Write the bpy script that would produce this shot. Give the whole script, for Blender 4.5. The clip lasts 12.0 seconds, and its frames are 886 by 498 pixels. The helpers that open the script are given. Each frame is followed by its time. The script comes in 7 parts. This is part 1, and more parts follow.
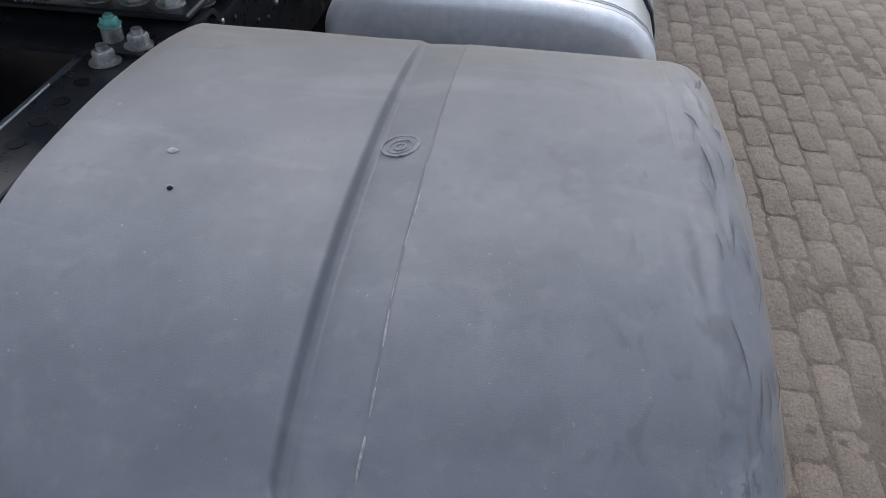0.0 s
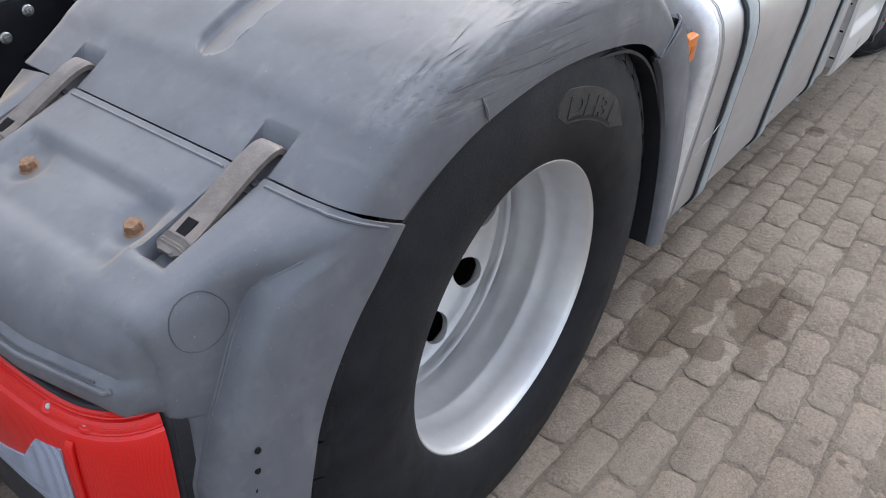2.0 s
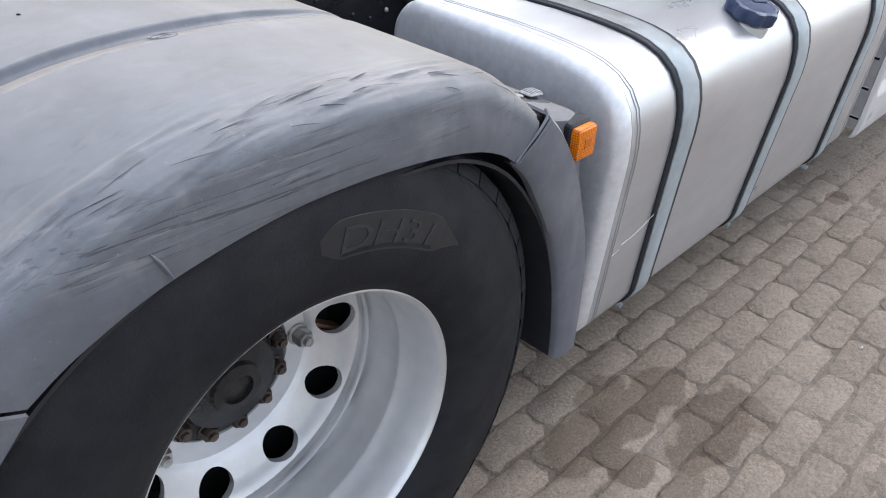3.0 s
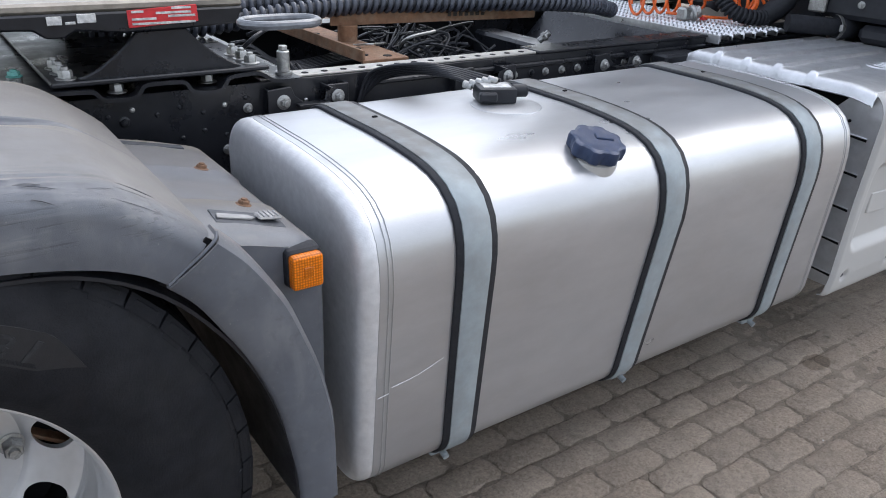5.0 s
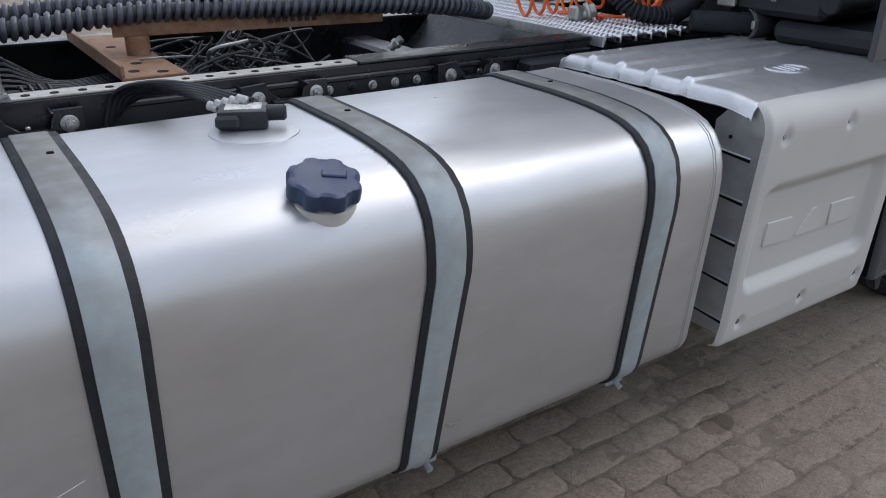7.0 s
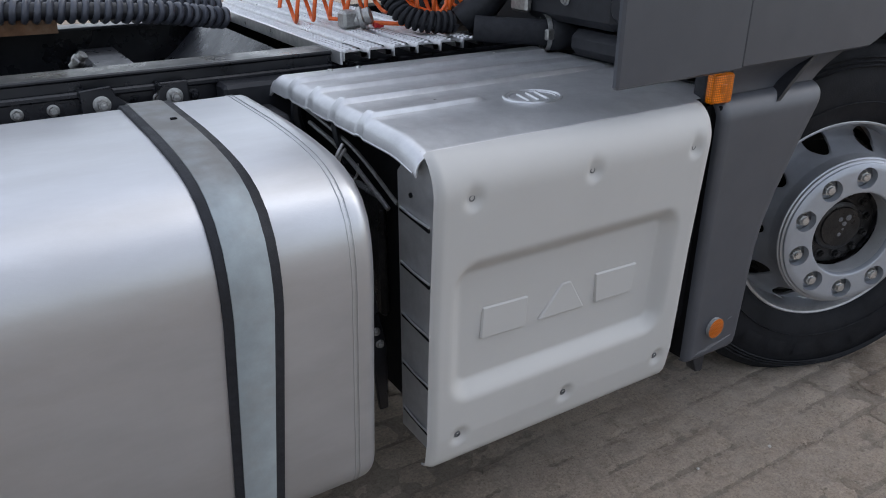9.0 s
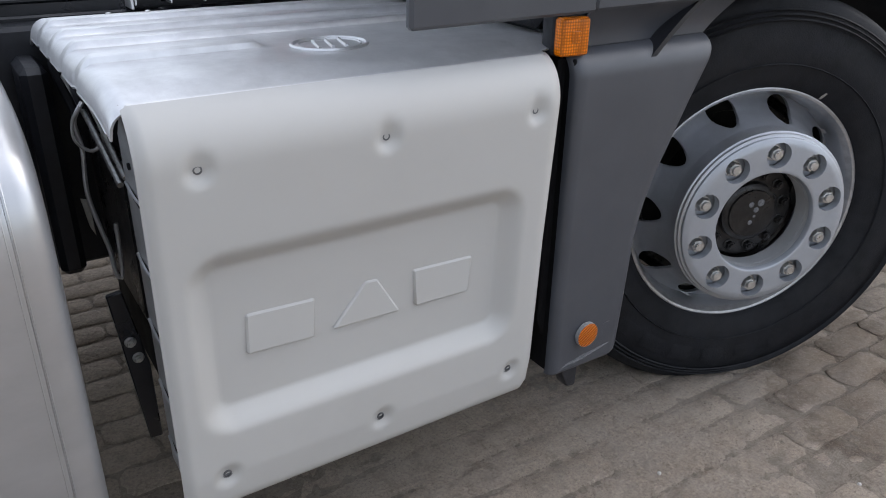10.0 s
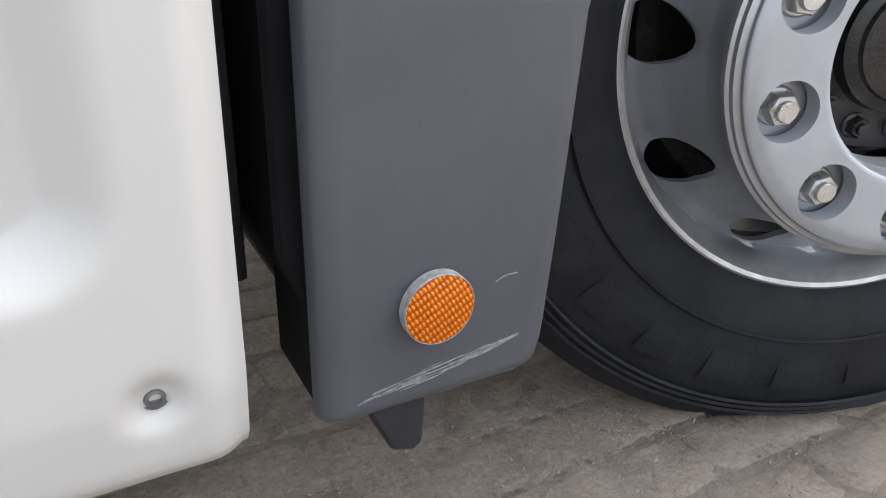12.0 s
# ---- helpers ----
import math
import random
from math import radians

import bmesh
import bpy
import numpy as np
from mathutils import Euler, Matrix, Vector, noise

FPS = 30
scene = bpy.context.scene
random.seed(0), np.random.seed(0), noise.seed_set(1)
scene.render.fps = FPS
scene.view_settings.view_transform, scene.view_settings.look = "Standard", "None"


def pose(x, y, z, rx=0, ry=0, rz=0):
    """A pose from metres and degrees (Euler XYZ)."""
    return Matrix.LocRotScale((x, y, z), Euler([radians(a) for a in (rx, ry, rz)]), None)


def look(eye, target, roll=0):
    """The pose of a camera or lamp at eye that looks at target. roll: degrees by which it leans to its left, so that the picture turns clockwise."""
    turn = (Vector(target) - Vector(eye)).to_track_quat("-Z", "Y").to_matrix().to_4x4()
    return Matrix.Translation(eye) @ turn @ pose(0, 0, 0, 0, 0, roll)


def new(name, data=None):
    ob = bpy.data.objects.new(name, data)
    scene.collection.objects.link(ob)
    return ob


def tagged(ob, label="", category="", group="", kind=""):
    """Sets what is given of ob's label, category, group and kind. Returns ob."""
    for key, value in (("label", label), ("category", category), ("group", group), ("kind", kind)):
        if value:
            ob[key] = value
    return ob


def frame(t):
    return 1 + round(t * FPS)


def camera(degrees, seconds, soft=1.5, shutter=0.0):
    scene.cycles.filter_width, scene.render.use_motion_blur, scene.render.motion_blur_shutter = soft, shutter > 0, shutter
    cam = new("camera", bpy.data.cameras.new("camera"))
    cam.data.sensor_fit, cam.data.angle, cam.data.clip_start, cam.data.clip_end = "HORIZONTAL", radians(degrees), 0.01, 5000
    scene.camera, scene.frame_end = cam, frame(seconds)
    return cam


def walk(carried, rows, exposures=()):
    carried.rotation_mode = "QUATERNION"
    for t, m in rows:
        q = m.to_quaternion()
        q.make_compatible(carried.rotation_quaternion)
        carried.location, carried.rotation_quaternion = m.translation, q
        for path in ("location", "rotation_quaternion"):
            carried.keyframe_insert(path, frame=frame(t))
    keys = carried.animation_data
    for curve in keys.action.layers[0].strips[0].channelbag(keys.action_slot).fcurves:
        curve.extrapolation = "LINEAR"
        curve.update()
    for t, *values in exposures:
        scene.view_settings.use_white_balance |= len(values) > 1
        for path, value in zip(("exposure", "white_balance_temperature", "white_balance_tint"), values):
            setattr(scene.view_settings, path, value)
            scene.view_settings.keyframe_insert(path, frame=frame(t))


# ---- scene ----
cam = camera(59.6, 12.0, soft=1.0)
PATH = [
    (0, (-0.844, 0.309, 1.496), (0.677, 0.511, 0.213), 1.4),
    (0.5, (-0.989, 0.134, 1.435), (0.549, 0.665, 0.272), 0.9),
    (1, (-1.191, -0.012, 1.383), (0.279, 0.805, 0.3), 1.9),
    (1.5, (-1.261, -0.216, 1.365), (0.167, 0.648, 0.262), 2.9),
    (2, (-1.196, -0.445, 1.35), (0.166, 0.529, 0.255), 3.5),
    (2.5, (-0.97, -0.528, 1.361), (0.326, 0.535, 0.27), 3.1),
    (3, (-0.673, -0.591, 1.419), (0.558, 0.546, 0.327), 2.8),
    (3.5, (-0.421, -0.735, 1.39), (0.78, 0.525, 0.405), 1.8),
    (3.7, (-0.301, -0.801, 1.413), (0.898, 0.541, 0.541), 1.8),
    (5.3, (-0.042, -0.992, 1.415), (1.003, 0.495, 0.581), 1.9),
    (5.5, (-0.033, -0.997, 1.405), (1.007, 0.498, 0.579), 1.6),
    (6, (0.09, -0.983, 1.387), (1.119, 0.519, 0.559), 1.5),
    (6.5, (0.348, -0.962, 1.387), (1.37, 0.55, 0.567), 1.2),
    (7, (0.656, -0.962, 1.357), (1.678, 0.55, 0.538), 0.7),
    (7.5, (0.966, -0.948, 1.355), (1.998, 0.559, 0.542), 0.7),
    (7.7, (1.083, -0.956, 1.347), (2.103, 0.562, 0.536), 0.5),
    (9.3, (1.734, -0.95, 1.315), (2.69, 0.592, 0.474), 0.3),
    (9.5, (1.804, -0.945, 1.299), (2.751, 0.597, 0.447), 0.4),
    (10, (2.099, -0.875, 1.192), (3.091, 0.633, 0.329), 1.0),
    (10.5, (2.36, -0.744, 1.139), (3.363, 0.749, 0.263), 0.6),
    (11, (2.609, -0.568, 0.944), (3.591, 0.932, 0.059), 1.2),
    (11.5, (2.812, -0.372, 0.691), (3.705, 1.16, -0.235), 1.9),
    (12, (2.869, -0.308, 0.629), (3.738, 1.259, -0.259), 1.6),
]
EXPOSURE = [
    (0.0, 0.21, 6210, 10), (0.5, 0.32, 6260, 10), (1.0, 0.57, 6410, 10), (1.5, 0.84, 6560, 10), (2.0, 0.94, 6450, 10), (2.5, 1.04, 6450, 10), (3.0, 1.08, 6400, 10), (3.5, 1.00, 6410, 10), (4.5, 0.77, 6360, 10), (5.5, 0.71, 6430, 10), (6.0, 0.69, 6430, 10), (6.5, 0.43, 6420, 10), (7.5, 0.28, 6420, 10), (9.5, 0.47, 6460, 10), (10.0, 0.69, 6570, 10), (10.5, 0.81, 6530, 10), (11.0, 0.96, 6620, 10), (11.5, 1.36, 6820, 10), (12.0, 1.63, 6920, 10),
]
walk(cam, [(t, look(eye, target, roll)) for t, eye, target, roll in PATH], EXPOSURE)

# ---- sky, sun, exposure ----
world = bpy.data.worlds.new("sky")
scene.world = world
world.use_nodes = True
wn = world.node_tree
wn.nodes.clear()
sky = wn.nodes.new("ShaderNodeTexSky")
sky.sky_type = "NISHITA"
sky.sun_disc = False
SUN_EL, SUN_AZ = radians(46), radians(78)       # veiled sun ahead of the truck, beyond the cab
sky.sun_elevation, sky.sun_rotation = SUN_EL, SUN_AZ
SKY_LOW, SKY_RISE = 0.95, 1.7
sky.air_density, sky.dust_density, sky.ozone_density = 1.0, 1.6, 1.5
bg = wn.nodes.new("ShaderNodeBackground")
bg.inputs["Strength"].default_value = 0.15
wout = wn.nodes.new("ShaderNodeOutputWorld")


def sky_math(op, p, q):
    n = wn.nodes.new("ShaderNodeMath")
    n.operation = op
    for k, x in enumerate((p, q)):
        if isinstance(x, (int, float)):
            n.inputs[k].default_value = x
        else:
            wn.links.new(x, n.inputs[k])
    return n.outputs[0]


# overcast: the cloud deck is about three times as bright overhead as at the horizon, with soft cloud forms all over
along = wn.nodes.new("ShaderNodeTexCoord").outputs["Generated"]
split = wn.nodes.new("ShaderNodeSeparateXYZ")
wn.links.new(along, split.inputs[0])
high = sky_math("MAXIMUM", split.outputs["Z"], 0.0)
flatten = sky_math("ADD", high, 0.35)
deck = wn.nodes.new("ShaderNodeCombineXYZ")
wn.links.new(sky_math("DIVIDE", split.outputs["X"], flatten), deck.inputs[0])
wn.links.new(sky_math("DIVIDE", split.outputs["Y"], flatten), deck.inputs[1])
cloud = wn.nodes.new("ShaderNodeTexNoise")
cloud.inputs["Scale"].default_value, cloud.inputs["Detail"].default_value, cloud.inputs["Roughness"].default_value = 2.3, 6, 0.55
wn.links.new(deck.outputs[0], cloud.inputs["Vector"])
forms = wn.nodes.new("ShaderNodeMapRange")
forms.inputs["From Min"].default_value, forms.inputs["From Max"].default_value = 0.32, 0.68
forms.inputs["To Min"].default_value, forms.inputs["To Max"].default_value = 0.62, 1.38
wn.links.new(cloud.outputs[0], forms.inputs["Value"])
dome = sky_math("MULTIPLY", sky_math("ADD", sky_math("MULTIPLY", high, SKY_RISE), SKY_LOW), forms.outputs[0])
grey = wn.nodes.new("ShaderNodeHueSaturation")
grey.inputs["Saturation"].default_value = 0.42
wn.links.new(sky.outputs[0], grey.inputs["Color"])
tint = wn.nodes.new("ShaderNodeVectorMath")
tint.operation = "SCALE"
wn.links.new(grey.outputs[0], tint.inputs[0])
wn.links.new(dome, tint.inputs["Scale"])
wn.links.new(tint.outputs[0], bg.inputs[0])
wn.links.new(bg.outputs[0], wout.inputs[0])
sun = new("sun", bpy.data.lights.new("sun", "SUN"))
sun.data.energy, sun.data.angle, sun.data.color = 0.55, radians(70), (1.0, 0.93, 0.83)
sun.matrix_world = look((math.sin(SUN_AZ) * 20, math.cos(SUN_AZ) * 20, 20 * math.tan(SUN_EL)), (0, 0, 0))


# ---- materials ----
def material(name, color, rough=0.5, metal=0.0, vary=0.15, scale=30.0, bump=0.1, bump_scale=200.0, stain=None, stain_scale=4.0,
             stain_amount=0.5, coat=0.0, rough_vary=0.1, stretch=(1, 1, 1), island=0.0, spec=0.5):
    """A surface with grain and larger stains in object space."""
    m = bpy.data.materials.new(name)
    m.use_nodes = True
    nt = m.node_tree
    nodes, links = nt.nodes, nt.links
    bsdf = nodes["Principled BSDF"]
    geo = nodes.new("ShaderNodeNewGeometry")
    mp = nodes.new("ShaderNodeMapping")
    mp.inputs["Scale"].default_value = stretch
    links.new(geo.outputs["Position"], mp.inputs[0])

    def tex(sc, detail, rgh=0.6):
        n = nodes.new("ShaderNodeTexNoise")
        n.inputs["Scale"].default_value, n.inputs["Detail"].default_value = sc, detail
        n.inputs["Roughness"].default_value = rgh
        links.new(mp.outputs[0], n.inputs["Vector"])
        return n

    def ramp(src, a, b):
        r = nodes.new("ShaderNodeMapRange")
        r.inputs["From Min"].default_value, r.inputs["From Max"].default_value = a, b
        links.new(src, r.inputs["Value"])
        return r.outputs[0]

    grain = tex(scale, 6)
    dark = nodes.new("ShaderNodeMix")
    dark.data_type = "RGBA"
    c = Vector(color)
    dark.inputs[6].default_value = (*(c * (1 - vary)), 1)
    dark.inputs[7].default_value = (*(c * (1 + vary)), 1)
    links.new(ramp(grain.outputs[0], 0.3, 0.7), dark.inputs[0])
    out = dark.outputs[2]
    if stain:
        big = tex(stain_scale, 8, 0.7)
        mix = nodes.new("ShaderNodeMix")
        mix.data_type = "RGBA"
        mul = nodes.new("ShaderNodeMath")
        mul.operation = "MULTIPLY"
        mul.inputs[1].default_value = stain_amount
        links.new(ramp(big.outputs[0], 0.46, 0.68), mul.inputs[0])
        links.new(mul.outputs[0], mix.inputs[0])
        links.new(out, mix.inputs[6])
        mix.inputs[7].default_value = (*stain, 1)
        out = mix.outputs[2]
    if island:
        info = nodes.new("ShaderNodeObjectInfo")
        hsv = nodes.new("ShaderNodeHueSaturation")
        r = nodes.new("ShaderNodeMapRange")
        r.inputs["To Min"].default_value, r.inputs["To Max"].default_value = 1 - island, 1 + island
        links.new(info.outputs["Random"], r.inputs["Value"])
        links.new(r.outputs[0], hsv.inputs["Value"])
        links.new(out, hsv.inputs["Color"])
        out = hsv.outputs[0]
    links.new(out, bsdf.inputs["Base Color"])
    bsdf.inputs["Metallic"].default_value = metal
    rn = tex(scale * 0.35, 4)
    rr = nodes.new("ShaderNodeMapRange")
    rr.inputs["From Min"].default_value, rr.inputs["From Max"].default_value = 0.3, 0.7
    rr.inputs["To Min"].default_value, rr.inputs["To Max"].default_value = max(0.03, rough - rough_vary), min(1, rough + rough_vary)
    links.new(rn.outputs[0], rr.inputs["Value"])
    links.new(rr.outputs[0], bsdf.inputs["Roughness"])
    bsdf.inputs["Coat Weight"].default_value = coat
    bsdf.inputs["Specular IOR Level"].default_value = spec
    if bump:
        b = nodes.new("ShaderNodeBump")
        b.inputs["Strength"].default_value, b.inputs["Distance"].default_value = bump, 0.002
        bn = tex(bump_scale, 5)
        links.new(bn.outputs[0], b.inputs["Height"])
        links.new(b.outputs[0], bsdf.inputs["Normal"])
    return m


M_GUARD = material("weathered_grey_plastic", (0.088, 0.095, 0.111), 0.52, vary=0.12, scale=14, bump=0.14, bump_scale=600, spec=0.5,
                   stain=(0.124, 0.128, 0.137), stain_scale=3.5, stain_amount=0.5)


def upward_sheen(m, weight, tint):
    """Warm sheen painted on upward faces for dust and sky glow; sides stay darker."""
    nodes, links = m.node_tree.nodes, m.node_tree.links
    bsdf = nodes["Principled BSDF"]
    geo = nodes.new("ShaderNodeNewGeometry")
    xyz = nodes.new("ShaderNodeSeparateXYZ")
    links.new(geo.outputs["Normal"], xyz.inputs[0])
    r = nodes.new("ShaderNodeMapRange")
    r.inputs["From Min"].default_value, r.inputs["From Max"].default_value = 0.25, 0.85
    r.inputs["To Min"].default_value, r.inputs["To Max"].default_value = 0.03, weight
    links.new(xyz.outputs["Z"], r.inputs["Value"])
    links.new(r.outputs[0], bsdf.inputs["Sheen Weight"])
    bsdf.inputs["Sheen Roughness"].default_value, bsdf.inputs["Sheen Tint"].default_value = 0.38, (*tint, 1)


upward_sheen(M_GUARD, 0.42, (1.0, 0.79, 0.54))


def add_scuffs(m):
    """Fine dark scrapes along the mudguard's outer shoulder, drawn out along the truck, with chalky smears beside them."""
    nodes, links = m.node_tree.nodes, m.node_tree.links
    bsdf = nodes["Principled BSDF"]
    src = bsdf.inputs["Base Color"].links[0].from_socket
    geo = nodes.new("ShaderNodeNewGeometry")
    xyz = nodes.new("ShaderNodeSeparateXYZ")
    links.new(geo.outputs["Position"], xyz.inputs[0])

    def span(src_, a, b):
        r = nodes.new("ShaderNodeMapRange")
        r.inputs["From Min"].default_value, r.inputs["From Max"].default_value = a, b
        links.new(src_, r.inputs["Value"])
        return r.outputs[0]

    def times(p, q):
        n = nodes.new("ShaderNodeMath")
        n.operation = "MULTIPLY"
        links.new(p, n.inputs[0])
        if isinstance(q, float):
            n.inputs[1].default_value = q
        else:
            links.new(q, n.inputs[1])
        return n.outputs[0]

    def streak(scale, turn, lo, hi):
        mp = nodes.new("ShaderNodeMapping")
        mp.inputs["Rotation"].default_value = (0, radians(turn), radians(turn * 0.5))
        mp.inputs["Scale"].default_value = scale
        links.new(geo.outputs["Position"], mp.inputs[0])
        n = nodes.new("ShaderNodeTexNoise")
        n.inputs["Scale"].default_value, n.inputs["Detail"].default_value, n.inputs["Distortion"].default_value = 1.0, 7, 0.6
        links.new(mp.outputs[0], n.inputs["Vector"])
        return span(n.outputs[0], lo, hi)

    where = times(times(span(xyz.outputs["Y"], 0.205, 0.135), span(xyz.outputs["Z"], 0.925, 0.965)), span(xyz.outputs["X"], -0.60, -0.45))
    patch = streak((4, 7, 7), 0, 0.40, 0.58)
    dark = times(times(where, patch), streak((6, 190, 190), 9, 0.58, 0.63))
    pale = times(times(where, patch), streak((7, 90, 90), -6, 0.54, 0.66))
    old = src
    for mask, tone, amount in ((pale, (0.21, 0.21, 0.21), 0.5), (dark, (0.035, 0.037, 0.042), 0.8)):
        mix = nodes.new("ShaderNodeMix")
        mix.data_type = "RGBA"
        links.new(times(mask, amount), mix.inputs[0])
        links.new(old, mix.inputs[6])
        mix.inputs[7].default_value = (*tone, 1)
        old = mix.outputs[2]
    # dull dark rubs on the top beside the shoulder
    rubs = times(times(span(xyz.outputs["Y"], 0.36, 0.20), span(xyz.outputs["Z"], 0.98, 1.02)), streak((16, 30, 30), 25, 0.56, 0.66))
    mix = nodes.new("ShaderNodeMix")
    mix.data_type = "RGBA"
    links.new(times(rubs, 0.55), mix.inputs[0])
    links.new(old, mix.inputs[6])
    mix.inputs[7].default_value = (0.045, 0.048, 0.056, 1)
    old = mix.outputs[2]
    # chalky smears and drip marks over the rest
    smear = times(streak((14, 3.5, 6), 20, 0.56, 0.72), 0.35)
    mix = nodes.new("ShaderNodeMix")
    mix.data_type = "RGBA"
    links.new(smear, mix.inputs[0])
    links.new(old, mix.inputs[6])
    mix.inputs[7].default_value = (0.20, 0.20, 0.205, 1)
    old = mix.outputs[2]
    for scale, lo, hi, tone, amount in ((230, 0.70, 0.76, (0.30, 0.295, 0.285), 0.6), (38, 0.56, 0.72, (0.165, 0.163, 0.160), 0.25), (60, 0.40, 0.28, (0.07, 0.073, 0.08), 0.4)):
        n = nodes.new("ShaderNodeTexNoise")
        n.inputs["Scale"].default_value, n.inputs["Detail"].default_value = scale, 5
        links.new(geo.outputs["Position"], n.inputs["Vector"])
        mix = nodes.new("ShaderNodeMix")
        mix.data_type = "RGBA"
        links.new(times(span(n.outputs[0], lo, hi), amount), mix.inputs[0])
        links.new(old, mix.inputs[6])
        mix.inputs[7].default_value = (*tone, 1)
        old = mix.outputs[2]
    links.new(old, bsdf.inputs["Base Color"])
    b = nodes.new("ShaderNodeBump")
    b.inputs["Strength"].default_value, b.inputs["Distance"].default_value = 0.25, 0.002
    b.invert = True
    links.new(dark, b.inputs["Height"])
    first = bsdf.inputs["Normal"].links[0].from_socket
    links.new(first, b.inputs["Normal"])
    links.new(b.outputs[0], bsdf.inputs["Normal"])


add_scuffs(M_GUARD)
# dark tone for real scrapes and for painted shade in creases and slots
M_SCUFFSHADE = material("scuff_and_crease_shade", (0.055, 0.058, 0.066), 0.6, vary=0.3, scale=60, bump=0.4, bump_scale=150)
M_SKIRT = material("dark_grey_painted_plastic", (0.051, 0.0545, 0.065), 0.42, vary=0.08, scale=12, bump=0.1, bump_scale=600,
                   stain=(0.074, 0.077, 0.086), stain_scale=4, stain_amount=0.3)
M_TANK = material("brushed_aluminium", (0.470, 0.475, 0.488), 0.36, 0.70, vary=0.06, scale=14, bump=0.07, bump_scale=160, rough_vary=0.09,
                  stain=(0.405, 0.397, 0.393), stain_scale=3.0, stain_amount=0.65, stretch=(0.4, 1, 1))
M_TANKEND = material("cast_aluminium_end", (0.62, 0.62, 0.63), 0.5, 0.5, vary=0.08, scale=60, bump=0.3, bump_scale=300,
                     stain=(0.50, 0.50, 0.52), stain_scale=25, stain_amount=0.4)
M_WELD = material("weld_bead", (0.70, 0.69, 0.68), 0.42, 0.9, vary=0.2, scale=120, bump=0.6, bump_scale=250)
M_STRIP = material("dusty_perforated_steel", (0.40, 0.385, 0.355), 0.5, 0.4, vary=0.2, scale=40, bump=0.2, bump_scale=200,
                   stain=(0.25, 0.235, 0.21), stain_scale=14, stain_amount=0.6)
M_STRAP = material("galvanised_steel_strap", (0.27, 0.305, 0.32), 0.58, 0.15, vary=0.12, scale=25, bump=0.1, bump_scale=300,
                   stain=(0.235, 0.235, 0.23), stain_scale=12, stain_amount=0.5)


def upper_tone(m, tone, z0, z1, amount):
    """Mixes a brown tone into the upper part of a thing, with a patchy edge."""
    nodes, links = m.node_tree.nodes, m.node_tree.links
    bsdf = nodes["Principled BSDF"]
    src = bsdf.inputs["Base Color"].links[0].from_socket
    geo = nodes.new("ShaderNodeNewGeometry")
    xyz = nodes.new("ShaderNodeSeparateXYZ")
    links.new(geo.outputs["Position"], xyz.inputs[0])
    n = nodes.new("ShaderNodeTexNoise")
    n.inputs["Scale"].default_value, n.inputs["Detail"].default_value = 22, 6
    links.new(geo.outputs["Position"], n.inputs["Vector"])
    shift = nodes.new("ShaderNodeMath")
    shift.operation = "MULTIPLY_ADD"
    shift.inputs[1].default_value = 0.08
    links.new(n.outputs[0], shift.inputs[0])
    links.new(xyz.outputs["Z"], shift.inputs[2])
    r = nodes.new("ShaderNodeMapRange")
    r.inputs["From Min"].default_value, r.inputs["From Max"].default_value, r.inputs["To Max"].default_value = z0 + 0.04, z1 + 0.04, amount
    links.new(shift.outputs[0], r.inputs["Value"])
    mix = nodes.new("ShaderNodeMix")
    mix.data_type = "RGBA"
    links.new(r.outputs[0], mix.inputs[0])
    links.new(src, mix.inputs[6])
    mix.inputs[7].default_value = (*tone, 1)
    links.new(mix.outputs[2], bsdf.inputs["Base Color"])


upper_tone(M_STRAP, (0.135, 0.127, 0.118), 0.895, 0.955, 0.9)
M_RUBBER = material("black_rubber", (0.015, 0.016, 0.020), 0.6, spec=0.3, vary=0.3, scale=80, bump=0.3, bump_scale=400)
M_CAP = material("navy_plastic_cap", (0.018, 0.033, 0.078), 0.42, vary=0.15, scale=60, bump=0.15, bump_scale=400)
M_BLACK = material("black_plastic", (0.016, 0.017, 0.021), 0.45, spec=0.35, vary=0.25, scale=40, bump=0.2, bump_scale=300)
M_FRAME = material("black_chassis_paint", (0.009, 0.0097, 0.0125), 0.33, spec=0.38, vary=0.3, scale=30, bump=0.15, bump_scale=150, coat=0.05,
                   stain=(0.018, 0.0195, 0.024), stain_scale=11, stain_amount=0.5, rough_vary=0.15)
# black flange paint made pale bluish metal: sky reflection put into the colour
M_FLANGE = material("dusty_flange_with_sky_sheen", (0.14, 0.16, 0.19), 0.2, 0.6, vary=0.2, scale=25, bump=0.06, bump_scale=150,
                    stain=(0.19, 0.20, 0.22), stain_scale=9, stain_amount=0.4, rough_vary=0.07)
# near-black for holes, gaps and voids: their shade put into the colour
M_GAPSHADE = material("recess_shade", (0.006, 0.006, 0.007), 0.8, spec=0.15, vary=0.2, bump=0)
M_ZINC = material("zinc_bolt", (0.40, 0.40, 0.39), 0.42, 0.85, vary=0.2, scale=150, bump=0.2, bump_scale=400,
                  stain=(0.17, 0.15, 0.13), stain_scale=60, stain_amount=0.5)
M_NUT = material("clean_zinc_nut", (0.56, 0.56, 0.55), 0.34, 0.85, vary=0.12, scale=150, bump=0.15, bump_scale=400,
                 stain=(0.30, 0.28, 0.25), stain_scale=70, stain_amount=0.5)
M_GREENBOLT = material("green_marked_bolt", (0.12, 0.34, 0.30), 0.5, 0.2, vary=0.2, scale=120)
M_HANDLE = material("dark_worn_steel", (0.16, 0.165, 0.175), 0.38, 0.7, vary=0.2, scale=60, bump=0.15, bump_scale=300)
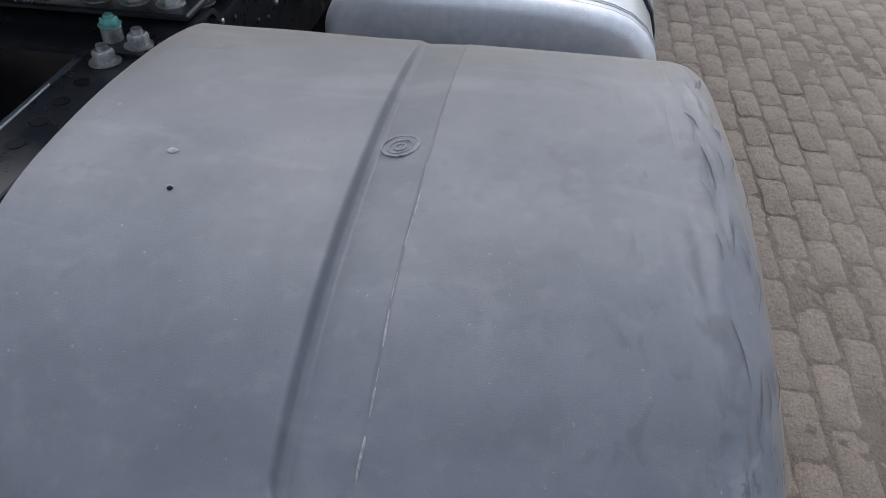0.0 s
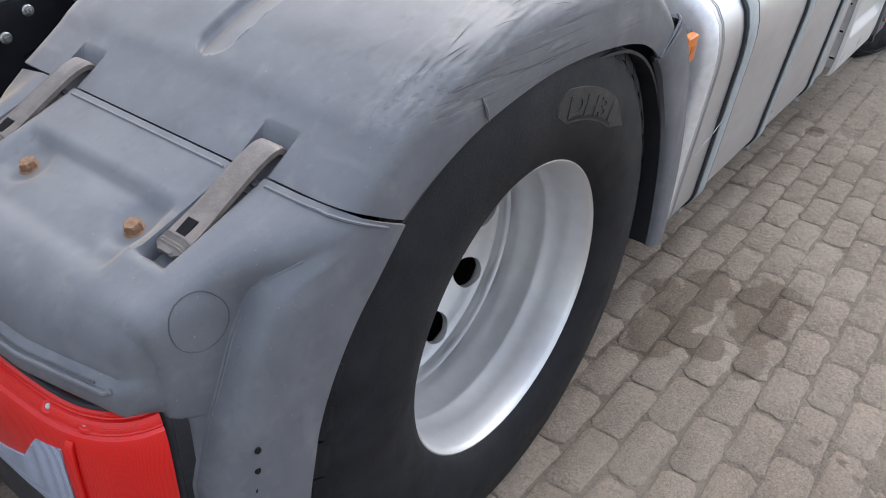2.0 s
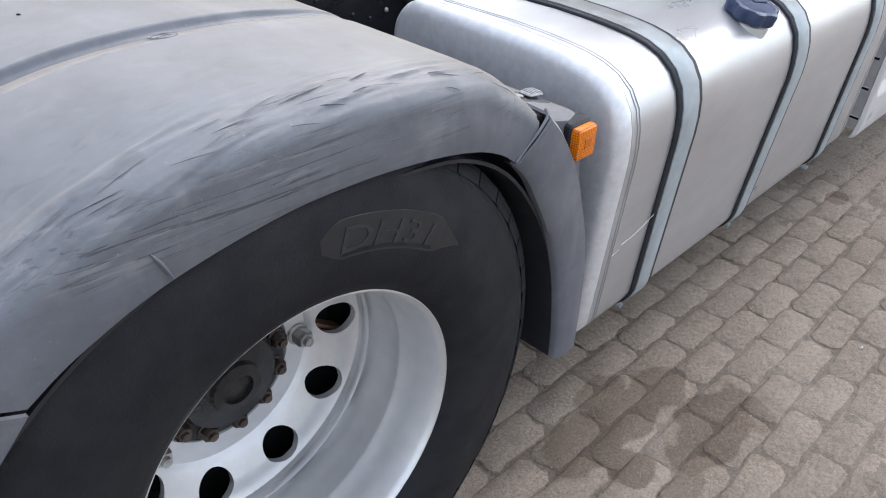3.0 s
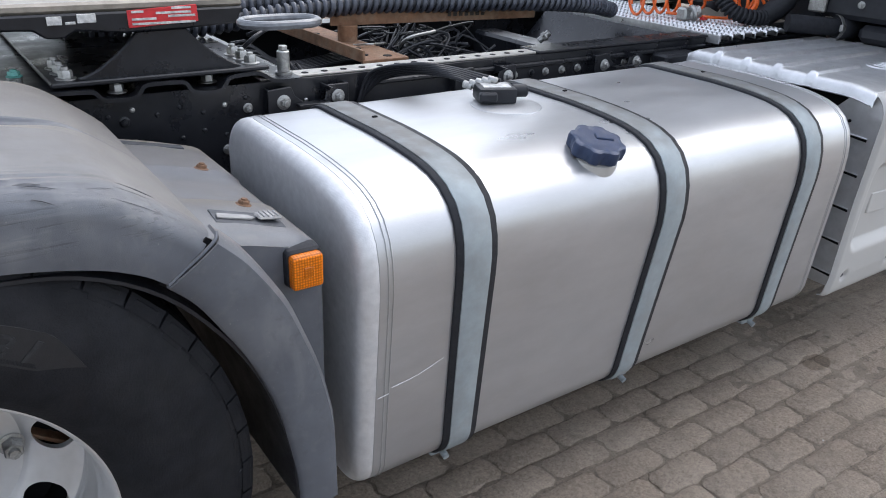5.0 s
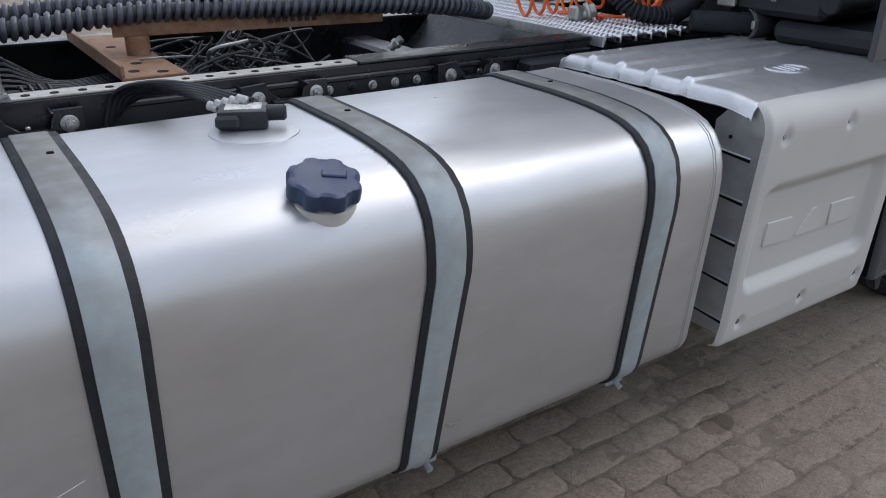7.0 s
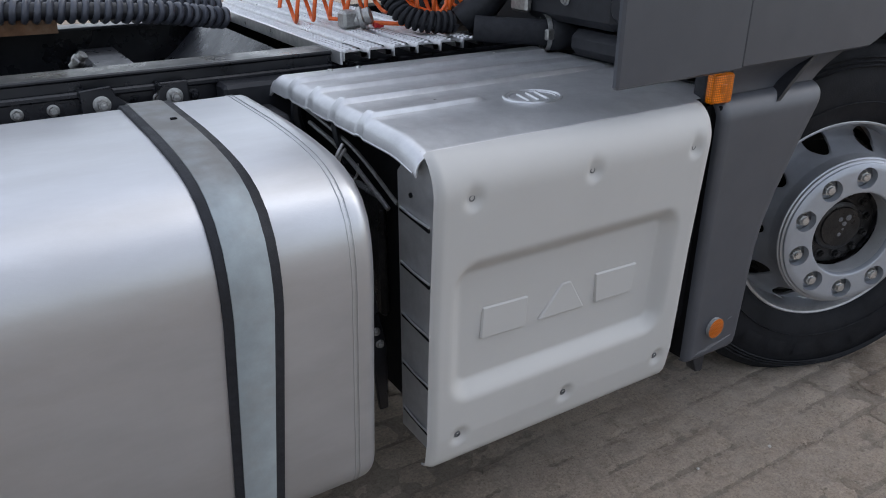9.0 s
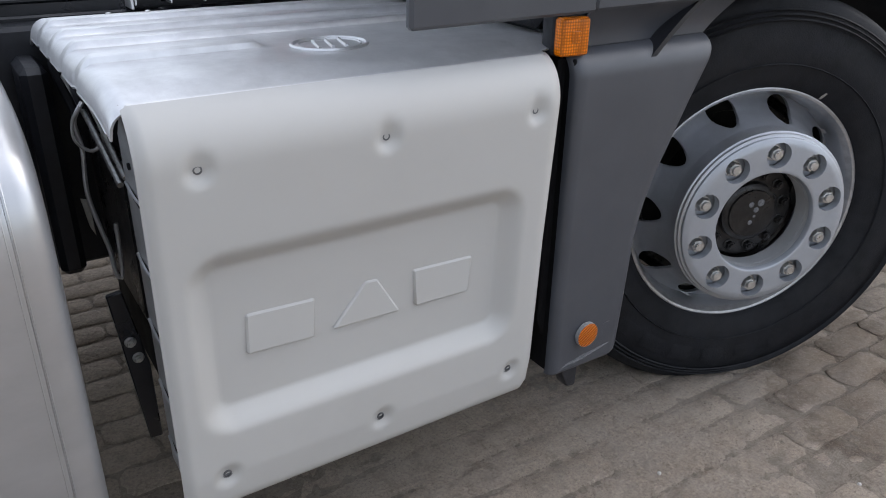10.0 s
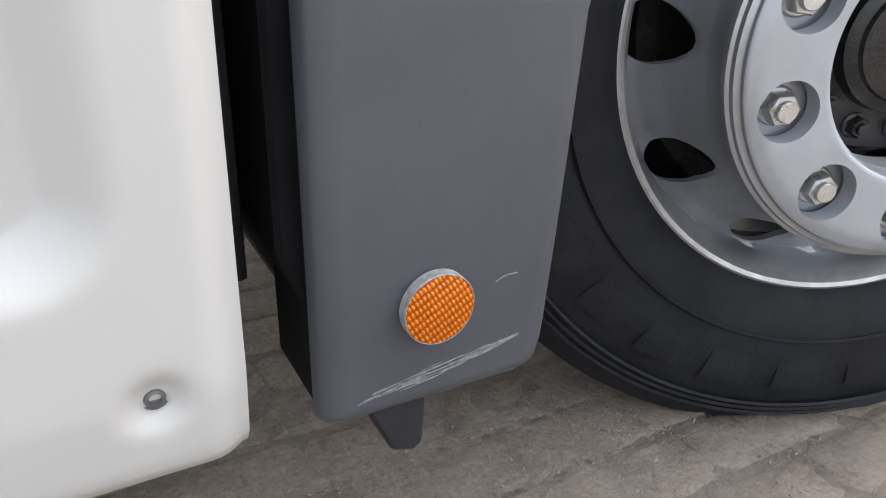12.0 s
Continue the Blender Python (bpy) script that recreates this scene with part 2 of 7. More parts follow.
M_RUST = material("rusty_steel", (0.19, 0.098, 0.052), 0.8, 0.1, vary=0.3, scale=40, bump=0.5, bump_scale=250,
                  stain=(0.30, 0.225, 0.16), stain_scale=14, stain_amount=0.6)
M_RUSTBOLT = material("rusty_bolt", (0.19, 0.105, 0.060), 0.75, 0.2, vary=0.4, scale=180, bump=0.6, bump_scale=500)
M_RSTRAP = material("aged_rubber_latch", (0.112, 0.096, 0.087), 0.5, vary=0.2, scale=60, bump=0.3, bump_scale=300,
                    stain=(0.205, 0.175, 0.152), stain_scale=25, stain_amount=0.5)
M_TORN = material("grey_torn_rubber", (0.26, 0.255, 0.25), 0.6, vary=0.2, scale=60, bump=0.3, bump_scale=300)
M_PANEL = material("satin_silver_panel", (0.445, 0.437, 0.423), 0.62, 0.10, spec=0.35, vary=0.03, scale=6, bump=0.05, bump_scale=500,
                   stain=(0.41, 0.41, 0.402), stain_scale=3, stain_amount=0.4)
M_COVER = material("worn_aluminium_cover", (0.63, 0.635, 0.645), 0.40, 0.78, vary=0.08, scale=20, bump=0.15, bump_scale=250, rough_vary=0.08,
                   stain=(0.45, 0.45, 0.46), stain_scale=7, stain_amount=0.6)
M_CATWALK = material("aluminium_grip_plank", (0.68, 0.68, 0.69), 0.36, 0.9, vary=0.12, scale=60, bump=0.2, bump_scale=300)
M_RIM = material("silver_rim_paint", (0.58, 0.58, 0.583), 0.42, 0.6, vary=0.05, scale=30, bump=0.08, bump_scale=300,
                 stain=(0.52, 0.52, 0.52), stain_scale=8, stain_amount=0.22, rough_vary=0.05)
M_RIMDARK = material("grey_steel_rim", (0.385, 0.40, 0.43), 0.38, 0.65, vary=0.06, scale=30, bump=0.1, bump_scale=300,
                     stain=(0.33, 0.33, 0.34), stain_scale=8, stain_amount=0.4)
M_LIP = material("scuffed_rim_lip", (0.42, 0.425, 0.44), 0.4, 0.8, vary=0.15, scale=60, bump=0.15, bump_scale=300,
                 stain=(0.30, 0.30, 0.31), stain_scale=22, stain_amount=0.6)
M_NUTRING = material("satin_grey_ring", (0.365, 0.385, 0.42), 0.4, 0.45, vary=0.05, scale=30, bump=0.08, bump_scale=300,
                     stain=(0.34, 0.35, 0.37), stain_scale=9, stain_amount=0.4)
M_TYRE = material("dusty_tyre_rubber", (0.0100, 0.0107, 0.0132), 0.66, spec=0.18, vary=0.3, scale=25, bump=0.5, bump_scale=260,
                  stain=(0.022, 0.022, 0.0235), stain_scale=7, stain_amount=0.55)
M_PLATERUBBER = material("clean_black_rubber", (0.0095, 0.010, 0.0118), 0.5, spec=0.4, vary=0.2, scale=80, bump=0.2, bump_scale=400)
M_LETTER = material("rubbed_tyre_letters", (0.0175, 0.018, 0.020), 0.6, spec=0.3, vary=0.35, scale=120, bump=0.3, bump_scale=400)
M_HUBRUST = material("brown_greasy_nut", (0.06, 0.042, 0.034), 0.5, 0.3, vary=0.5, scale=60, bump=0.5, bump_scale=300)
M_HUB = material("greasy_hub_steel", (0.014, 0.0135, 0.014), 0.32, 0.3, vary=0.5, scale=40, bump=0.5, bump_scale=200,
                 stain=(0.035, 0.031, 0.029), stain_scale=20, stain_amount=0.6)
M_HOSE = material("spiral_hose_wrap", (0.055, 0.06, 0.077), 0.38, vary=0.2, scale=40, bump=0.2, bump_scale=250)
M_ORANGEHOSE = material("orange_air_hose", (0.75, 0.13, 0.02), 0.35, vary=0.15, scale=40, bump=0.05)
M_PLATE = material("worn_coupling_plate", (0.30, 0.27, 0.23), 0.45, 0.5, vary=0.25, scale=20, bump=0.3, bump_scale=120,
                   stain=(0.12, 0.11, 0.10), stain_scale=6, stain_amount=0.6)
M_REDLABEL = material("red_label", (0.50, 0.025, 0.03), 0.4, vary=0.2, scale=60, bump=0.05)
M_WHITELABEL = material("worn_white_label", (0.55, 0.54, 0.52), 0.5, vary=0.3, scale=90, bump=0.1,
                        stain=(0.08, 0.08, 0.08), stain_scale=40, stain_amount=0.8)
M_SCRAPE = material("chalky_scrape", (0.135, 0.135, 0.143), 0.8, vary=0.4, scale=250, bump=0.5, bump_scale=500)
M_WORN = material("pale_worn_plastic", (0.205, 0.203, 0.205), 0.7, vary=0.4, scale=200, bump=0.3, bump_scale=500)
M_INK = material("dark_print", (0.03, 0.025, 0.02), 0.7, vary=0.3, bump=0)
M_GRIT = material("brown_grit", (0.20, 0.17, 0.135), 0.9, vary=0.4, scale=300, bump=0)
M_STONE = material("small_stone", (0.42, 0.40, 0.37), 0.85, vary=0.3, scale=150, bump=0.4, bump_scale=300)


def lens_material(name, color, cell, bump=0.4, dark=0.45):
    """Clear coloured plastic over a moulded prism pattern."""
    m = bpy.data.materials.new(name)
    m.use_nodes = True
    nodes, links = m.node_tree.nodes, m.node_tree.links
    bsdf = nodes["Principled BSDF"]
    bsdf.inputs["Roughness"].default_value = 0.28
    bsdf.inputs["Specular IOR Level"].default_value = 0.35
    bsdf.inputs["Coat Weight"].default_value = 0.08
    bsdf.inputs["Coat Roughness"].default_value = 0.05
    geo = nodes.new("ShaderNodeNewGeometry")
    v = nodes.new("ShaderNodeTexVoronoi")
    v.inputs["Scale"].default_value = cell
    v.inputs["Randomness"].default_value = 0.15
    links.new(geo.outputs["Position"], v.inputs["Vector"])
    mix = nodes.new("ShaderNodeMix")
    mix.data_type = "RGBA"
    mix.inputs[6].default_value = (*color, 1)
    mix.inputs[7].default_value = (*(Vector(color) * dark), 1)
    r = nodes.new("ShaderNodeMapRange")
    r.inputs["From Min"].default_value, r.inputs["From Max"].default_value = 0.2, 0.6
    links.new(v.outputs["Distance"], r.inputs["Value"])
    links.new(r.outputs[0], mix.inputs[0])
    links.new(mix.outputs[2], bsdf.inputs["Base Color"])
    b = nodes.new("ShaderNodeBump")
    b.inputs["Strength"].default_value, b.inputs["Distance"].default_value = bump, 0.001
    links.new(v.outputs["Distance"], b.inputs["Height"])
    links.new(b.outputs[0], bsdf.inputs["Normal"])
    return m


def prism_material(name, color):
    """Amber reflector plastic with rows of small slanting prisms."""
    m = lens_material(name, color, 300, 0.4, 0.5)
    nodes, links = m.node_tree.nodes, m.node_tree.links
    bsdf = nodes["Principled BSDF"]
    geo = nodes.new("ShaderNodeNewGeometry")
    heights = []
    for turn, scale in ((28, 100), (-62, 56)):
        mp = nodes.new("ShaderNodeMapping")
        mp.inputs["Rotation"].default_value = (0, radians(turn), 0)
        links.new(geo.outputs["Position"], mp.inputs[0])
        w = nodes.new("ShaderNodeTexWave")
        w.wave_type, w.bands_direction, w.wave_profile = "BANDS", "X", "TRI"
        w.inputs["Scale"].default_value, w.inputs["Distortion"].default_value = scale, 1.2
        w.inputs["Detail Scale"].default_value = 3.0
        links.new(mp.outputs[0], w.inputs["Vector"])
        heights.append(w.outputs["Fac"])
    mul = nodes.new("ShaderNodeMath")
    mul.operation = "MULTIPLY"
    links.new(heights[0], mul.inputs[0])
    links.new(heights[1], mul.inputs[1])
    mix = nodes.new("ShaderNodeMix")
    mix.data_type = "RGBA"
    mix.inputs[6].default_value = (color[0] * 0.38, color[1] * 0.22, color[2], 1)
    mix.inputs[7].default_value = (*color, 1)
    r = nodes.new("ShaderNodeMapRange")
    r.inputs["From Min"].default_value, r.inputs["From Max"].default_value = 0.08, 0.40
    links.new(mul.outputs[0], r.inputs["Value"])
    links.new(r.outputs[0], mix.inputs[0])
    links.new(mix.outputs[2], bsdf.inputs["Base Color"])
    b = nodes.new("ShaderNodeBump")
    b.inputs["Strength"].default_value, b.inputs["Distance"].default_value = 0.9, 0.0012
    links.new(mul.outputs[0], b.inputs["Height"])
    links.new(b.outputs[0], bsdf.inputs["Normal"])
    return m


M_AMBER = lens_material("amber_lens", (0.90, 0.225, 0.003), 200, 0.8, 0.38)
M_REFLECT = prism_material("amber_prism_disc", (0.62, 0.165, 0.001))
M_RED = lens_material("red_lens", (0.62, 0.011, 0.010), 520, 0.3, 0.75)
M_CLEARLENS = lens_material("clear_lens", (0.42, 0.48, 0.62), 380)


def span_noise(nodes, links, geo, scale, lo, hi):
    n = nodes.new("ShaderNodeTexNoise")
    n.inputs["Scale"].default_value, n.inputs["Detail"].default_value, n.inputs["Roughness"].default_value = scale, 9, 0.7
    links.new(geo.outputs["Position"], n.inputs["Vector"])
    r = nodes.new("ShaderNodeMapRange")
    r.inputs["From Min"].default_value, r.inputs["From Max"].default_value = lo, hi
    links.new(n.outputs[0], r.inputs["Value"])
    return r.outputs[0]


def ground_material(name, base, dust, joint=False):
    m = material(name, base, 0.9, vary=0.20, scale=75, bump=0.9, bump_scale=420, stain=dust, stain_scale=2.4, stain_amount=0.85,
                 island=0.0 if joint else 0.055, rough_vary=0.06, spec=0.25)
    nodes, links = m.node_tree.nodes, m.node_tree.links
    bsdf = nodes["Principled BSDF"]
    src = bsdf.inputs["Base Color"].links[0].from_socket
    geo = nodes.new("ShaderNodeNewGeometry")
    warp = nodes.new("ShaderNodeTexNoise")
    warp.inputs["Scale"].default_value, warp.inputs["Detail"].default_value = 11.0, 5
    links.new(geo.outputs["Position"], warp.inputs["Vector"])
    total = None
    # oil and water spots: centre x, y, radius along x and y
    for cx, cy, rx, ry, depth in ((0.56, 0.045, 0.105, 0.060, 0.8), (0.75, 0.125, 0.07, 0.035, 0.7), (0.715, 0.025, 0.10, 0.050, 0.75), (0.87, 0.025, 0.07, 0.05, 0.75),
                                  (0.86, -0.145, 0.12, 0.065, 0.8), (0.775, -0.165, 0.10, 0.045, 0.75), (0.60, -0.195, 0.085, 0.028, 0.5), (0.575, -0.075, 0.05, 0.045, 0.8), (0.95, -0.20, 0.06, 0.04, 0.5),
                                  (2.33, 0.105, 0.05, 0.03, 0.75), (4.10, -0.12, 0.32, 0.24, 0.7)):
        mp = nodes.new("ShaderNodeMapping")
        mp.vector_type = "POINT"
        rx, ry, depth = rx * 1.18, ry * 1.22, depth * 0.85
        mp.inputs["Location"].default_value = (-cx / rx, -cy / ry, 0)
        mp.inputs["Scale"].default_value = (1 / rx, 1 / ry, 0)
        links.new(geo.outputs["Position"], mp.inputs[0])
        ln = nodes.new("ShaderNodeVectorMath")
        ln.operation = "LENGTH"
        links.new(mp.outputs[0], ln.inputs[0])
        add = nodes.new("ShaderNodeMath")
        add.operation = "MULTIPLY_ADD"
        add.inputs[1].default_value = 1.4
        links.new(warp.outputs[0], add.inputs[0])
        links.new(ln.outputs["Value"], add.inputs[2])
        r = nodes.new("ShaderNodeMapRange")
        r.inputs["From Min"].default_value, r.inputs["From Max"].default_value = 1.86, 1.72
        r.inputs["To Max"].default_value = depth
        links.new(add.outputs[0], r.inputs["Value"])
        if total is None:
            total = r.outputs[0]
        else:
            mx = nodes.new("ShaderNodeMath")
            mx.operation = "MAXIMUM"
            links.new(total, mx.inputs[0])
            links.new(r.outputs[0], mx.inputs[1])
            total = mx.outputs[0]
    mix = nodes.new("ShaderNodeMix")
    mix.data_type = "RGBA"
    links.new(total, mix.inputs[0])
    links.new(src, mix.inputs[6])
    mix.inputs[7].default_value = (base[0] * 0.42, base[1] * 0.37, base[2] * 0.32, 1)
    # dark grit and pale specks in the worn face
    grit = nodes.new("ShaderNodeTexNoise")
    grit.inputs["Scale"].default_value, grit.inputs["Detail"].default_value, grit.inputs["Roughness"].default_value = 150, 9, 0.85
    links.new(geo.outputs["Position"], grit.inputs["Vector"])
    last = mix.outputs[2]
    for lo, hi, tone, amount in ((0.535, 0.62, (base[0] * 1.75, base[1] * 1.72, base[2] * 1.66), 0.42), (0.465, 0.38, (base[0] * 0.34, base[1] * 0.32, base[2] * 0.30), 0.62)):
        r = nodes.new("ShaderNodeMapRange")
        r.inputs["From Min"].default_value, r.inputs["From Max"].default_value, r.inputs["To Max"].default_value = lo, hi, amount
        links.new(grit.outputs[0], r.inputs["Value"])
        mx = nodes.new("ShaderNodeMix")
        mx.data_type = "RGBA"
        links.new(r.outputs[0], mx.inputs[0])
        links.new(last, mx.inputs[6])
        mx.inputs[7].default_value = (*tone, 1)
        last = mx.outputs[2]
    # broad dull blotches, trodden in
    mx = nodes.new("ShaderNodeMix")
    mx.data_type = "RGBA"
    blot = nodes.new("ShaderNodeMath")
    blot.operation = "MULTIPLY"
    blot.inputs[1].default_value = 0.55
    links.new(span_noise(nodes, links, geo, 19.0, 0.50, 0.70), blot.inputs[0])
    links.new(blot.outputs[0], mx.inputs[0])
    links.new(last, mx.inputs[6])
    mx.inputs[7].default_value = (base[0] * 0.50, base[1] * 0.50, base[2] * 0.50, 1)
    last = mx.outputs[2]
    # paler, greyer paving towards the front wheel; colour also lifts its dim light
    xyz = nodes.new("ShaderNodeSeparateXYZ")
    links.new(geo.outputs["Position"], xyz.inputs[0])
    front_lift = nodes.new("ShaderNodeMapRange")
    front_lift.inputs["From Min"].default_value, front_lift.inputs["From Max"].default_value, front_lift.inputs["To Max"].default_value = 2.4, 3.2, 0.22
    links.new(xyz.outputs["X"], front_lift.inputs["Value"])
    lift_mix = nodes.new("ShaderNodeMath")
    lift_mix.operation = "MULTIPLY"
    links.new(front_lift.outputs[0], lift_mix.inputs[0])
    links.new(span_noise(nodes, links, geo, 11.0, 0.36, 0.60), lift_mix.inputs[1])
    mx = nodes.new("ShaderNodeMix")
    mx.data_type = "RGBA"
    links.new(lift_mix.outputs[0], mx.inputs[0])
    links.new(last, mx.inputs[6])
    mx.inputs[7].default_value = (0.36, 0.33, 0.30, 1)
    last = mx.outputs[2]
    links.new(last, bsdf.inputs["Base Color"])
    rough = nodes.new("ShaderNodeTexNoise")
    rough.inputs["Scale"].default_value, rough.inputs["Detail"].default_value, rough.inputs["Roughness"].default_value = 70, 10, 0.72
    links.new(geo.outputs["Position"], rough.inputs["Vector"])
    b = nodes.new("ShaderNodeBump")
    b.inputs["Strength"].default_value, b.inputs["Distance"].default_value = 1.0, 0.009
    links.new(rough.outputs[0], b.inputs["Height"])
    links.new(bsdf.inputs["Normal"].links[0].from_socket, b.inputs["Normal"])
    links.new(b.outputs[0], bsdf.inputs["Normal"])
    return m


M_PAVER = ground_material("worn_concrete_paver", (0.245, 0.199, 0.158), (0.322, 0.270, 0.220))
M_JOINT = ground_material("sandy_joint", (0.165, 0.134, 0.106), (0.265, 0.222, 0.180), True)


# ---- geometry helpers: a shape is a pair of vertices and faces ----
def merge(*shapes):
    v, f = [], []
    for sv, sf in shapes:
        n = len(v)
        v.extend(sv)
        f.extend([tuple(i + n for i in face) for face in sf])
    return v, f


def moved(shape, m):
    return [tuple(m @ Vector(p)) for p in shape[0]], shape[1]


def axes(origin, out, hint=(0, 0, 1)):
    """A frame at origin whose z points along out and whose x lies near hint."""
    z = Vector(out).normalized()
    if abs(z.dot(Vector(hint).normalized())) > 0.999:
        hint = (1, 0, 0)
    x = (Vector(hint) - z * Vector(hint).dot(z)).normalized()
    y = z.cross(x)
    m = Matrix((x, y, z)).transposed().to_4x4()
    m.translation = origin
    return m


def lathe(profile, n=64, m=None, closed=False):
    """Turns (radius, height) points round z."""
    v, f, k = [], [], len(profile)
    for i in range(n):
        a = 2 * math.pi * i / n
        v += [(r * math.cos(a), r * math.sin(a), h) for r, h in profile]
    for i in range(n):
        j = (i + 1) % n
        for p in range(k if closed else k - 1):
            q = (p + 1) % k
            f.append((i * k + p, j * k + p, j * k + q, i * k + q))
    return moved((v, f), m) if m else (v, f)


def disc(r, h, n=32, m=None, r0=0.0):
    return lathe([(r0 + 1e-4, h), (r, h)], n, m)


def cylinder(r, h0, h1, n=24, m=None, bevel=0.0):
    b = bevel
    prof = [(1e-4, h0), (r - b, h0), (r, h0 + b), (r, h1 - b), (r - b, h1), (1e-4, h1)] if b else \
        [(1e-4, h0), (r, h0), (r, h1), (1e-4, h1)]
    return lathe(prof, n, m)


def box(x0, x1, y0, y1, z0, z1, bevel=0.0, m=None, segments=1):
    bm = bmesh.new()
    bmesh.ops.create_cube(bm, size=1)
    for p in bm.verts:
        p.co = Vector((x0 + (p.co.x + 0.5) * (x1 - x0), y0 + (p.co.y + 0.5) * (y1 - y0), z0 + (p.co.z + 0.5) * (z1 - z0)))
    if bevel:
        bmesh.ops.bevel(bm, geom=bm.edges[:], offset=bevel, segments=segments, profile=0.6, affect="EDGES")
    bm.verts.index_update()
    out = [tuple(p.co) for p in bm.verts], [tuple(p.index for p in face.verts) for face in bm.faces]
    bm.free()
    return moved(out, m) if m else out


def prism(poly, h0, h1, m=None, bevel=0.0):
    """Extrudes a flat polygon (x, y) from h0 to h1 along z."""
    bm = bmesh.new()
    low = [bm.verts.new((x, y, h0)) for x, y in poly]
    face = bm.faces.new(low)
    ext = bmesh.ops.extrude_face_region(bm, geom=[face])
    top = [g for g in ext["geom"] if isinstance(g, bmesh.types.BMVert)]
    for p in top:
        p.co.z = h1
    bmesh.ops.recalc_face_normals(bm, faces=bm.faces[:])
    if bevel:
        bmesh.ops.bevel(bm, geom=bm.edges[:], offset=bevel, segments=1, affect="EDGES")
    bm.verts.index_update()
    out = [tuple(p.co) for p in bm.verts], [tuple(p.index for p in fc.verts) for fc in bm.faces]
    bm.free()
    return moved(out, m) if m else out


XZ = Matrix(((1, 0, 0, 0), (0, 0, 1, 0), (0, 1, 0, 0), (0, 0, 0, 1)))     # draws (x, z) polygons, extruded along y
YZ = Matrix(((0, 0, 1, 0), (1, 0, 0, 0), (0, 1, 0, 0), (0, 0, 0, 1)))     # draws (y, z) polygons, extruded along x


def smooth_line(pts, n):
    """n points along a soft curve through pts, evenly spaced."""
    p = np.array(pts, float)
    ext = np.vstack([2 * p[0] - p[1], p, 2 * p[-1] - p[-2]])
    fine = []
    for i in range(len(p) - 1):
        a, b, c, d = ext[i:i + 4]
        for t in np.linspace(0, 1, 24, endpoint=False):
            fine.append(0.5 * (2 * b + (c - a) * t + (2 * a - 5 * b + 4 * c - d) * t * t + (3 * b - a - 3 * c + d) * t ** 3))
    fine.append(p[-1])
    fine = np.array(fine)
    s = np.r_[0, np.cumsum(np.linalg.norm(np.diff(fine, axis=0), axis=1))]
    u = np.linspace(0, s[-1], n)
    return np.stack([np.interp(u, s, fine[:, k]) for k in range(p.shape[1])], 1)


def tube(pts, r, n=8, per=6, closed=False, rfun=None):
    """A round bar or hose along a soft curve."""
    path = smooth_line(pts, max(2, per * (len(pts) - 1) + 1)) if per else np.array(pts, float)
    k = len(path)
    tang = np.gradient(path, axis=0)
    tang /= np.linalg.norm(tang, axis=1)[:, None] + 1e-12
    ref = np.array([0.0, 0, 1]) if abs(tang[0][2]) < 0.9 else np.array([1.0, 0, 0])
    side = np.cross(tang[0], ref)
    side /= np.linalg.norm(side)
    v, f = [], []
    for i in range(k):
        side = side - tang[i] * side.dot(tang[i])
        side /= np.linalg.norm(side)
        up = np.cross(side, tang[i])
        rr = rfun(i / (k - 1)) * r if rfun else r
        for j in range(n):
            a = 2 * math.pi * j / n
            v.append(tuple(path[i] + rr * (math.cos(a) * side + math.sin(a) * up)))
    for i in range(k - 1):
        for j in range(n):
            q = (j + 1) % n
            f.append((i * n + j, i * n + q, i * n + n + q, i * n + n + j))
    f.append(tuple(range(n))[::-1])
    f.append(tuple((k - 1) * n + j for j in range(n)))
    return v, f


def sheet(grid, thick, flip=False):
    """A shell from rows of points; its back lies thick behind its front."""
    g = np.array(grid, float)
    nu, nv = g.shape[:2]
    du, dv = np.gradient(g, axis=0), np.gradient(g, axis=1)
    nrm = np.cross(du, dv)
    nrm /= np.linalg.norm(nrm, axis=2)[..., None] + 1e-12
    if flip:
        nrm = -nrm
    back = g - nrm * thick
    v = [tuple(p) for p in g.reshape(-1, 3)] + [tuple(p) for p in back.reshape(-1, 3)]
    o, f = nu * nv, []
    for i in range(nu - 1):
        for j in range(nv - 1):
            a, b, c, d = i * nv + j, (i + 1) * nv + j, (i + 1) * nv + j + 1, i * nv + j + 1
            f.append((a, b, c, d) if not flip else (d, c, b, a))
            f.append((o + d, o + c, o + b, o + a) if not flip else (o + a, o + b, o + c, o + d))
    rim = [(i, 0) for i in range(nu)] + [(nu - 1, j) for j in range(1, nv)] + [(i, nv - 1) for i in range(nu - 2, -1, -1)] + \
        [(0, j) for j in range(nv - 2, 0, -1)]
    for k in range(len(rim)):
        a, b = rim[k][0] * nv + rim[k][1], rim[(k + 1) % len(rim)][0] * nv + rim[(k + 1) % len(rim)][1]
        f.append((b, a, o + a, o + b) if not flip else (a, b, o + b, o + a))
    return v, f


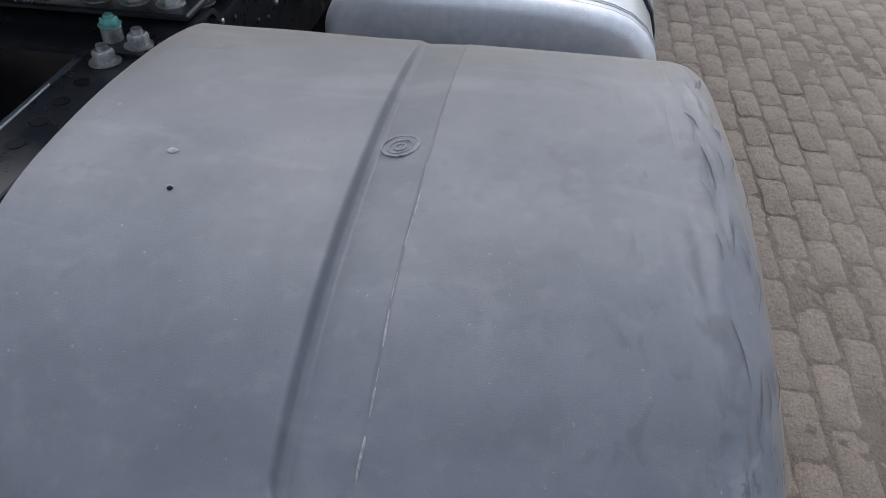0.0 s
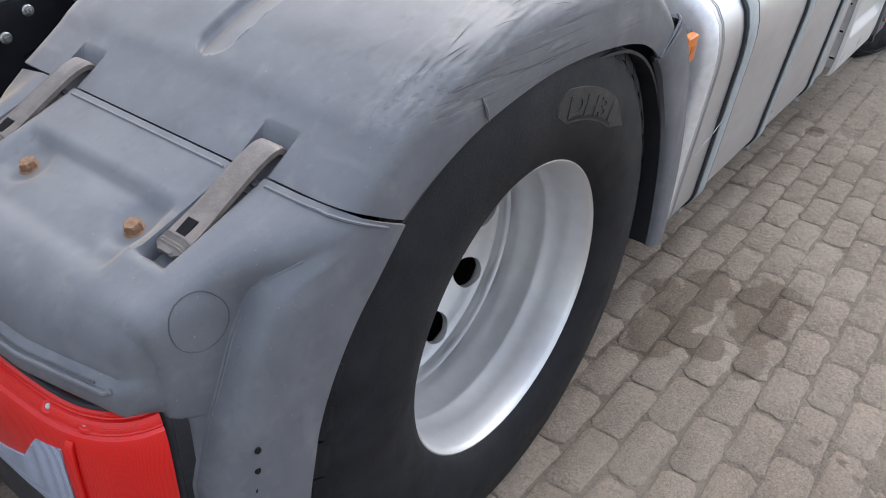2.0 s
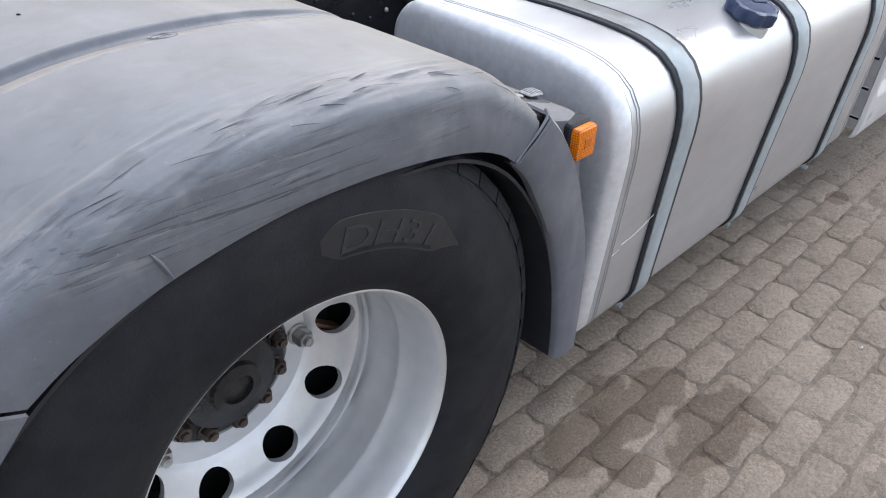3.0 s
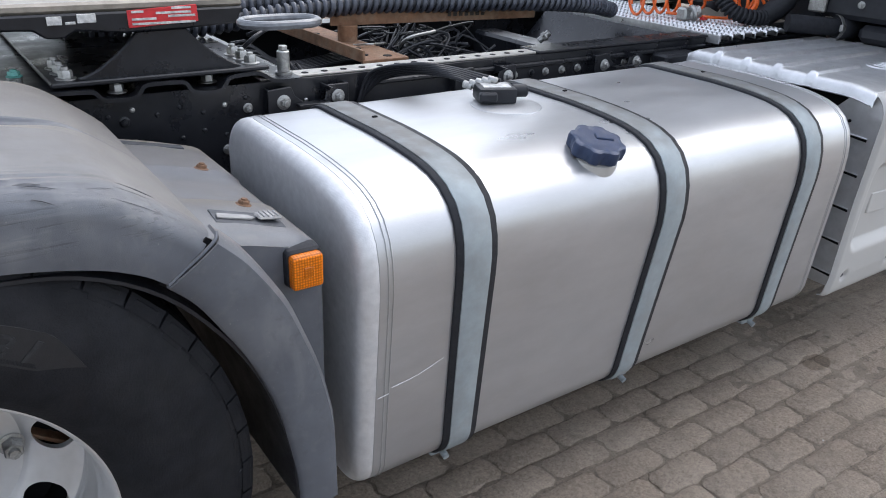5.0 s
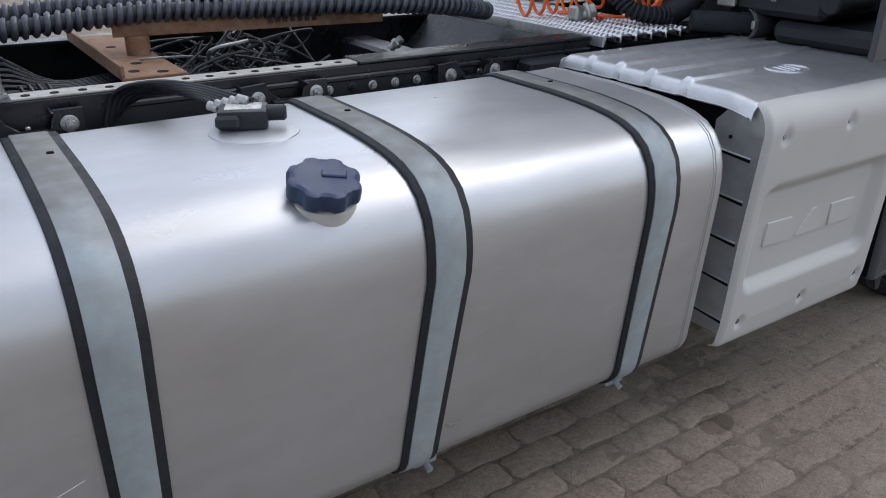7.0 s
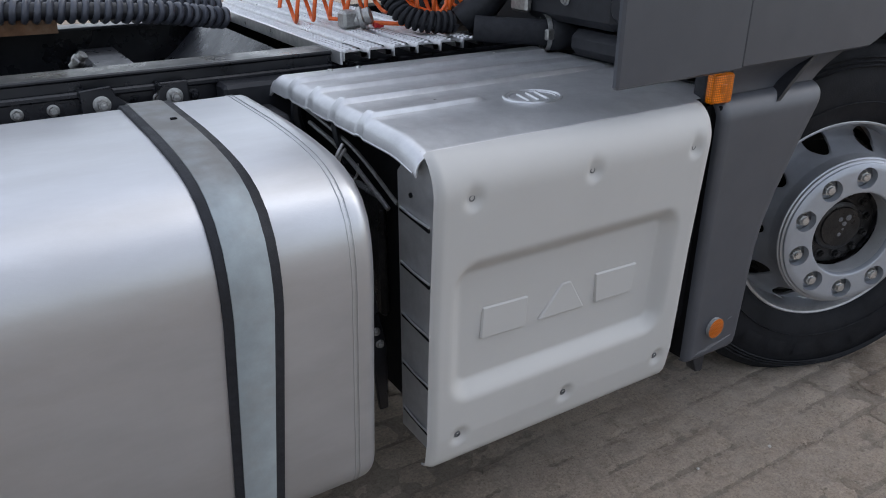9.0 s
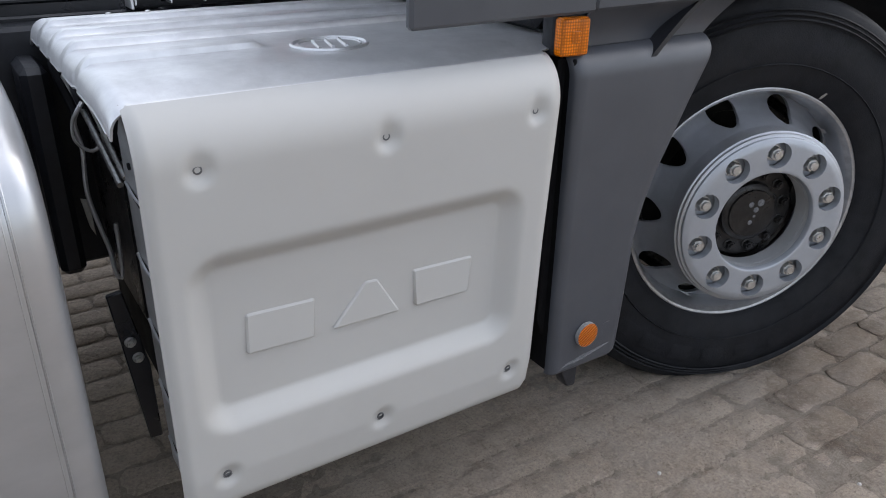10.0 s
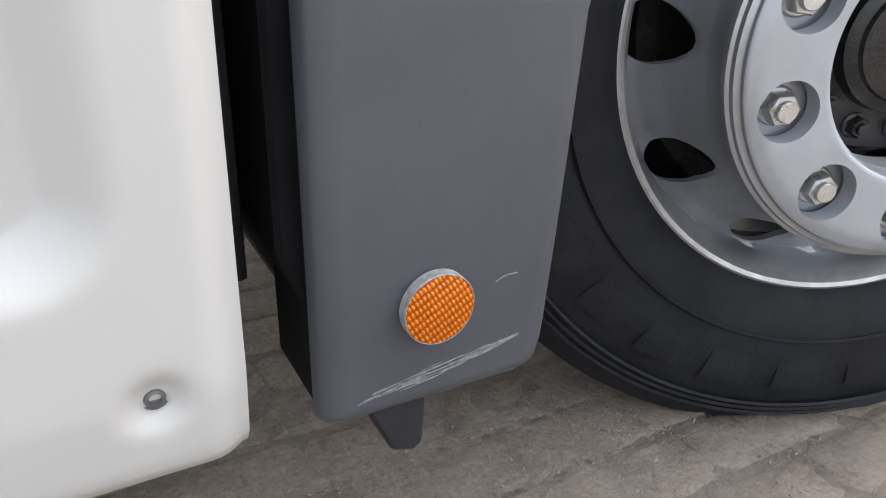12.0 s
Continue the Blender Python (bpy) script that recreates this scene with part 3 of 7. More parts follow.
def holed_ring(r0, r1, count, rh, hole, height, m, phase=0.0, wall=0.012, seg=40, squash=1.0):
    """A turned ring, height(r), with count round holes of radius hole at rh; each hole has a wall."""
    v, f = [], []
    half = math.pi / count
    for k in range(count):
        mid = phase + 2 * half * k
        per = seg // 4
        edge = [(r0 + (r1 - r0) * i / per, half) for i in range(per)] + [(r1, half - 2 * half * i / per) for i in range(per)] + \
            [(r1 - (r1 - r0) * i / per, -half) for i in range(per)] + [(r0, -half + 2 * half * i / per) for i in range(per)]
        base = len(v)
        rows = 5
        for r, a in edge:
            px, py = r * math.cos(a), r * math.sin(a)
            w = math.atan2(py, (px - rh) / squash)
            hx, hy = rh + hole * squash * math.cos(w), hole * math.sin(w)
            for s in range(rows):
                t = s / (rows - 1)
                x, y = px + (hx - px) * t, py + (hy - py) * t
                v.append((x * math.cos(mid) - y * math.sin(mid), x * math.sin(mid) + y * math.cos(mid), height(math.hypot(x, y))))
            x, y = hx, hy
            v.append((x * math.cos(mid) - y * math.sin(mid), x * math.sin(mid) + y * math.cos(mid), height(math.hypot(x, y)) - wall))
        n, w = len(edge), rows + 1
        for i in range(n):
            j = (i + 1) % n
            for s in range(w - 1):
                f.append((base + i * w + s, base + i * w + s + 1, base + j * w + s + 1, base + j * w + s))
    return moved((v, f), m)


def hexbolt(m, across=0.02, high=0.012, washer=0.0, dome=True):
    r = across / 2 / math.cos(math.pi / 6)
    parts = [lathe([(1e-4, 0), (r, 0), (r, high * 0.8), (r * 0.86, high), (1e-4, high)], 6, m)]
    if washer:
        parts.append(lathe([(1e-4, 0), (washer, 0), (washer, 0.002), (washer * 0.8, 0.0035), (1e-4, 0.0035)], 20, m))
    if dome:
        parts.append(lathe([(r * 0.55, high), (r * 0.5, high * 1.35), (1e-4, high * 1.4)], 14, m))
    return merge(*parts)


def stud_nut(m, across=0.029, high=0.016, washer=0.020):
    """A chamfered hexagon nut on a loose washer, with the flat end of the stud standing out of it."""
    r = across / 2 / math.cos(math.pi / 6)
    return merge(lathe([(1e-4, 0), (washer, 0), (washer, 0.003), (washer * 0.9, 0.0045), (1e-4, 0.0045)], 28, m),
                 lathe([(r, 0.0045), (r, 0.0045 + high * 0.85), (r * 0.90, 0.0045 + high), (across * 0.36, 0.0045 + high)], 6, m),
                 lathe([(across * 0.365, high), (across * 0.365, high + 0.0095), (across * 0.33, high + 0.0110), (1e-4, high + 0.0110)], 24, m))


def part(name, shape, mat, parent=None, label="", smooth=35, weld=False):
    """One mesh object from a shape, under a thing or a part; its origin lies in its middle."""
    v, f = shape
    pts = np.array(v, float)
    mid = (pts.min(0) + pts.max(0)) / 2
    me = bpy.data.meshes.new(name)
    me.from_pydata((pts - mid).tolist(), [], f)
    bm = bmesh.new()
    bm.from_mesh(me)
    if weld:
        bmesh.ops.remove_doubles(bm, verts=bm.verts[:], dist=2e-4)
    bmesh.ops.recalc_face_normals(bm, faces=bm.faces[:])
    bm.to_mesh(me)
    bm.free()
    me.shade_smooth()
    me.set_sharp_from_angle(angle=radians(smooth))
    me.materials.append(mat)
    ob = new(name, me)
    ob.parent = parent
    at = Vector((0, 0, 0))
    up = parent
    while up is not None:
        at += up.location
        up = up.parent
    ob.location = Vector(mid) - at
    if label:
        ob["label"] = label
    return ob


def share(ob, name, place, parent):
    """Another object on the same mesh, at a place in the world."""
    twin = new(name, ob.data)
    twin.parent = parent
    at = Vector((0, 0, 0))
    up = parent
    while up is not None:
        at += up.location
        up = up.parent
    twin.location = Vector(place) - at
    return twin


def ramp01(x, a, b):
    t = np.clip((np.asarray(x, float) - a) / (b - a), 0, 1)
    return t * t * (3 - 2 * t)


# ---- the truck ----
truck = tagged(new("truck_tractor"), "grey tractor truck with strapped aluminium tank, parked on worn pavers", "truck")
truck.location = (1.7, 1.31, 0)
REAR = Vector((-0.187, 0.107, 0.475))          # middle of the outer rear rim's lip
FRONT = Vector((3.668, 0.184, 0.482))          # middle of the front rim's lip, wheel steered to the right
FRONT_OUT = (-0.3665, -0.9304, 0)
OUT = (0, -1, 0)
MID_Y = 1.31


# -- rear mudguard: cover, rear section, front section --
def guard_section(tops, sides, profile, nu):
    """Rows of points: tops and sides are (x, z) lines on top and along the wheel arch, profile a list of (y, share of the way down)."""
    t, a = smooth_line(tops, nu), smooth_line(sides, nu)
    rows = []
    for (tx, tz), (ax, az) in zip(t, a):
        rows.append([(tx + (ax - tx) * w, y, tz + (az - tz) * w) for y, w in profile])
    return np.array(rows)


TOP_LINE = [(-0.655, 0.902), (-0.59, 0.945), (-0.546, 0.975), (-0.44, 1.025), (-0.31, 1.055), (-0.15, 1.063), (0.0, 1.054), (0.11, 1.037),
            (0.18, 1.014), (0.26, 0.957), (0.297, 0.925)]
ARCH_LINE = [(-0.545, 0.842), (-0.484, 0.877), (-0.376, 0.917), (-0.225, 0.942), (-0.10, 0.944), (0.0, 0.936), (0.068, 0.926),
             (0.12, 0.914), (0.155, 0.902), (0.19, 0.885), (0.216, 0.866)]
ys = sorted(set(np.round(np.concatenate([np.linspace(0.80, 0.70, 6), np.linspace(0.70, 0.60, 28), np.linspace(0.61, 0.50, 8),
                                         np.linspace(0.50, 0.40, 64), np.linspace(0.40, 0.285, 6), np.linspace(0.285, 0.15, 34)]), 4)))[::-1]
prof = [(0.806, 0.06), (0.806, 0.02)] + [(y, 0.0) for y in ys]
for k in range(1, 31):
    a = k / 30 * math.pi / 2
    prof.append((0.085 + 0.065 * (1 - math.sin(a) ** 0.86), 0.42 * (1 - math.cos(a) ** 0.86)))
prof += [(0.083, 0.58), (0.082, 0.72), (0.083, 0.86), (0.085, 1.0)]
NU = 240
cover = guard_section(TOP_LINE, ARCH_LINE, prof, NU)
gx, gy = cover[..., 0], cover[..., 1]
flat = (gy > 0.145)
# the inner edge draws in towards the rear joint
cover[..., 1] -= np.clip((gy - 0.66) / 0.146, 0, 1) * 0.042 * (1 - ramp01(gx, -0.66, -0.25))
# pressed groove that ends round behind: a steep inner flank, then a floor that climbs slowly to the outer edge
half = np.sqrt(np.clip(0.034 ** 2 - np.minimum(gx + 0.520, 0) ** 2, 1e-9, None))
across = (gy - 0.4465) / half
deep = np.interp(across, [-1.0, -0.93, 0.30, 0.66, 0.84, 1.0, 1.08], [0.0, 0.20, 0.78, 1.0, 0.74, 0.07, 0.0])
fade = 1 - 0.92 * ramp01(gx, 0.02, 0.24)
cover[..., 2] -= 0.0150 * deep * (half / 0.034) ** 0.7 * fade * flat
# round moulding mark in the groove
ring = np.hypot(gx + 0.160, gy - 0.450)
cover[..., 2] += 0.0022 * np.exp(-((ring - 0.018) / 0.004) ** 2) * flat
# recesses for the rubber latches
for yc in (0.646, 0.237):
    pocket = (np.abs(gy - yc) < 0.0285) * (gx < -0.596)
    depth = 0.024 * (1 - ramp01(gx, -0.606, -0.598))
    cover[..., 2] -= pocket * depth
    cover[..., 0] -= pocket * depth * 0.3


def value_noise(x, y, seed):
    """Soft random heights from -1 to 1 on a unit lattice."""
    table = np.random.RandomState(seed).uniform(-1, 1, (64, 64))
    ix, iy = np.floor(x).astype(int), np.floor(y).astype(int)
    fx, fy = x - ix, y - iy
    fx, fy = fx * fx * (3 - 2 * fx), fy * fy * (3 - 2 * fy)
    g = lambda a, b: table[a % 64, b % 64]
    return (g(ix, iy) * (1 - fx) + g(ix + 1, iy) * fx) * (1 - fy) + (g(ix, iy + 1) * (1 - fx) + g(ix + 1, iy + 1) * fx) * fy


# the outer shoulder is scraped and crumpled in long folds; shallow dents lie in the top
girth = np.cumsum(np.r_[0, np.hypot(np.diff([p[0] for p in prof]), 0.12 * np.diff([p[1] for p in prof]))])[None, :] * np.ones_like(gx)
edge_at = girth[0, len(ys) + 2]
worn = np.exp(-((girth - edge_at - 0.022) / 0.042) ** 2) * ramp01(gx, -0.60, -0.50) * (1 - ramp01(gx, 0.10, 0.22))
worn *= 0.35 + 0.65 * ramp01(value_noise(gx * 5 + 3, girth * 9, 4), -0.4, 0.4)
lean = girth + 0.10 * gx
folds = value_noise(gx * 9, lean * 95, 1) * 0.6 + value_noise(gx * 17 + 5, lean * 190, 2) * 0.4
folds = folds - 0.9 * np.clip(0.18 - np.abs(value_noise(gx * 7 + 9, lean * 80, 3)), 0, 1)
push = 0.0046 * worn * folds
cover[..., 1] -= push * 0.75
cover[..., 2] += push * 0.75
cover[..., 2] += 0.0013 * value_noise(gx * 7, gy * 9, 7) * flat * (1 - ramp01(gy, 0.70, 0.78)) * ramp01(gx, -0.56, -0.40)
guard = part("rear_mudguard", sheet(cover, 0.006, True), M_GUARD, truck, "weathered grey plastic mudguard over the rear wheel", 42)


def on_cover(x, y, lift=0.0007):
    g = cover.reshape(-1, 3)
    p = g[int(np.argmin(np.hypot(g[:, 0] - x, g[:, 1] - y)))]
    return (x, y, float(p[2]) + lift)


# worn pale edge along the groove, pale ring of the moulding mark, chips in the top
part("worn_ridge", tube([on_cover(x, 0.4130 + 0.0012 * math.sin(x * 31), -0.0006) for x in np.linspace(-0.525, 0.10, 90)], 0.0017, 6, 0,
                        rfun=lambda s: (0.6 + 0.4 * math.sin(s * 57) * math.sin(s * 23 + 1)) * (1 - 0.7 * s)), M_WORN, guard, "pale worn edge of the groove")
mark = [tube([on_cover(-0.160 + r * math.cos(a), 0.448 + r * math.sin(a), 0.0004) for a in np.linspace(0, 2 * math.pi, 41)], w, 6, 0) for r, w in ((0.020, 0.0011), (0.013, 0.0008), (0.006, 0.0012))]
part("moulding_mark", merge(*mark), M_WORN, guard, "pale round moulding mark")
rng = random.Random(17)
for x, y, w in ((-0.222, 0.672, 0.007), (-0.276, 0.652, 0.004), (0.037, 0.758, 0.005), (0.039, 0.722, 0.008), (0.048, 0.716, 0.005), (-0.145, 0.766, 0.003)):
    ring = []
    for k in range(9):
        a = k / 9 * 2 * math.pi
        ring.append(on_cover(x + w * 0.9 * rng.uniform(0.5, 1) * math.cos(a), y + w * rng.uniform(0.5, 1) * math.sin(a), 0.0010))
    part("paint_chip", ([on_cover(x, y, 0.0015)] + ring, [(0, 1 + k, 1 + (k + 1) % 9) for k in range(9)]), M_WORN, guard, "small pale chip", 60)
part("chip_hole", lathe([(1e-4, 0.0016), (0.0022, 0.0016), (0.003, 0.0)], 9, pose(*on_cover(-0.279, 0.651, 0.0008))), M_GAPSHADE, guard)

# rear section
REAR_TOP = [(-0.657, 0.8965), (-0.70, 0.880), (-0.777, 0.852), (-0.84, 0.832), (-0.888, 0.812), (-0.914, 0.788), (-0.927, 0.757), (-0.932, 0.735), (-0.929, 0.722),
            (-0.915, 0.717), (-0.888, 0.714), (-0.877, 0.70), (-0.875, 0.58), (-0.875, 0.42)]
REAR_ARCH = [(-0.5475, 0.8385), (-0.575, 0.808), (-0.60, 0.780), (-0.635, 0.742), (-0.665, 0.70), (-0.69, 0.655), (-0.710, 0.605), (-0.722, 0.55),
             (-0.735, 0.48), (-0.742, 0.40)]
rys = np.concatenate([np.linspace(0.795, 0.66, 12), np.linspace(0.655, 0.19, 60)])
joint_side = [(0.19, 0), (0.17, 0), (0.15, 0), (0.137, 0.02), (0.125, 0.05), (0.113, 0.10), (0.104, 0.16), (0.097, 0.22), (0.091, 0.30), (0.087, 0.40), (0.084, 0.50), (0.083, 0.60), (0.082, 0.72), (0.083, 0.86), (0.085, 1)]
corner_side = [(0.19, 0), (0.187, 0.003), (0.182, 0.010), (0.176, 0.024), (0.168, 0.07), (0.160, 0.18), (0.152, 0.33), (0.148, 0.424), (0.143, 0.437), (0.120, 0.447), (0.104, 0.462), (0.096, 0.51), (0.088, 0.60), (0.084, 0.82), (0.085, 1)]
rt, ra = smooth_line(REAR_TOP, 120), smooth_line(REAR_ARCH, 120)
RIDGE = ((0.58, -0.850), (0.667, -0.824), (0.707, -0.804), (0.767, -0.778), (0.815, -0.748), (0.852, -0.715), (0.90, -0.66))      # height, x
fine = np.linspace(0, 14, 43)
rear = []
for i in range(120):
    s = float(ramp01(i / 119, 0.03, 0.26))
    w0 = 0.437
    for _ in range(12):                        # share at which this row crosses the ridge
        z = rt[i][1] + (ra[i][1] - rt[i][1]) * w0
        w0 = min(0.8, max(0.12, (float(np.interp(z, [p[0] for p in RIDGE], [p[1] for p in RIDGE])) - rt[i][0]) / (ra[i][0] - rt[i][0]))) * 0.6 + w0 * 0.4
    bend = [(y, w / 0.437 * w0 if w < 0.437 else w0 + (w - 0.437) / 0.563 * (1 - w0)) for y, w in corner_side]
    side_line = [(a[0] + (b[0] - a[0]) * s, a[1] + (b[1] - a[1]) * s) for a, b in zip(joint_side, bend)]
    side_line = [(float(np.interp(k, range(15), [p[0] for p in side_line])), float(np.interp(k, range(15), [p[1] for p in side_line]))) for k in fine[1:]]
    line = [(0.80, 0.04), (0.80, 0.01)] + [(float(y), 0.0) for y in rys] + side_line
    rear.append([(rt[i][0] + (ra[i][0] - rt[i][0]) * w, y, rt[i][1] + (ra[i][1] - rt[i][1]) * w) for y, w in line])
rear = np.array(rear)
rear[..., 1] -= np.clip((rear[..., 1] - 0.66) / 0.14, 0, 1) * 0.040
gx, gy, gz = rear[..., 0].copy(), rear[..., 1].copy(), rear[..., 2].copy()
# the inner side steps down to a low flange that tapers away rearward
rear[..., 2] -= np.clip((gy - 0.700) / 0.07, 0, 1) * (0.006 + 0.45 * np.clip(-0.65 - gx, 0, 0.14)) * (gz > 0.70)
rear[..., 1] = np.where(gz > 0.70, np.minimum(gy, np.interp(gx, [-0.90, -0.86, -0.80, -0.722, -0.648], [0.700, 0.700, 0.706, 0.746, 0.770])), np.minimum(gy, 0.598))
lat = np.zeros_like(gx)
for yc in (0.646, 0.237):                      # troughs under the latches
    lat += ramp01(0.0305 - np.abs(gy - yc), 0.0, 0.006) * ramp01(gx, -0.816, -0.794) * (gx < -0.6)
rear[..., 2] -= 0.023 * np.clip(lat, 0, 1) * (gz > 0.80)
# raised centre field between the bolts, low round seats for the bolts
field = ramp01(0.168 - np.abs(gy - 0.438), 0.0, 0.018) * ramp01(gx, -0.866, -0.826) * (1 - ramp01(gx, -0.744, -0.728))
rear[..., 2] -= 0.011 * field * (gz > 0.78)
for yb in (0.548, 0.311):
    seat = 1 - ramp01(np.hypot(gx + 0.777, gy - yb), 0.022, 0.045)
    rear[..., 2] -= 0.006 * seat * (gz > 0.78)
# the back draws forward towards the outer corner, and a moulded lip runs across it
bow = np.interp(gy, [0.120, 0.150, 0.190, 0.262, 0.320, 0.42], [0.020, 0.028, 0.030, 0.015, 0.004, 0.0])
rear[..., 0] += bow * ramp01(gz, 0.86, 0.77) * ramp01(gx, -0.855, -0.900)
lip = ramp01(gz, 0.757, 0.748) * (gz > 0.720) * ramp01(gy, 0.160, 0.170)
rear[..., 0] -= 0.010 * lip
rear_section = part("rear_section", sheet(rear, 0.006, True), M_GUARD, guard, "removable rear mudguard section with two rusty bolts", 42)

part("corner_ridge", tube([tuple(p + np.array((-0.0042, -0.0046, 0.0))) for p in rear[14:100:3, 97]], 0.0026, 8, 0, rfun=lambda s: 0.35 + 0.65 * math.sin(math.pi * min(1, s + 0.12)) ** 0.5), M_GUARD, rear_section, "moulded ridge down the corner")
ledge = []
for y in np.linspace(0.590, 0.182, 58):
    j = int(np.argmin(np.abs(rear[40, :, 1] - y)))
    k = int(np.argmin(np.abs(rear[:, j, 2] - 0.7475) + 10 * (rear[:, j, 0] > -0.84)))
    ledge.append(tuple(rear[k, j] + np.array((-0.0062, 0, 0.0030))))
part("lip_edge", tube(ledge, 0.0036, 8, 0), M_GUARD, rear_section, "rounded pale edge of the lip")
# crevice shade and dirt above the lip, drawn as one dark tube
part("lip_crease", tube([(x + 0.0046, y, z + 0.0058) for x, y, z in ledge[:-3]], 0.0015, 8, 0), M_SCUFFSHADE, rear_section, "dark line for crease shade and dirt above the lip")

bead = [tuple(np.array(p) + ((-0.0115, -0.0048, 0.0) if p[1] < 0.115 else (-0.0115, -0.0020, 0.0014))) for p in rear[0][14:-4:2]]
part("joint_bead", tube(bead, 0.0026, 7, 0), M_GUARD, guard, "raised bead along the joint")
# near-black tube paints the shadow of the step at the joint
part("joint_gap", tube([tuple(np.array(p) + (-0.0045, 0, -0.0022)) for p in rear[0][14:-4:2]], 0.0042, 6, 0), M_GAPSHADE, guard, "dark line for the shaded step of the joint")


def on_shell(grid, p):
    """Nearest place on a shell and its normal."""
    g = grid.reshape(-1, 3)
    k = int(np.argmin(np.linalg.norm(g - np.array(p), axis=1)))
    du, dv = np.gradient(grid, axis=0).reshape(-1, 3)[k], np.gradient(grid, axis=1).reshape(-1, 3)[k]
    n_ = np.cross(dv, du)
    n_ /= np.linalg.norm(n_) + 1e-12
    if n_ @ np.array((-0.4, -0.7, 0.4)) < 0:
        n_ = -n_
    q = np.array(p, float)
    return q - n_ * ((q - g[k]) @ n_), n_


# round knock-out plug: shade of its pressed groove drawn as a thin dark ring
plug_at, plug_n = on_shell(rear, (-0.812, 0.152, 0.803))
pm = axes(tuple(plug_at), tuple(plug_n))
circle = []
for a in np.linspace(0, 2 * math.pi, 49):
    q, qn = on_shell(rear, tuple(pm @ Vector((0.035 * math.cos(a), 0.035 * math.sin(a), 0))))
    circle.append(tuple(q + qn * 0.0060))
part("round_plug", tube(circle, 0.0009, 6, 0), M_SCUFFSHADE, guard, "round plug outline")
rng = random.Random(23)
chafe = []
for k in range(12):
    a = k / 12 * 2 * math.pi
    q, qn = on_shell(rear, (-0.861 + 0.011 * rng.uniform(0.6, 1) * math.cos(a) + 0.006 * math.sin(a), 0.597 + 0.017 * rng.uniform(0.6, 1) * math.sin(a), 0.825))
    chafe.append(tuple(q + qn * 0.0066))
q, qn = on_shell(rear, (-0.861, 0.597, 0.825))
part("chafe_mark", ([tuple(q + qn * 0.0068)] + chafe, [(0, 1 + k, 1 + (k + 1) % 12) for k in range(12)]), M_WORN, rear_section, "pale chafed spot", 60)
for z in (0.641, 0.609, 0.578):
    part("drain_hole", lathe([(1e-4, 0.0008), (0.004, 0.0008), (0.0045, -0.002)], 12, axes((-0.805 - (0.641 - z) * 0.1, 0.0835, z), OUT)), M_GAPSHADE, guard)
for yb in (0.548, 0.311):
    part("bolt", hexbolt(axes((-0.777, yb, 0.8385), (-0.28, 0, 0.96)), 0.021, 0.014, 0.0155, False), M_RUSTBOLT, guard, "rust-covered hexagon bolt")


def latch(yc):
    """A rubber latch from the recess in the cover down over the joint."""
    line = smooth_line([(-0.606, 0.896), (-0.611, 0.918), (-0.626, 0.928), (-0.655, 0.919), (-0.69, 0.900), (-0.725, 0.880), (-0.752, 0.866),
                        (-0.775, 0.856), (-0.790, 0.849)], 170)
    rows = []
    for i, (x, z) in enumerate(line):
        s = i / 169
        w = 0.024 - 0.004 * ramp01(s, 0.0, 0.12) + 0.003 * ramp01(s, 0.6, 0.9) - 0.010 * ramp01(s, 0.96, 1.0)
        rib = 0.0024 * max(0.0, math.sin((s - 0.895) * 330)) * (0.895 < s < 0.968)
        rows.append([(x, yc + w * k, z - 0.003 * (abs(k) > 0.9) + rib) for k in (1, 0.92, 0.75, 0.4, 0, -0.4, -0.75, -0.92, -1)])
    part("rubber_latch", sheet(rows, 0.007, False), M_RSTRAP, guard, "brown aged rubber latch strap", 45)
    m = axes((-0.755, yc, 0.8650), (-0.48, 0, 0.87), (1, 0, 0))
    part("latch_slot", merge(box(-0.012, 0.012, -0.009, 0.009, -0.004, 0.0009, 0.0006, m)), M_GAPSHADE, guard)
    part("latch_hook", tube([(-0.67, yc - 0.027, 0.892), (-0.668, yc, 0.897), (-0.67, yc + 0.027, 0.892)], 0.005, 8, 4), M_BLACK, guard)


latch(0.646)
latch(0.237)

# front section: bolted shelf, side plate and arch band
band_in = smooth_line([(0.219, 0.864), (0.258, 0.825), (0.293, 0.771), (0.332, 0.705), (0.362, 0.637), (0.388, 0.56), (0.406, 0.471), (0.417, 0.40), (0.420, 0.335)], 40)
band_out = smooth_line([(0.299, 0.921), (0.335, 0.885), (0.366, 0.844), (0.402, 0.785), (0.429, 0.718), (0.455, 0.645), (0.473, 0.572), (0.484, 0.50), (0.488, 0.335)], 40)
rows = []
for (ax, az), (bx, bz) in zip(band_in, band_out):
    rows.append([(ax, 0.10, az), (ax, 0.086, az)] + [(ax + (bx - ax) * s, 0.083 - 0.004 * math.sin(s * math.pi), az + (bz - az) * s) for s in (0.04, 0.25, 0.5, 0.75, 0.93)] +
                [(bx, 0.092, bz), (bx + 0.002, 0.14, bz + 0.002)])
part("front_section", sheet(rows, 0.005, True), M_GUARD, guard, "arched front mudguard section beside the tank", 45)
shelf_line = smooth_line([(0.255, 0.910), (0.30, 0.903), (0.37, 0.889), (0.43, 0.873), (0.472, 0.861), (0.494, 0.846), (0.503, 0.82), (0.505, 0.70), (0.503, 0.50), (0.497, 0.36)], 44)
rows = []
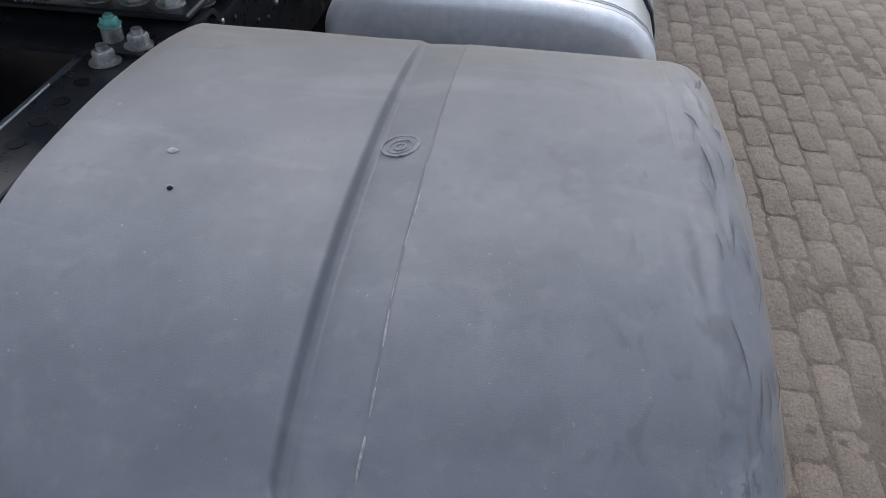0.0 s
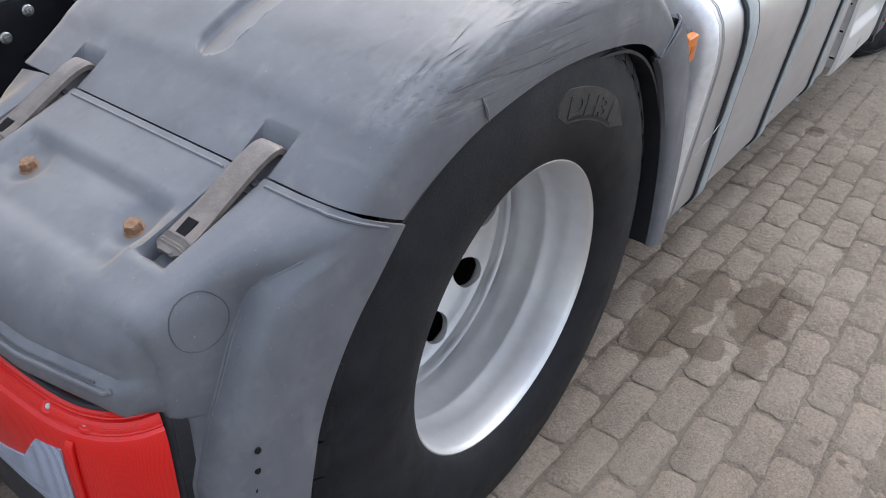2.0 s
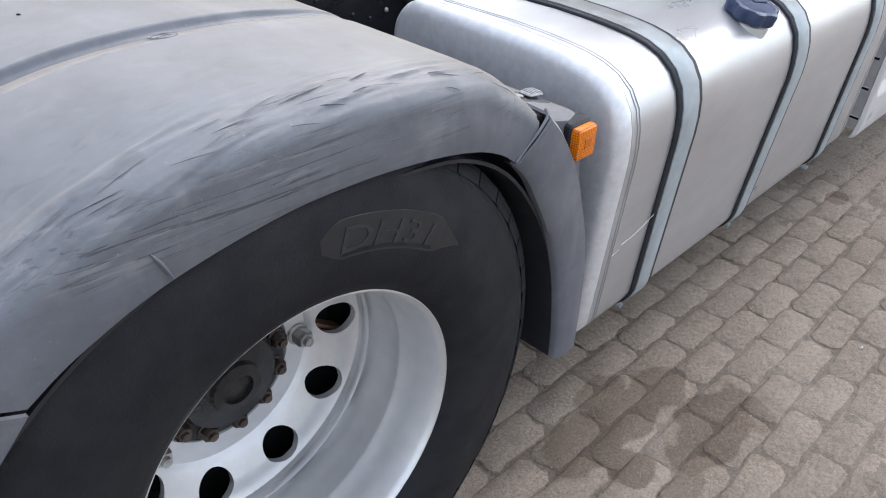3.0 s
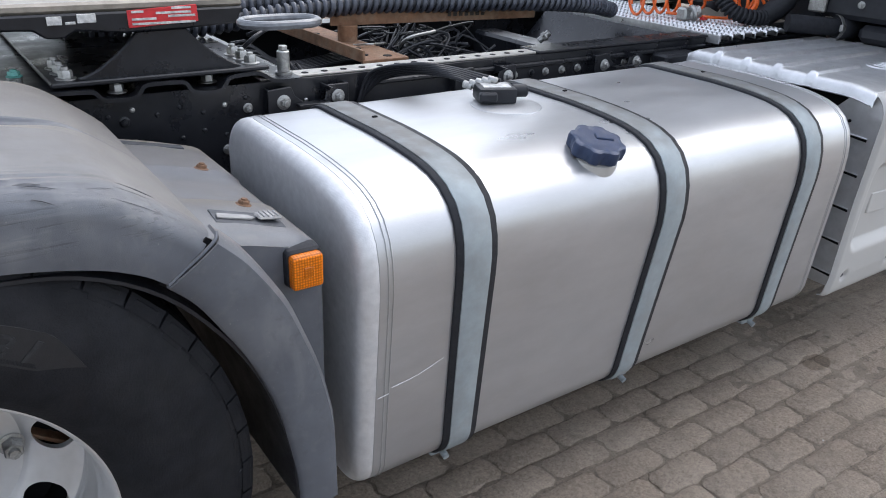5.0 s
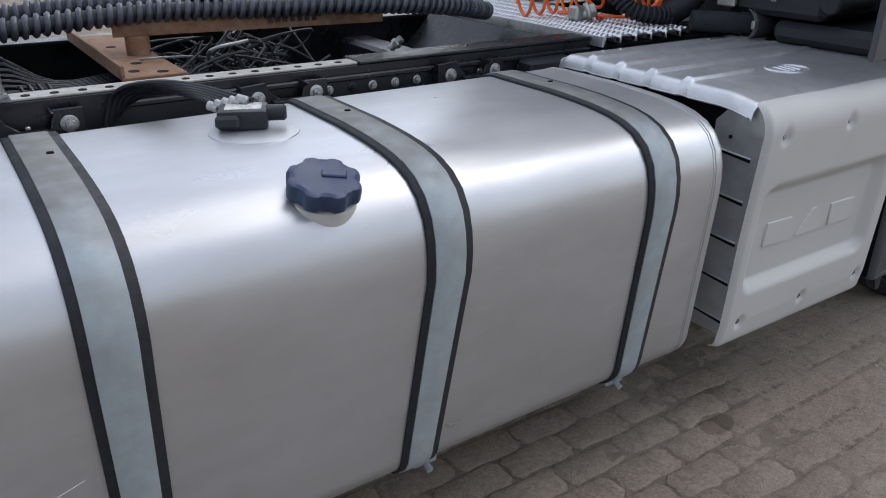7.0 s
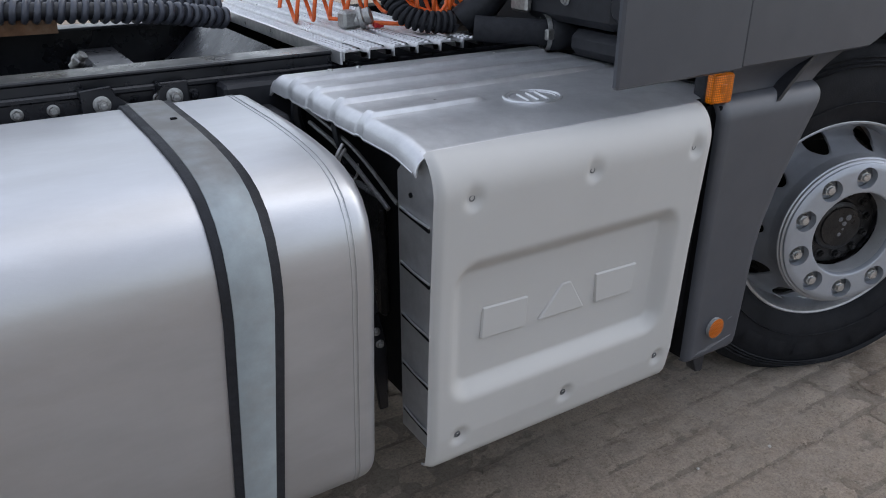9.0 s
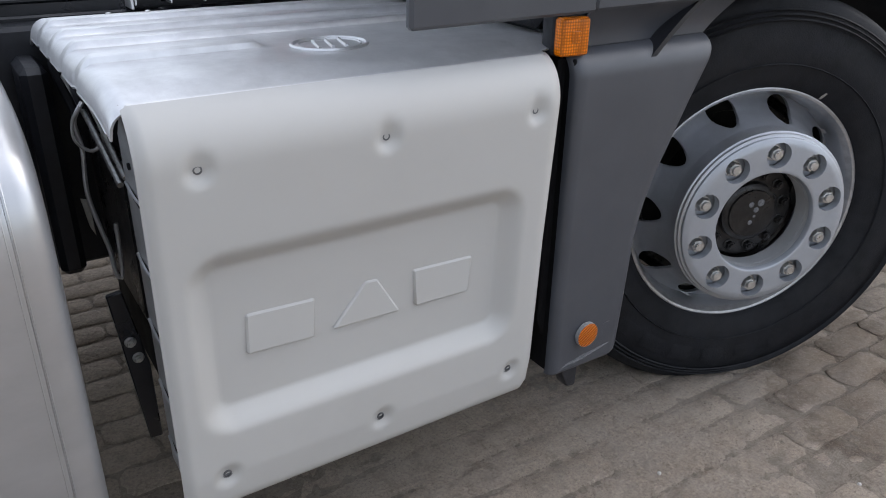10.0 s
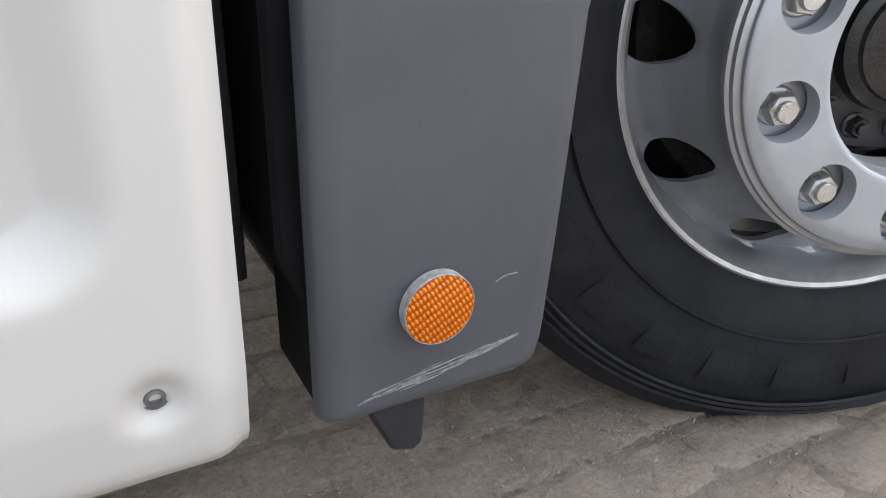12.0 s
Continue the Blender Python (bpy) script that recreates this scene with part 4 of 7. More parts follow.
for x, z in shelf_line:
    rows.append([(x, 0.76, z - 0.03), (x, 0.755, z - 0.008), (x, 0.745, z)] + [(x, y, z - 0.006 * (0.34 < y < 0.53) * (0.32 < x < 0.50))
                for y in (0.70, 0.62, 0.56, 0.535, 0.525, 0.45, 0.36, 0.345, 0.335, 0.28, 0.24, 0.20, 0.17)] +
                [(x - 0.003, 0.152, z - 0.003), (x - 0.010, 0.140, z - 0.012)])
part("shelf", sheet(rows, 0.005, True), M_GUARD, guard, "", 40)
part("side_plate", prism([(0.30, 0.890), (0.37, 0.875), (0.43, 0.858), (0.466, 0.847), (0.486, 0.832), (0.492, 0.80), (0.494, 0.70), (0.492, 0.50), (0.487, 0.36), (0.44, 0.345),
                          (0.44, 0.60), (0.40, 0.72), (0.34, 0.82)], 0.137, 0.142, XZ), M_GUARD, guard)
for yb in (0.319, 0.551):
    part("bolt", hexbolt(axes((0.427, yb, 0.8725), (0.25, 0, 0.97)), 0.020, 0.010, 0.015), M_RUSTBOLT, guard, "rusty shelf bolt")
# torn latch end and splinters on the shelf
m = pose(0.402, 0.235, 0.8825, 0, 14, -6)
# flush dark box paints the shade in the trough
part("latch_trough", box(-0.062, 0.062, -0.030, 0.032, -0.006, -0.0005, 0.001, m), M_SCUFFSHADE, guard, "dark patch for the shade in the latch trough")
part("torn_latch", merge(prism([(-0.058, -0.016), (0.004, -0.012), (0.012, -0.003), (0.000, 0.006), (-0.055, 0.004)], 0, 0.004, m, 0.001), box(0.014, 0.058, -0.020, 0.010, 0.001, 0.007, 0.003, m @ pose(0, 0, 0, 0, -5, 8))), M_TORN, guard,
     "torn-off stub of a grey rubber latch")
part("latch_ribs", merge(*[box(0.022 + 0.009 * k, 0.026 + 0.009 * k, -0.017, 0.008, 0.006, 0.0095, 0.001, m @ pose(0, 0, 0, 0, -5, 8)) for k in range(4)]), M_TORN, guard)
# flush dark strip paints the shade in the slot
part("shelf_channel", box(-0.07, 0.075, -0.012, 0.012, -0.004, 0.0012, 0.001, pose(0.368, 0.715, 0.8895, 0, 13, 0)), M_SCUFFSHADE, guard, "dark strip for the shaded slot along the shelf's inner edge")
# near-black strip added under the gap to paint its shade
part("gap_backing", prism([(0.206, 0.866), (0.284, 0.925), (0.300, 0.914), (0.222, 0.852)], 0.0935, 0.098, XZ), M_GAPSHADE, guard)
part("pale_lip", tube([(0.218, 0.0835, 0.8655), (0.245, 0.083, 0.886), (0.272, 0.083, 0.905), (0.294, 0.0865, 0.922), (0.300, 0.096, 0.930)], 0.0030, 6, 5), M_GUARD, guard, "pale worn lip along the joint")
m = pose(0.278, 0.205, 0.905, 0, 42, 0)
part("torn_edge", prism([(-0.05, -0.03), (-0.01, -0.02), (0.035, 0.0), (0.05, 0.03), (0.0, 0.012), (-0.03, 0.0)], 0.0, 0.004, m), M_GAPSHADE, guard, "dark split in the cover edge")


def marker(name, x, y, z, w, h, parent, label, tilt=None):
    """Amber side marker: rubber base, rounded lens, inner bulb square."""
    m = tilt or axes((x, y, z), OUT)
    part(name, box(-h * 0.54, h * 0.60, -w * 0.60, w * 0.56, -0.030, 0.009, 0.012, m, 3), M_RUBBER, parent, "black rubber base")
    lens = part("marker_lens", box(-h / 2, h / 2, -w / 2, w / 2, 0.004, 0.026, 0.008, m, 3), M_AMBER, parent, label)
    part("bulb_window", box(-h * 0.16, h * 0.16, -w * 0.16, w * 0.16, 0.0255, 0.0275, 0.001, m), M_AMBER, parent)
    return lens


marker("marker_base", 0.455, 0.128, 0.818, 0.058, 0.063, guard, "amber side marker lens", axes((0.455, 0.130, 0.818), (0.0, -1, 0.0)))
# dark liner that closes the wheel arch
liner_line = smooth_line([(-0.735, 0.40), (-0.700, 0.62), (-0.60, 0.765), (-0.47, 0.868), (-0.33, 0.915), (-0.187, 0.925), (-0.03, 0.918), (0.10, 0.90), (0.21, 0.84), (0.30, 0.735), (0.36, 0.62),
                          (0.398, 0.48), (0.412, 0.34)], 60)
rows = [[(float(x), y, float(z)) for y in (0.094, 0.3, 0.5, 0.79)] for x, z in liner_line]
part("arch_liner", sheet(rows, 0.006, True), M_BLACK, guard, "black inner wheel-arch liner")
# scraped and torn edge along the shoulder of the cover
rng = random.Random(5)
bits, chalk = [], []
for k in range(30):
    u = rng.random()
    i = int((24 + u * 106) * NU / 150)
    j = len(ys) + 2 + rng.choice([0, 2, 3, 5, 7, 8, 10, 12, 14, 17])
    p, q = cover[i][min(j, len(prof) - 1)], cover[min(NU - 1, i + rng.randint(7, 17))][min(j + rng.choice([-3, -1, 0, 1, 3]), len(prof) - 1)]
    mid3 = (p + q) / 2 + np.array([0, -0.0022, 0.0022])
    (bits if k % 3 else chalk).append(tube([tuple(p + (0, -0.0006, 0.0006)), tuple(mid3), tuple(q + (0, -0.0006, 0.0006))], rng.uniform(0.0003, 0.0009), 5, 3,
                     rfun=lambda s: 0.25 + 0.75 * math.sin(math.pi * min(1, max(0, s)))))
tagged(part("chalk_mark", merge(*chalk), M_SCRAPE, guard, "pale scrapes along the mudguard edge", 60), kind="stuff")
tagged(part("scrape_mark", merge(*bits), M_SCUFFSHADE, guard, "dark scrapes torn into the mudguard edge", 60), kind="stuff")
part("pale_gouge", tube([(-0.392, 0.0815, 0.962), (-0.382, 0.0805, 0.945), (-0.372, 0.0805, 0.922)], 0.0028, 6, 5, rfun=lambda s: 0.3 + 0.7 * math.sin(math.pi * s)), M_GUARD, guard)

# -- tail lamp: wraps round the corner below the rear section --
LAMP_PLAN = smooth_line([(-0.900, 0.592), (-0.922, 0.584), (-0.932, 0.566), (-0.934, 0.53), (-0.934, 0.45), (-0.932, 0.33), (-0.925, 0.25), (-0.910, 0.208), (-0.890, 0.186), (-0.866, 0.177), (-0.846, 0.174)], 60)


def lamp_sheet(profile, s0=0, s1=60, top=None):
    """Rows along the lamp's plan; profile is (distance outward, height)."""
    tang = np.gradient(LAMP_PLAN, axis=0)
    rows = []
    for i in range(s0, s1):
        t = tang[i] / np.linalg.norm(tang[i])
        o = np.array((t[1], -t[0]))
        if o @ np.array((-1, -0.6)) < 0:
            o = -o
        rows.append([(LAMP_PLAN[i][0] + o[0] * d, LAMP_PLAN[i][1] + o[1] * d, z if top is None else min(z, top(i))) for d, z in profile])
    return rows


lamp = part("tail_lamp", sheet(lamp_sheet([(-0.02, 0.715), (-0.004, 0.712), (-0.004, 0.53), (0.025, 0.522), (0.03, 0.46), (0.0, 0.45)]), 0.004), M_BLACK, truck, "broken red tail lamp in a black housing")
part("red_lens", sheet(lamp_sheet([(-0.004, 0.710), (0.004, 0.714), (0.010, 0.711), (0.011, 0.705), (0.016, 0.704), (0.020, 0.698), (0.021, 0.690), (0.026, 0.687), (0.030, 0.675), (0.032, 0.64), (0.032, 0.56), (0.026, 0.526), (0.0, 0.524)], 0, 57), 0.003), M_RED, lamp, "glossy red lens", 40)
part("clear_lens", sheet(lamp_sheet([(0.0335, 0.69), (0.0350, 0.64), (0.0350, 0.56), (0.030, 0.524)], 4, 46, lambda i: float(np.interp(i, [4, 9, 21, 29, 35, 40, 46], [0.55, 0.545, 0.565, 0.58, 0.60, 0.655, 0.665]))), 0.002), M_CLEARLENS, lamp, "clear blue-white window with broken edge")
part("lens_divider", sheet(lamp_sheet([(0.030, 0.680), (0.034, 0.675), (0.036, 0.64), (0.036, 0.56), (0.029, 0.526)], 46, 48), 0.003), M_RED, lamp)
for i, z in ((9, 0.700), (42, 0.700), (48, 0.697)):
    p = lamp_sheet([(0.016, z)], i, i + 1)[0][0]
    m = axes(p, (-0.5, -0.25, 0.8))
    part("screw_lug", cylinder(0.011, -0.012, 0.005, 20, m, 0.003), M_RED, lamp)
    part("screw", cylinder(0.004, 0.004, 0.0065, 14, m, 0.001), M_ZINC, lamp)
part("lens_border", merge(*[tube([q[0] for q in lamp_sheet([(d, z)], 2, 57)], r, 6, 0) for d, z, r in ((0.0125, 0.7085, 0.0022), (0.0225, 0.6935, 0.0022))]), M_RED, lamp, "moulded border of the lens")
# black strip added to fill the dark gap beside the lens
part("lamp_gasket", sheet(lamp_sheet([(-0.01, 0.709), (0.018, 0.706), (0.027, 0.68), (0.027, 0.55), (0.0, 0.524)], 57, 60), 0.0015), M_RUBBER, lamp, "black strip along the gap at the lamp's end", 40)
part("lamp_seal", tube([tuple(p) for p in [q[0] for q in lamp_sheet([(0.006, 0.717)], 0, 60)]], 0.004, 6, 0), M_RUBBER, lamp)


# -- wheels --
def tyre_profile(width, radius, bead, lip):
    """(radius, height) round the axle; height 0 is the rim's lip plane and grows outward."""
    b, w = lip, width
    o = 0.030                                   # sidewall stands this far outside the lip
    return [(bead, -0.010), (bead + 0.010, 0.006), (bead + 0.028, 0.018), (bead + 0.060, o - 0.004), (bead + 0.090, o), (bead + 0.118, o - 0.003),
            (radius - 0.048, o - 0.012), (radius - 0.030, o - 0.020), (radius - 0.016, o - 0.026), (radius - 0.006, o - 0.036), (radius, o - 0.055),
            (radius + 0.002, o - w / 2), (radius, o - w + 0.055), (radius - 0.012, o - w + 0.028), (radius - 0.05, o - w + 0.010),
            (bead + 0.09, o - w), (bead + 0.03, o - w + 0.015), (bead, o - w + 0.04)]


def settle_on_ground(shape):
    return [(x, y, max(z, 0.004)) for x, y, z in shape[0]], shape[1]


def tread(m, radius, width, rows, count, deep=0.012):
    """Blocks round the tread with open grooves between them."""
    blocks = []
    pitch = width / rows
    for k in range(rows):
        h0 = 0.000 - k * pitch * 0.97
        for i in range(count):
            a = 2 * math.pi * (i + 0.5 * (k % 2)) / count
            half = math.pi / count * (0.93 if k == 0 else 0.8)
            r1, lo = radius + 0.002, radius - deep - (0.008 if k == 0 else 0)
            h1 = h0 - pitch * 0.80
            c = [(lo, a - half, h0 + 0.006), (lo, a + half, h0 + 0.006), (lo, a + half, h1), (lo, a - half, h1),
                 (r1, a - half, h0 - 0.006), (r1, a + half, h0 - 0.006), (r1, a + half, h1), (r1, a - half, h1)]
            blocks.append(([(r * math.cos(t), r * math.sin(t), h) for r, t, h in c],
                           [(0, 1, 5, 4), (1, 2, 6, 5), (2, 3, 7, 6), (3, 0, 4, 7), (4, 5, 6, 7)]))
    return moved(merge(*blocks), m)


def wall_height(r):
    """Height of the tyre's outer wall at a radius."""
    return float(np.interp(r, [0.348, 0.378, 0.406, 0.464], [0.026, 0.030, 0.027, 0.018]))


def text_on_ring(words, m, r, start, size, lift=0.002, spread=1.25):
    """Raised letters that follow a circle; start is the angle of the text's middle, letters read with their feet towards the hub."""
    out = []
    cu = bpy.data.curves.new("letters", "FONT")
    cu.body, cu.size, cu.extrude, cu.align_x, cu.align_y = words, size, lift, "CENTER", "BOTTOM_BASELINE"
    ob = bpy.data.objects.new("letters", cu)
    scene.collection.objects.link(ob)
    me = bpy.data.meshes.new_from_object(ob.evaluated_get(bpy.context.evaluated_depsgraph_get()))
    v = [tuple(p.co) for p in me.vertices]
    f = [tuple(p.vertices) for p in me.polygons]
    bpy.data.objects.remove(ob)
    bpy.data.curves.remove(cu)
    bpy.data.meshes.remove(me)
    w = []
    for x, y, z in v:
        a = start - (x + 0.18 * y) / r * spread
        w.append(((r + y) * math.cos(a), (r + y) * math.sin(a), wall_height(r + y) + z))
    return moved((w, f), m)


def plate_on_ring(m, r0, r1, a0, a1, lift):
    """A flat plate that follows a circle, its far end drawn to a point."""
    v, f, n = [], [], 24
    for i in range(n + 1):
        s = i / n
        w = min(1.0, 0.35 + 6 * s, max(0.02, (1 - s) * 4.5))
        mid, wide = (r0 + r1) / 2, (r1 - r0) / 2 * w
        a = a0 + (a1 - a0) * s
        for r, h in ((mid - wide, -0.002), (mid - wide + 0.0015 * w, lift), (mid, lift), (mid + wide - 0.0015 * w, lift), (mid + wide, -0.002)):
            v.append((r * math.cos(a), r * math.sin(a), wall_height(r) + h))
    for i in range(n):
        for k in range(4):
            f.append((i * 5 + k, i * 5 + k + 1, i * 5 + k + 6, i * 5 + k + 5))
    return moved((v, f), m)


# rear wheel: the outer of a pair, with a deep dish; axes: x up, y forward
RM = axes(REAR, OUT, (0, 0, 1))


def rear_height(r):
    return float(np.interp(r, [0.13, 0.150, 0.185, 0.194, 0.206, 0.240, 0.266, 0.2785], [-0.272, -0.272, -0.271, -0.262, -0.254, -0.236, -0.230, -0.222]))


rim_prof = [(0.2785, -0.222), (0.2795, -0.212), (0.2755, -0.205), (0.2755, -0.198), (0.2785, -0.192), (0.2745, -0.182), (0.2735, -0.160), (0.2765, -0.150), (0.2775, -0.130), (0.2775, -0.112), (0.2755, -0.106), (0.2755, -0.098), (0.2785, -0.092), (0.279, -0.06), (0.2795, -0.045), (0.283, -0.028), (0.2845, -0.012), (0.288, -0.003),
            (0.292, 0.001), (0.297, 0.0), (0.300, -0.005), (0.300, -0.012), (0.296, -0.02), (0.29, -0.06), (0.285, -0.15), (0.285, -0.25)]
rim = part("rear_wheel", merge(lathe(rim_prof, 100, RM @ pose(0, 0, 0, 0, 0, 21.5 - 18)), holed_ring(0.194, 0.2785, 10, 0.237, 0.0365, rear_height, RM, radians(21.5), 0.014),
                               lathe([(r, rear_height(r)) for r in (0.194, 0.190, 0.185, 0.17, 0.150, 0.143)] + [(0.141, -0.276), (0.141, -0.290)], 100, RM @ pose(0, 0, 0, 0, 0, 21.5 - 18))),
           M_RIM, truck, "silver deep-dish rear wheel", 30, True)
TYRE_R = 0.512
part("tyre", settle_on_ground(lathe(tyre_profile(0.315, TYRE_R, 0.288, 0), 120, RM, True)), M_TYRE, rim, "dusty black drive-axle tyre", 40)
part("inner_tyre", settle_on_ground(lathe(tyre_profile(0.315, TYRE_R, 0.288, 0), 72, axes(REAR + Vector((0, 0.345, 0)), OUT), True)), M_TYRE, rim, "", 40)
part("tread", settle_on_ground(tread(RM, TYRE_R + 0.008, 0.30, 4, 46, 0.014)), M_TYRE, rim, "chunky tread blocks", 20)
part("letter_plate", plate_on_ring(RM, 0.372, 0.431, radians(-1.5), radians(-43), 0.0007), M_PLATERUBBER, rim, "dark moulded plate on the tyre wall")
part("raised_lettering", text_on_ring("DH31", RM, 0.383, radians(-19.5), 0.050, 0.0019, 1.55), M_LETTER, rim, "raised letters on the tyre wall")
lugs = []
for k in range(46):
    a = 2 * math.pi * k / 46
    lugs.append(moved(prism([(0.487, -0.020), (0.502, -0.025), (0.5165, -0.022), (0.5165, 0.022), (0.502, 0.025), (0.487, 0.020)], -0.03, 0.0035, None, 0.002),
                      RM @ pose(0, 0, 0, 0, 0, math.degrees(a)) @ Matrix(((1, 0, 0, 0), (0, 1, 0, 0), (-0.35, 0, 1, 0.175), (0, 0, 0, 1)))))
tagged(part("shoulder_lug", settle_on_ground(merge(*lugs)), M_TYRE, rim, "worn shoulder lugs of the drive tyre", 25), kind="stuff")
part("hub", merge(cylinder(0.1385, -0.36, -0.268, 48, RM, 0.006), lathe([(0.095, -0.27), (0.098, -0.255), (0.09, -0.235), (0.05, -0.225), (0.047, -0.215), (0.030, -0.213), (0.028, -0.221), (1e-4, -0.221)], 48, RM)),
     M_HUB, rim, "oily black hub centre")
for k in range(12):
    a = radians(30 * k + 8)
    part("hub_nut", hexbolt(RM @ pose(0.118 * math.cos(a), 0.118 * math.sin(a), -0.268), 0.028, 0.020, 0.019), M_HUBRUST, rim)
for deg in (-1.5, 34.5, 70.5, 106.5, 142.5, 178.5, 214.5):
    a = radians(deg - 90)
    part("wheel_nut", hexbolt(RM @ pose(0.1675 * math.cos(a), 0.1675 * math.sin(a), -0.270), 0.032, 0.028, 0.023), M_ZINC, rim, "steel wheel nut")
# near-black filler paints the shade behind the rear wheel's holes
part("drum_backing", cylinder(0.262, -0.40, -0.30, 48, RM), M_GAPSHADE, rim)
for k in range(5):
    a = radians(84 + 72 * k + 36)
    part("brake_bracket", box(-0.004, 0.004, -0.05, 0.05, 0, 0.03, 0.001, RM @ pose(0.235 * math.cos(a), 0.235 * math.sin(a), -0.30, 0, 0, math.degrees(a) + 60)), M_RUST, rim)

for y in (2 * MID_Y - 0.107 - 0.315 + 0.06, 2 * MID_Y - 0.75):
    part("far_tyre", settle_on_ground(lathe(tyre_profile(0.315, TYRE_R, 0.288, 0), 60, axes(Vector((REAR.x, y, REAR.z)), OUT), True)), M_TYRE, rim, "", 40)
part("rear_axle", merge(cylinder(0.09, 0.0, 1.9, 24, axes((REAR.x, 0.36, REAR.z), (0, 1, 0)), 0.01), lathe([(1e-4, -0.2), (0.12, -0.18), (0.2, -0.06), (0.2, 0.06), (0.12, 0.2), (1e-4, 0.22)], 28, axes((REAR.x, MID_Y, REAR.z), (0, 1, 0)))), M_FRAME, rim)
# front wheel: disc bowed outward, with a nut ring
FM = axes(FRONT, FRONT_OUT, (0, 0, 1))


def front_height(r):
    return float(np.interp(r, [0.205, 0.212, 0.217, 0.224, 0.236, 0.256, 0.2735], [0.075, 0.072, 0.030, 0.000, -0.030, -0.056, -0.066]))


frim_prof = [(0.2735, -0.066), (0.2745, -0.040), (0.277, -0.022), (0.2795, -0.014), (0.284, -0.006), (0.288, 0.0), (0.293, 0.002), (0.298, 0.0), (0.301, -0.006), (0.300, -0.014), (0.294, -0.03), (0.285, -0.20)]
frim = part("front_wheel", merge(lathe(frim_prof, 100, FM @ pose(0, 0, 0, 0, 0, 0.8)), holed_ring(0.2165, 0.2735, 10, 0.2455, 0.0335, front_height, FM, radians(18.8), 0.012, 64, 0.79),
                                 lathe([(0.2165, 0.034), (0.2150, 0.062), (0.2165, 0.066), (0.2155, 0.073), (0.212, 0.075), (0.2105, 0.080), (0.207, 0.081), (0.2048, 0.083)], 100, FM @ pose(0, 0, 0, 0, 0, 0.8))),
            M_RIMDARK, truck, "grey steel front wheel, steered outward", 30, True)
part("rim_lip", lathe([(0.2800, -0.0125), (0.2842, -0.0045), (0.288, 0.0015), (0.293, 0.0035), (0.2985, 0.0015), (0.3018, -0.006)], 100, FM), M_LIP, frim, "bright scuffed rim lip")
part("nut_ring", merge(holed_ring(0.1265, 0.199, 10, 0.1640, 0.0300, lambda r: 0.094 - 0.004 * max(0.0, (r - 0.185) / 0.014) ** 2, FM, radians(0), 0.022, 56), lathe([(0.199, 0.090), (0.2018, 0.0892), (0.2038, 0.0872), (0.2045, 0.0820)], 140, FM),
                       lathe([(0.1265, 0.094), (0.1235, 0.0925), (0.1215, 0.0885), (0.121, 0.078)], 140, FM)),
     M_NUTRING, frim, "silver nut protection ring", 30, True)
part("ring_collar", lathe([(0.121, 0.078), (0.1205, 0.070), (0.1195, 0.03)], 72, FM), M_RIM, frim)
part("ring_backing", lathe([(0.12, 0.066), (0.20, 0.066)], 72, FM), M_RIMDARK, frim)
for k in range(10):
    a = radians(36 * k)
    part("wheel_nut", stud_nut(FM @ pose(0.1645 * math.cos(a), 0.1645 * math.sin(a), 0.067, 0, 0, 11 * k)), M_NUT, frim)
part("hub", merge(cylinder(0.1195, -0.08, 0.012, 48, FM, 0.004), lathe([(0.074, 0.012), (0.072, 0.028), (0.066, 0.032), (0.060, 0.033), (0.058, 0.038), (1e-4, 0.040)], 48, FM)), M_HUB, frim, "black greasy front hub")
for k in range(12):
    a = radians(30 * k + 12)
    part("hub_bolt", hexbolt(FM @ pose(0.094 * math.cos(a), 0.094 * math.sin(a), 0.012), 0.020, 0.014, 0.014), M_HUB, frim)
# pale discs paint grey marks and glints on the greasy hub
for dx, dy, s in ((0.010, -0.008, 0.007), (0.028, -0.018, 0.009), (0.024, 0.006, 0.007), (-0.022, 0.002, 0.006), (-0.006, -0.006, 0.004)):
    part("hub_scar", lathe([(1e-4, 0.0008), (s * 0.8, 0.0008), (s, 0)], 16, FM @ pose(dx, dy, 0.0395)), M_SCRAPE, frim)
# near-black disc closes the front rim with painted shade
part("rim_backing", cylinder(0.27, -0.24, -0.20, 48, FM), M_GAPSHADE, frim)
part("brake_drum", lathe([(0.150, -0.150), (0.205, -0.135), (0.212, -0.118), (0.236, -0.112), (0.242, -0.125), (0.262, -0.140)], 60, FM), M_HUB, frim, "rusty brake drum behind the wheel holes")
part("valve", tube([tuple(FM @ Vector((0.262, -0.135, -0.01))), tuple(FM @ Vector((0.270, -0.139, 0.006))), tuple(FM @ Vector((0.282, -0.145, 0.014)))], 0.005, 8, 3), M_ZINC, frim)
FT = 0.503
part("tyre", settle_on_ground(lathe(tyre_profile(0.315, FT, 0.288, 0), 120, FM, True)), M_TYRE, frim, "black steer-axle tyre", 40)
part("sidewall_rib", merge(lathe([(0.352, 0.0285), (0.354, 0.0320), (0.356, 0.0295)], 120, FM), *[lathe([(r, 0.030 - (r - 0.44) * 0.45), (r + 0.003, 0.0325 - (r - 0.44) * 0.45), (r + 0.006, 0.028 - (r - 0.44) * 0.45)], 120, FM)
                                                                                                  for r in (0.446, 0.456, 0.466)]), M_TYRE, frim)


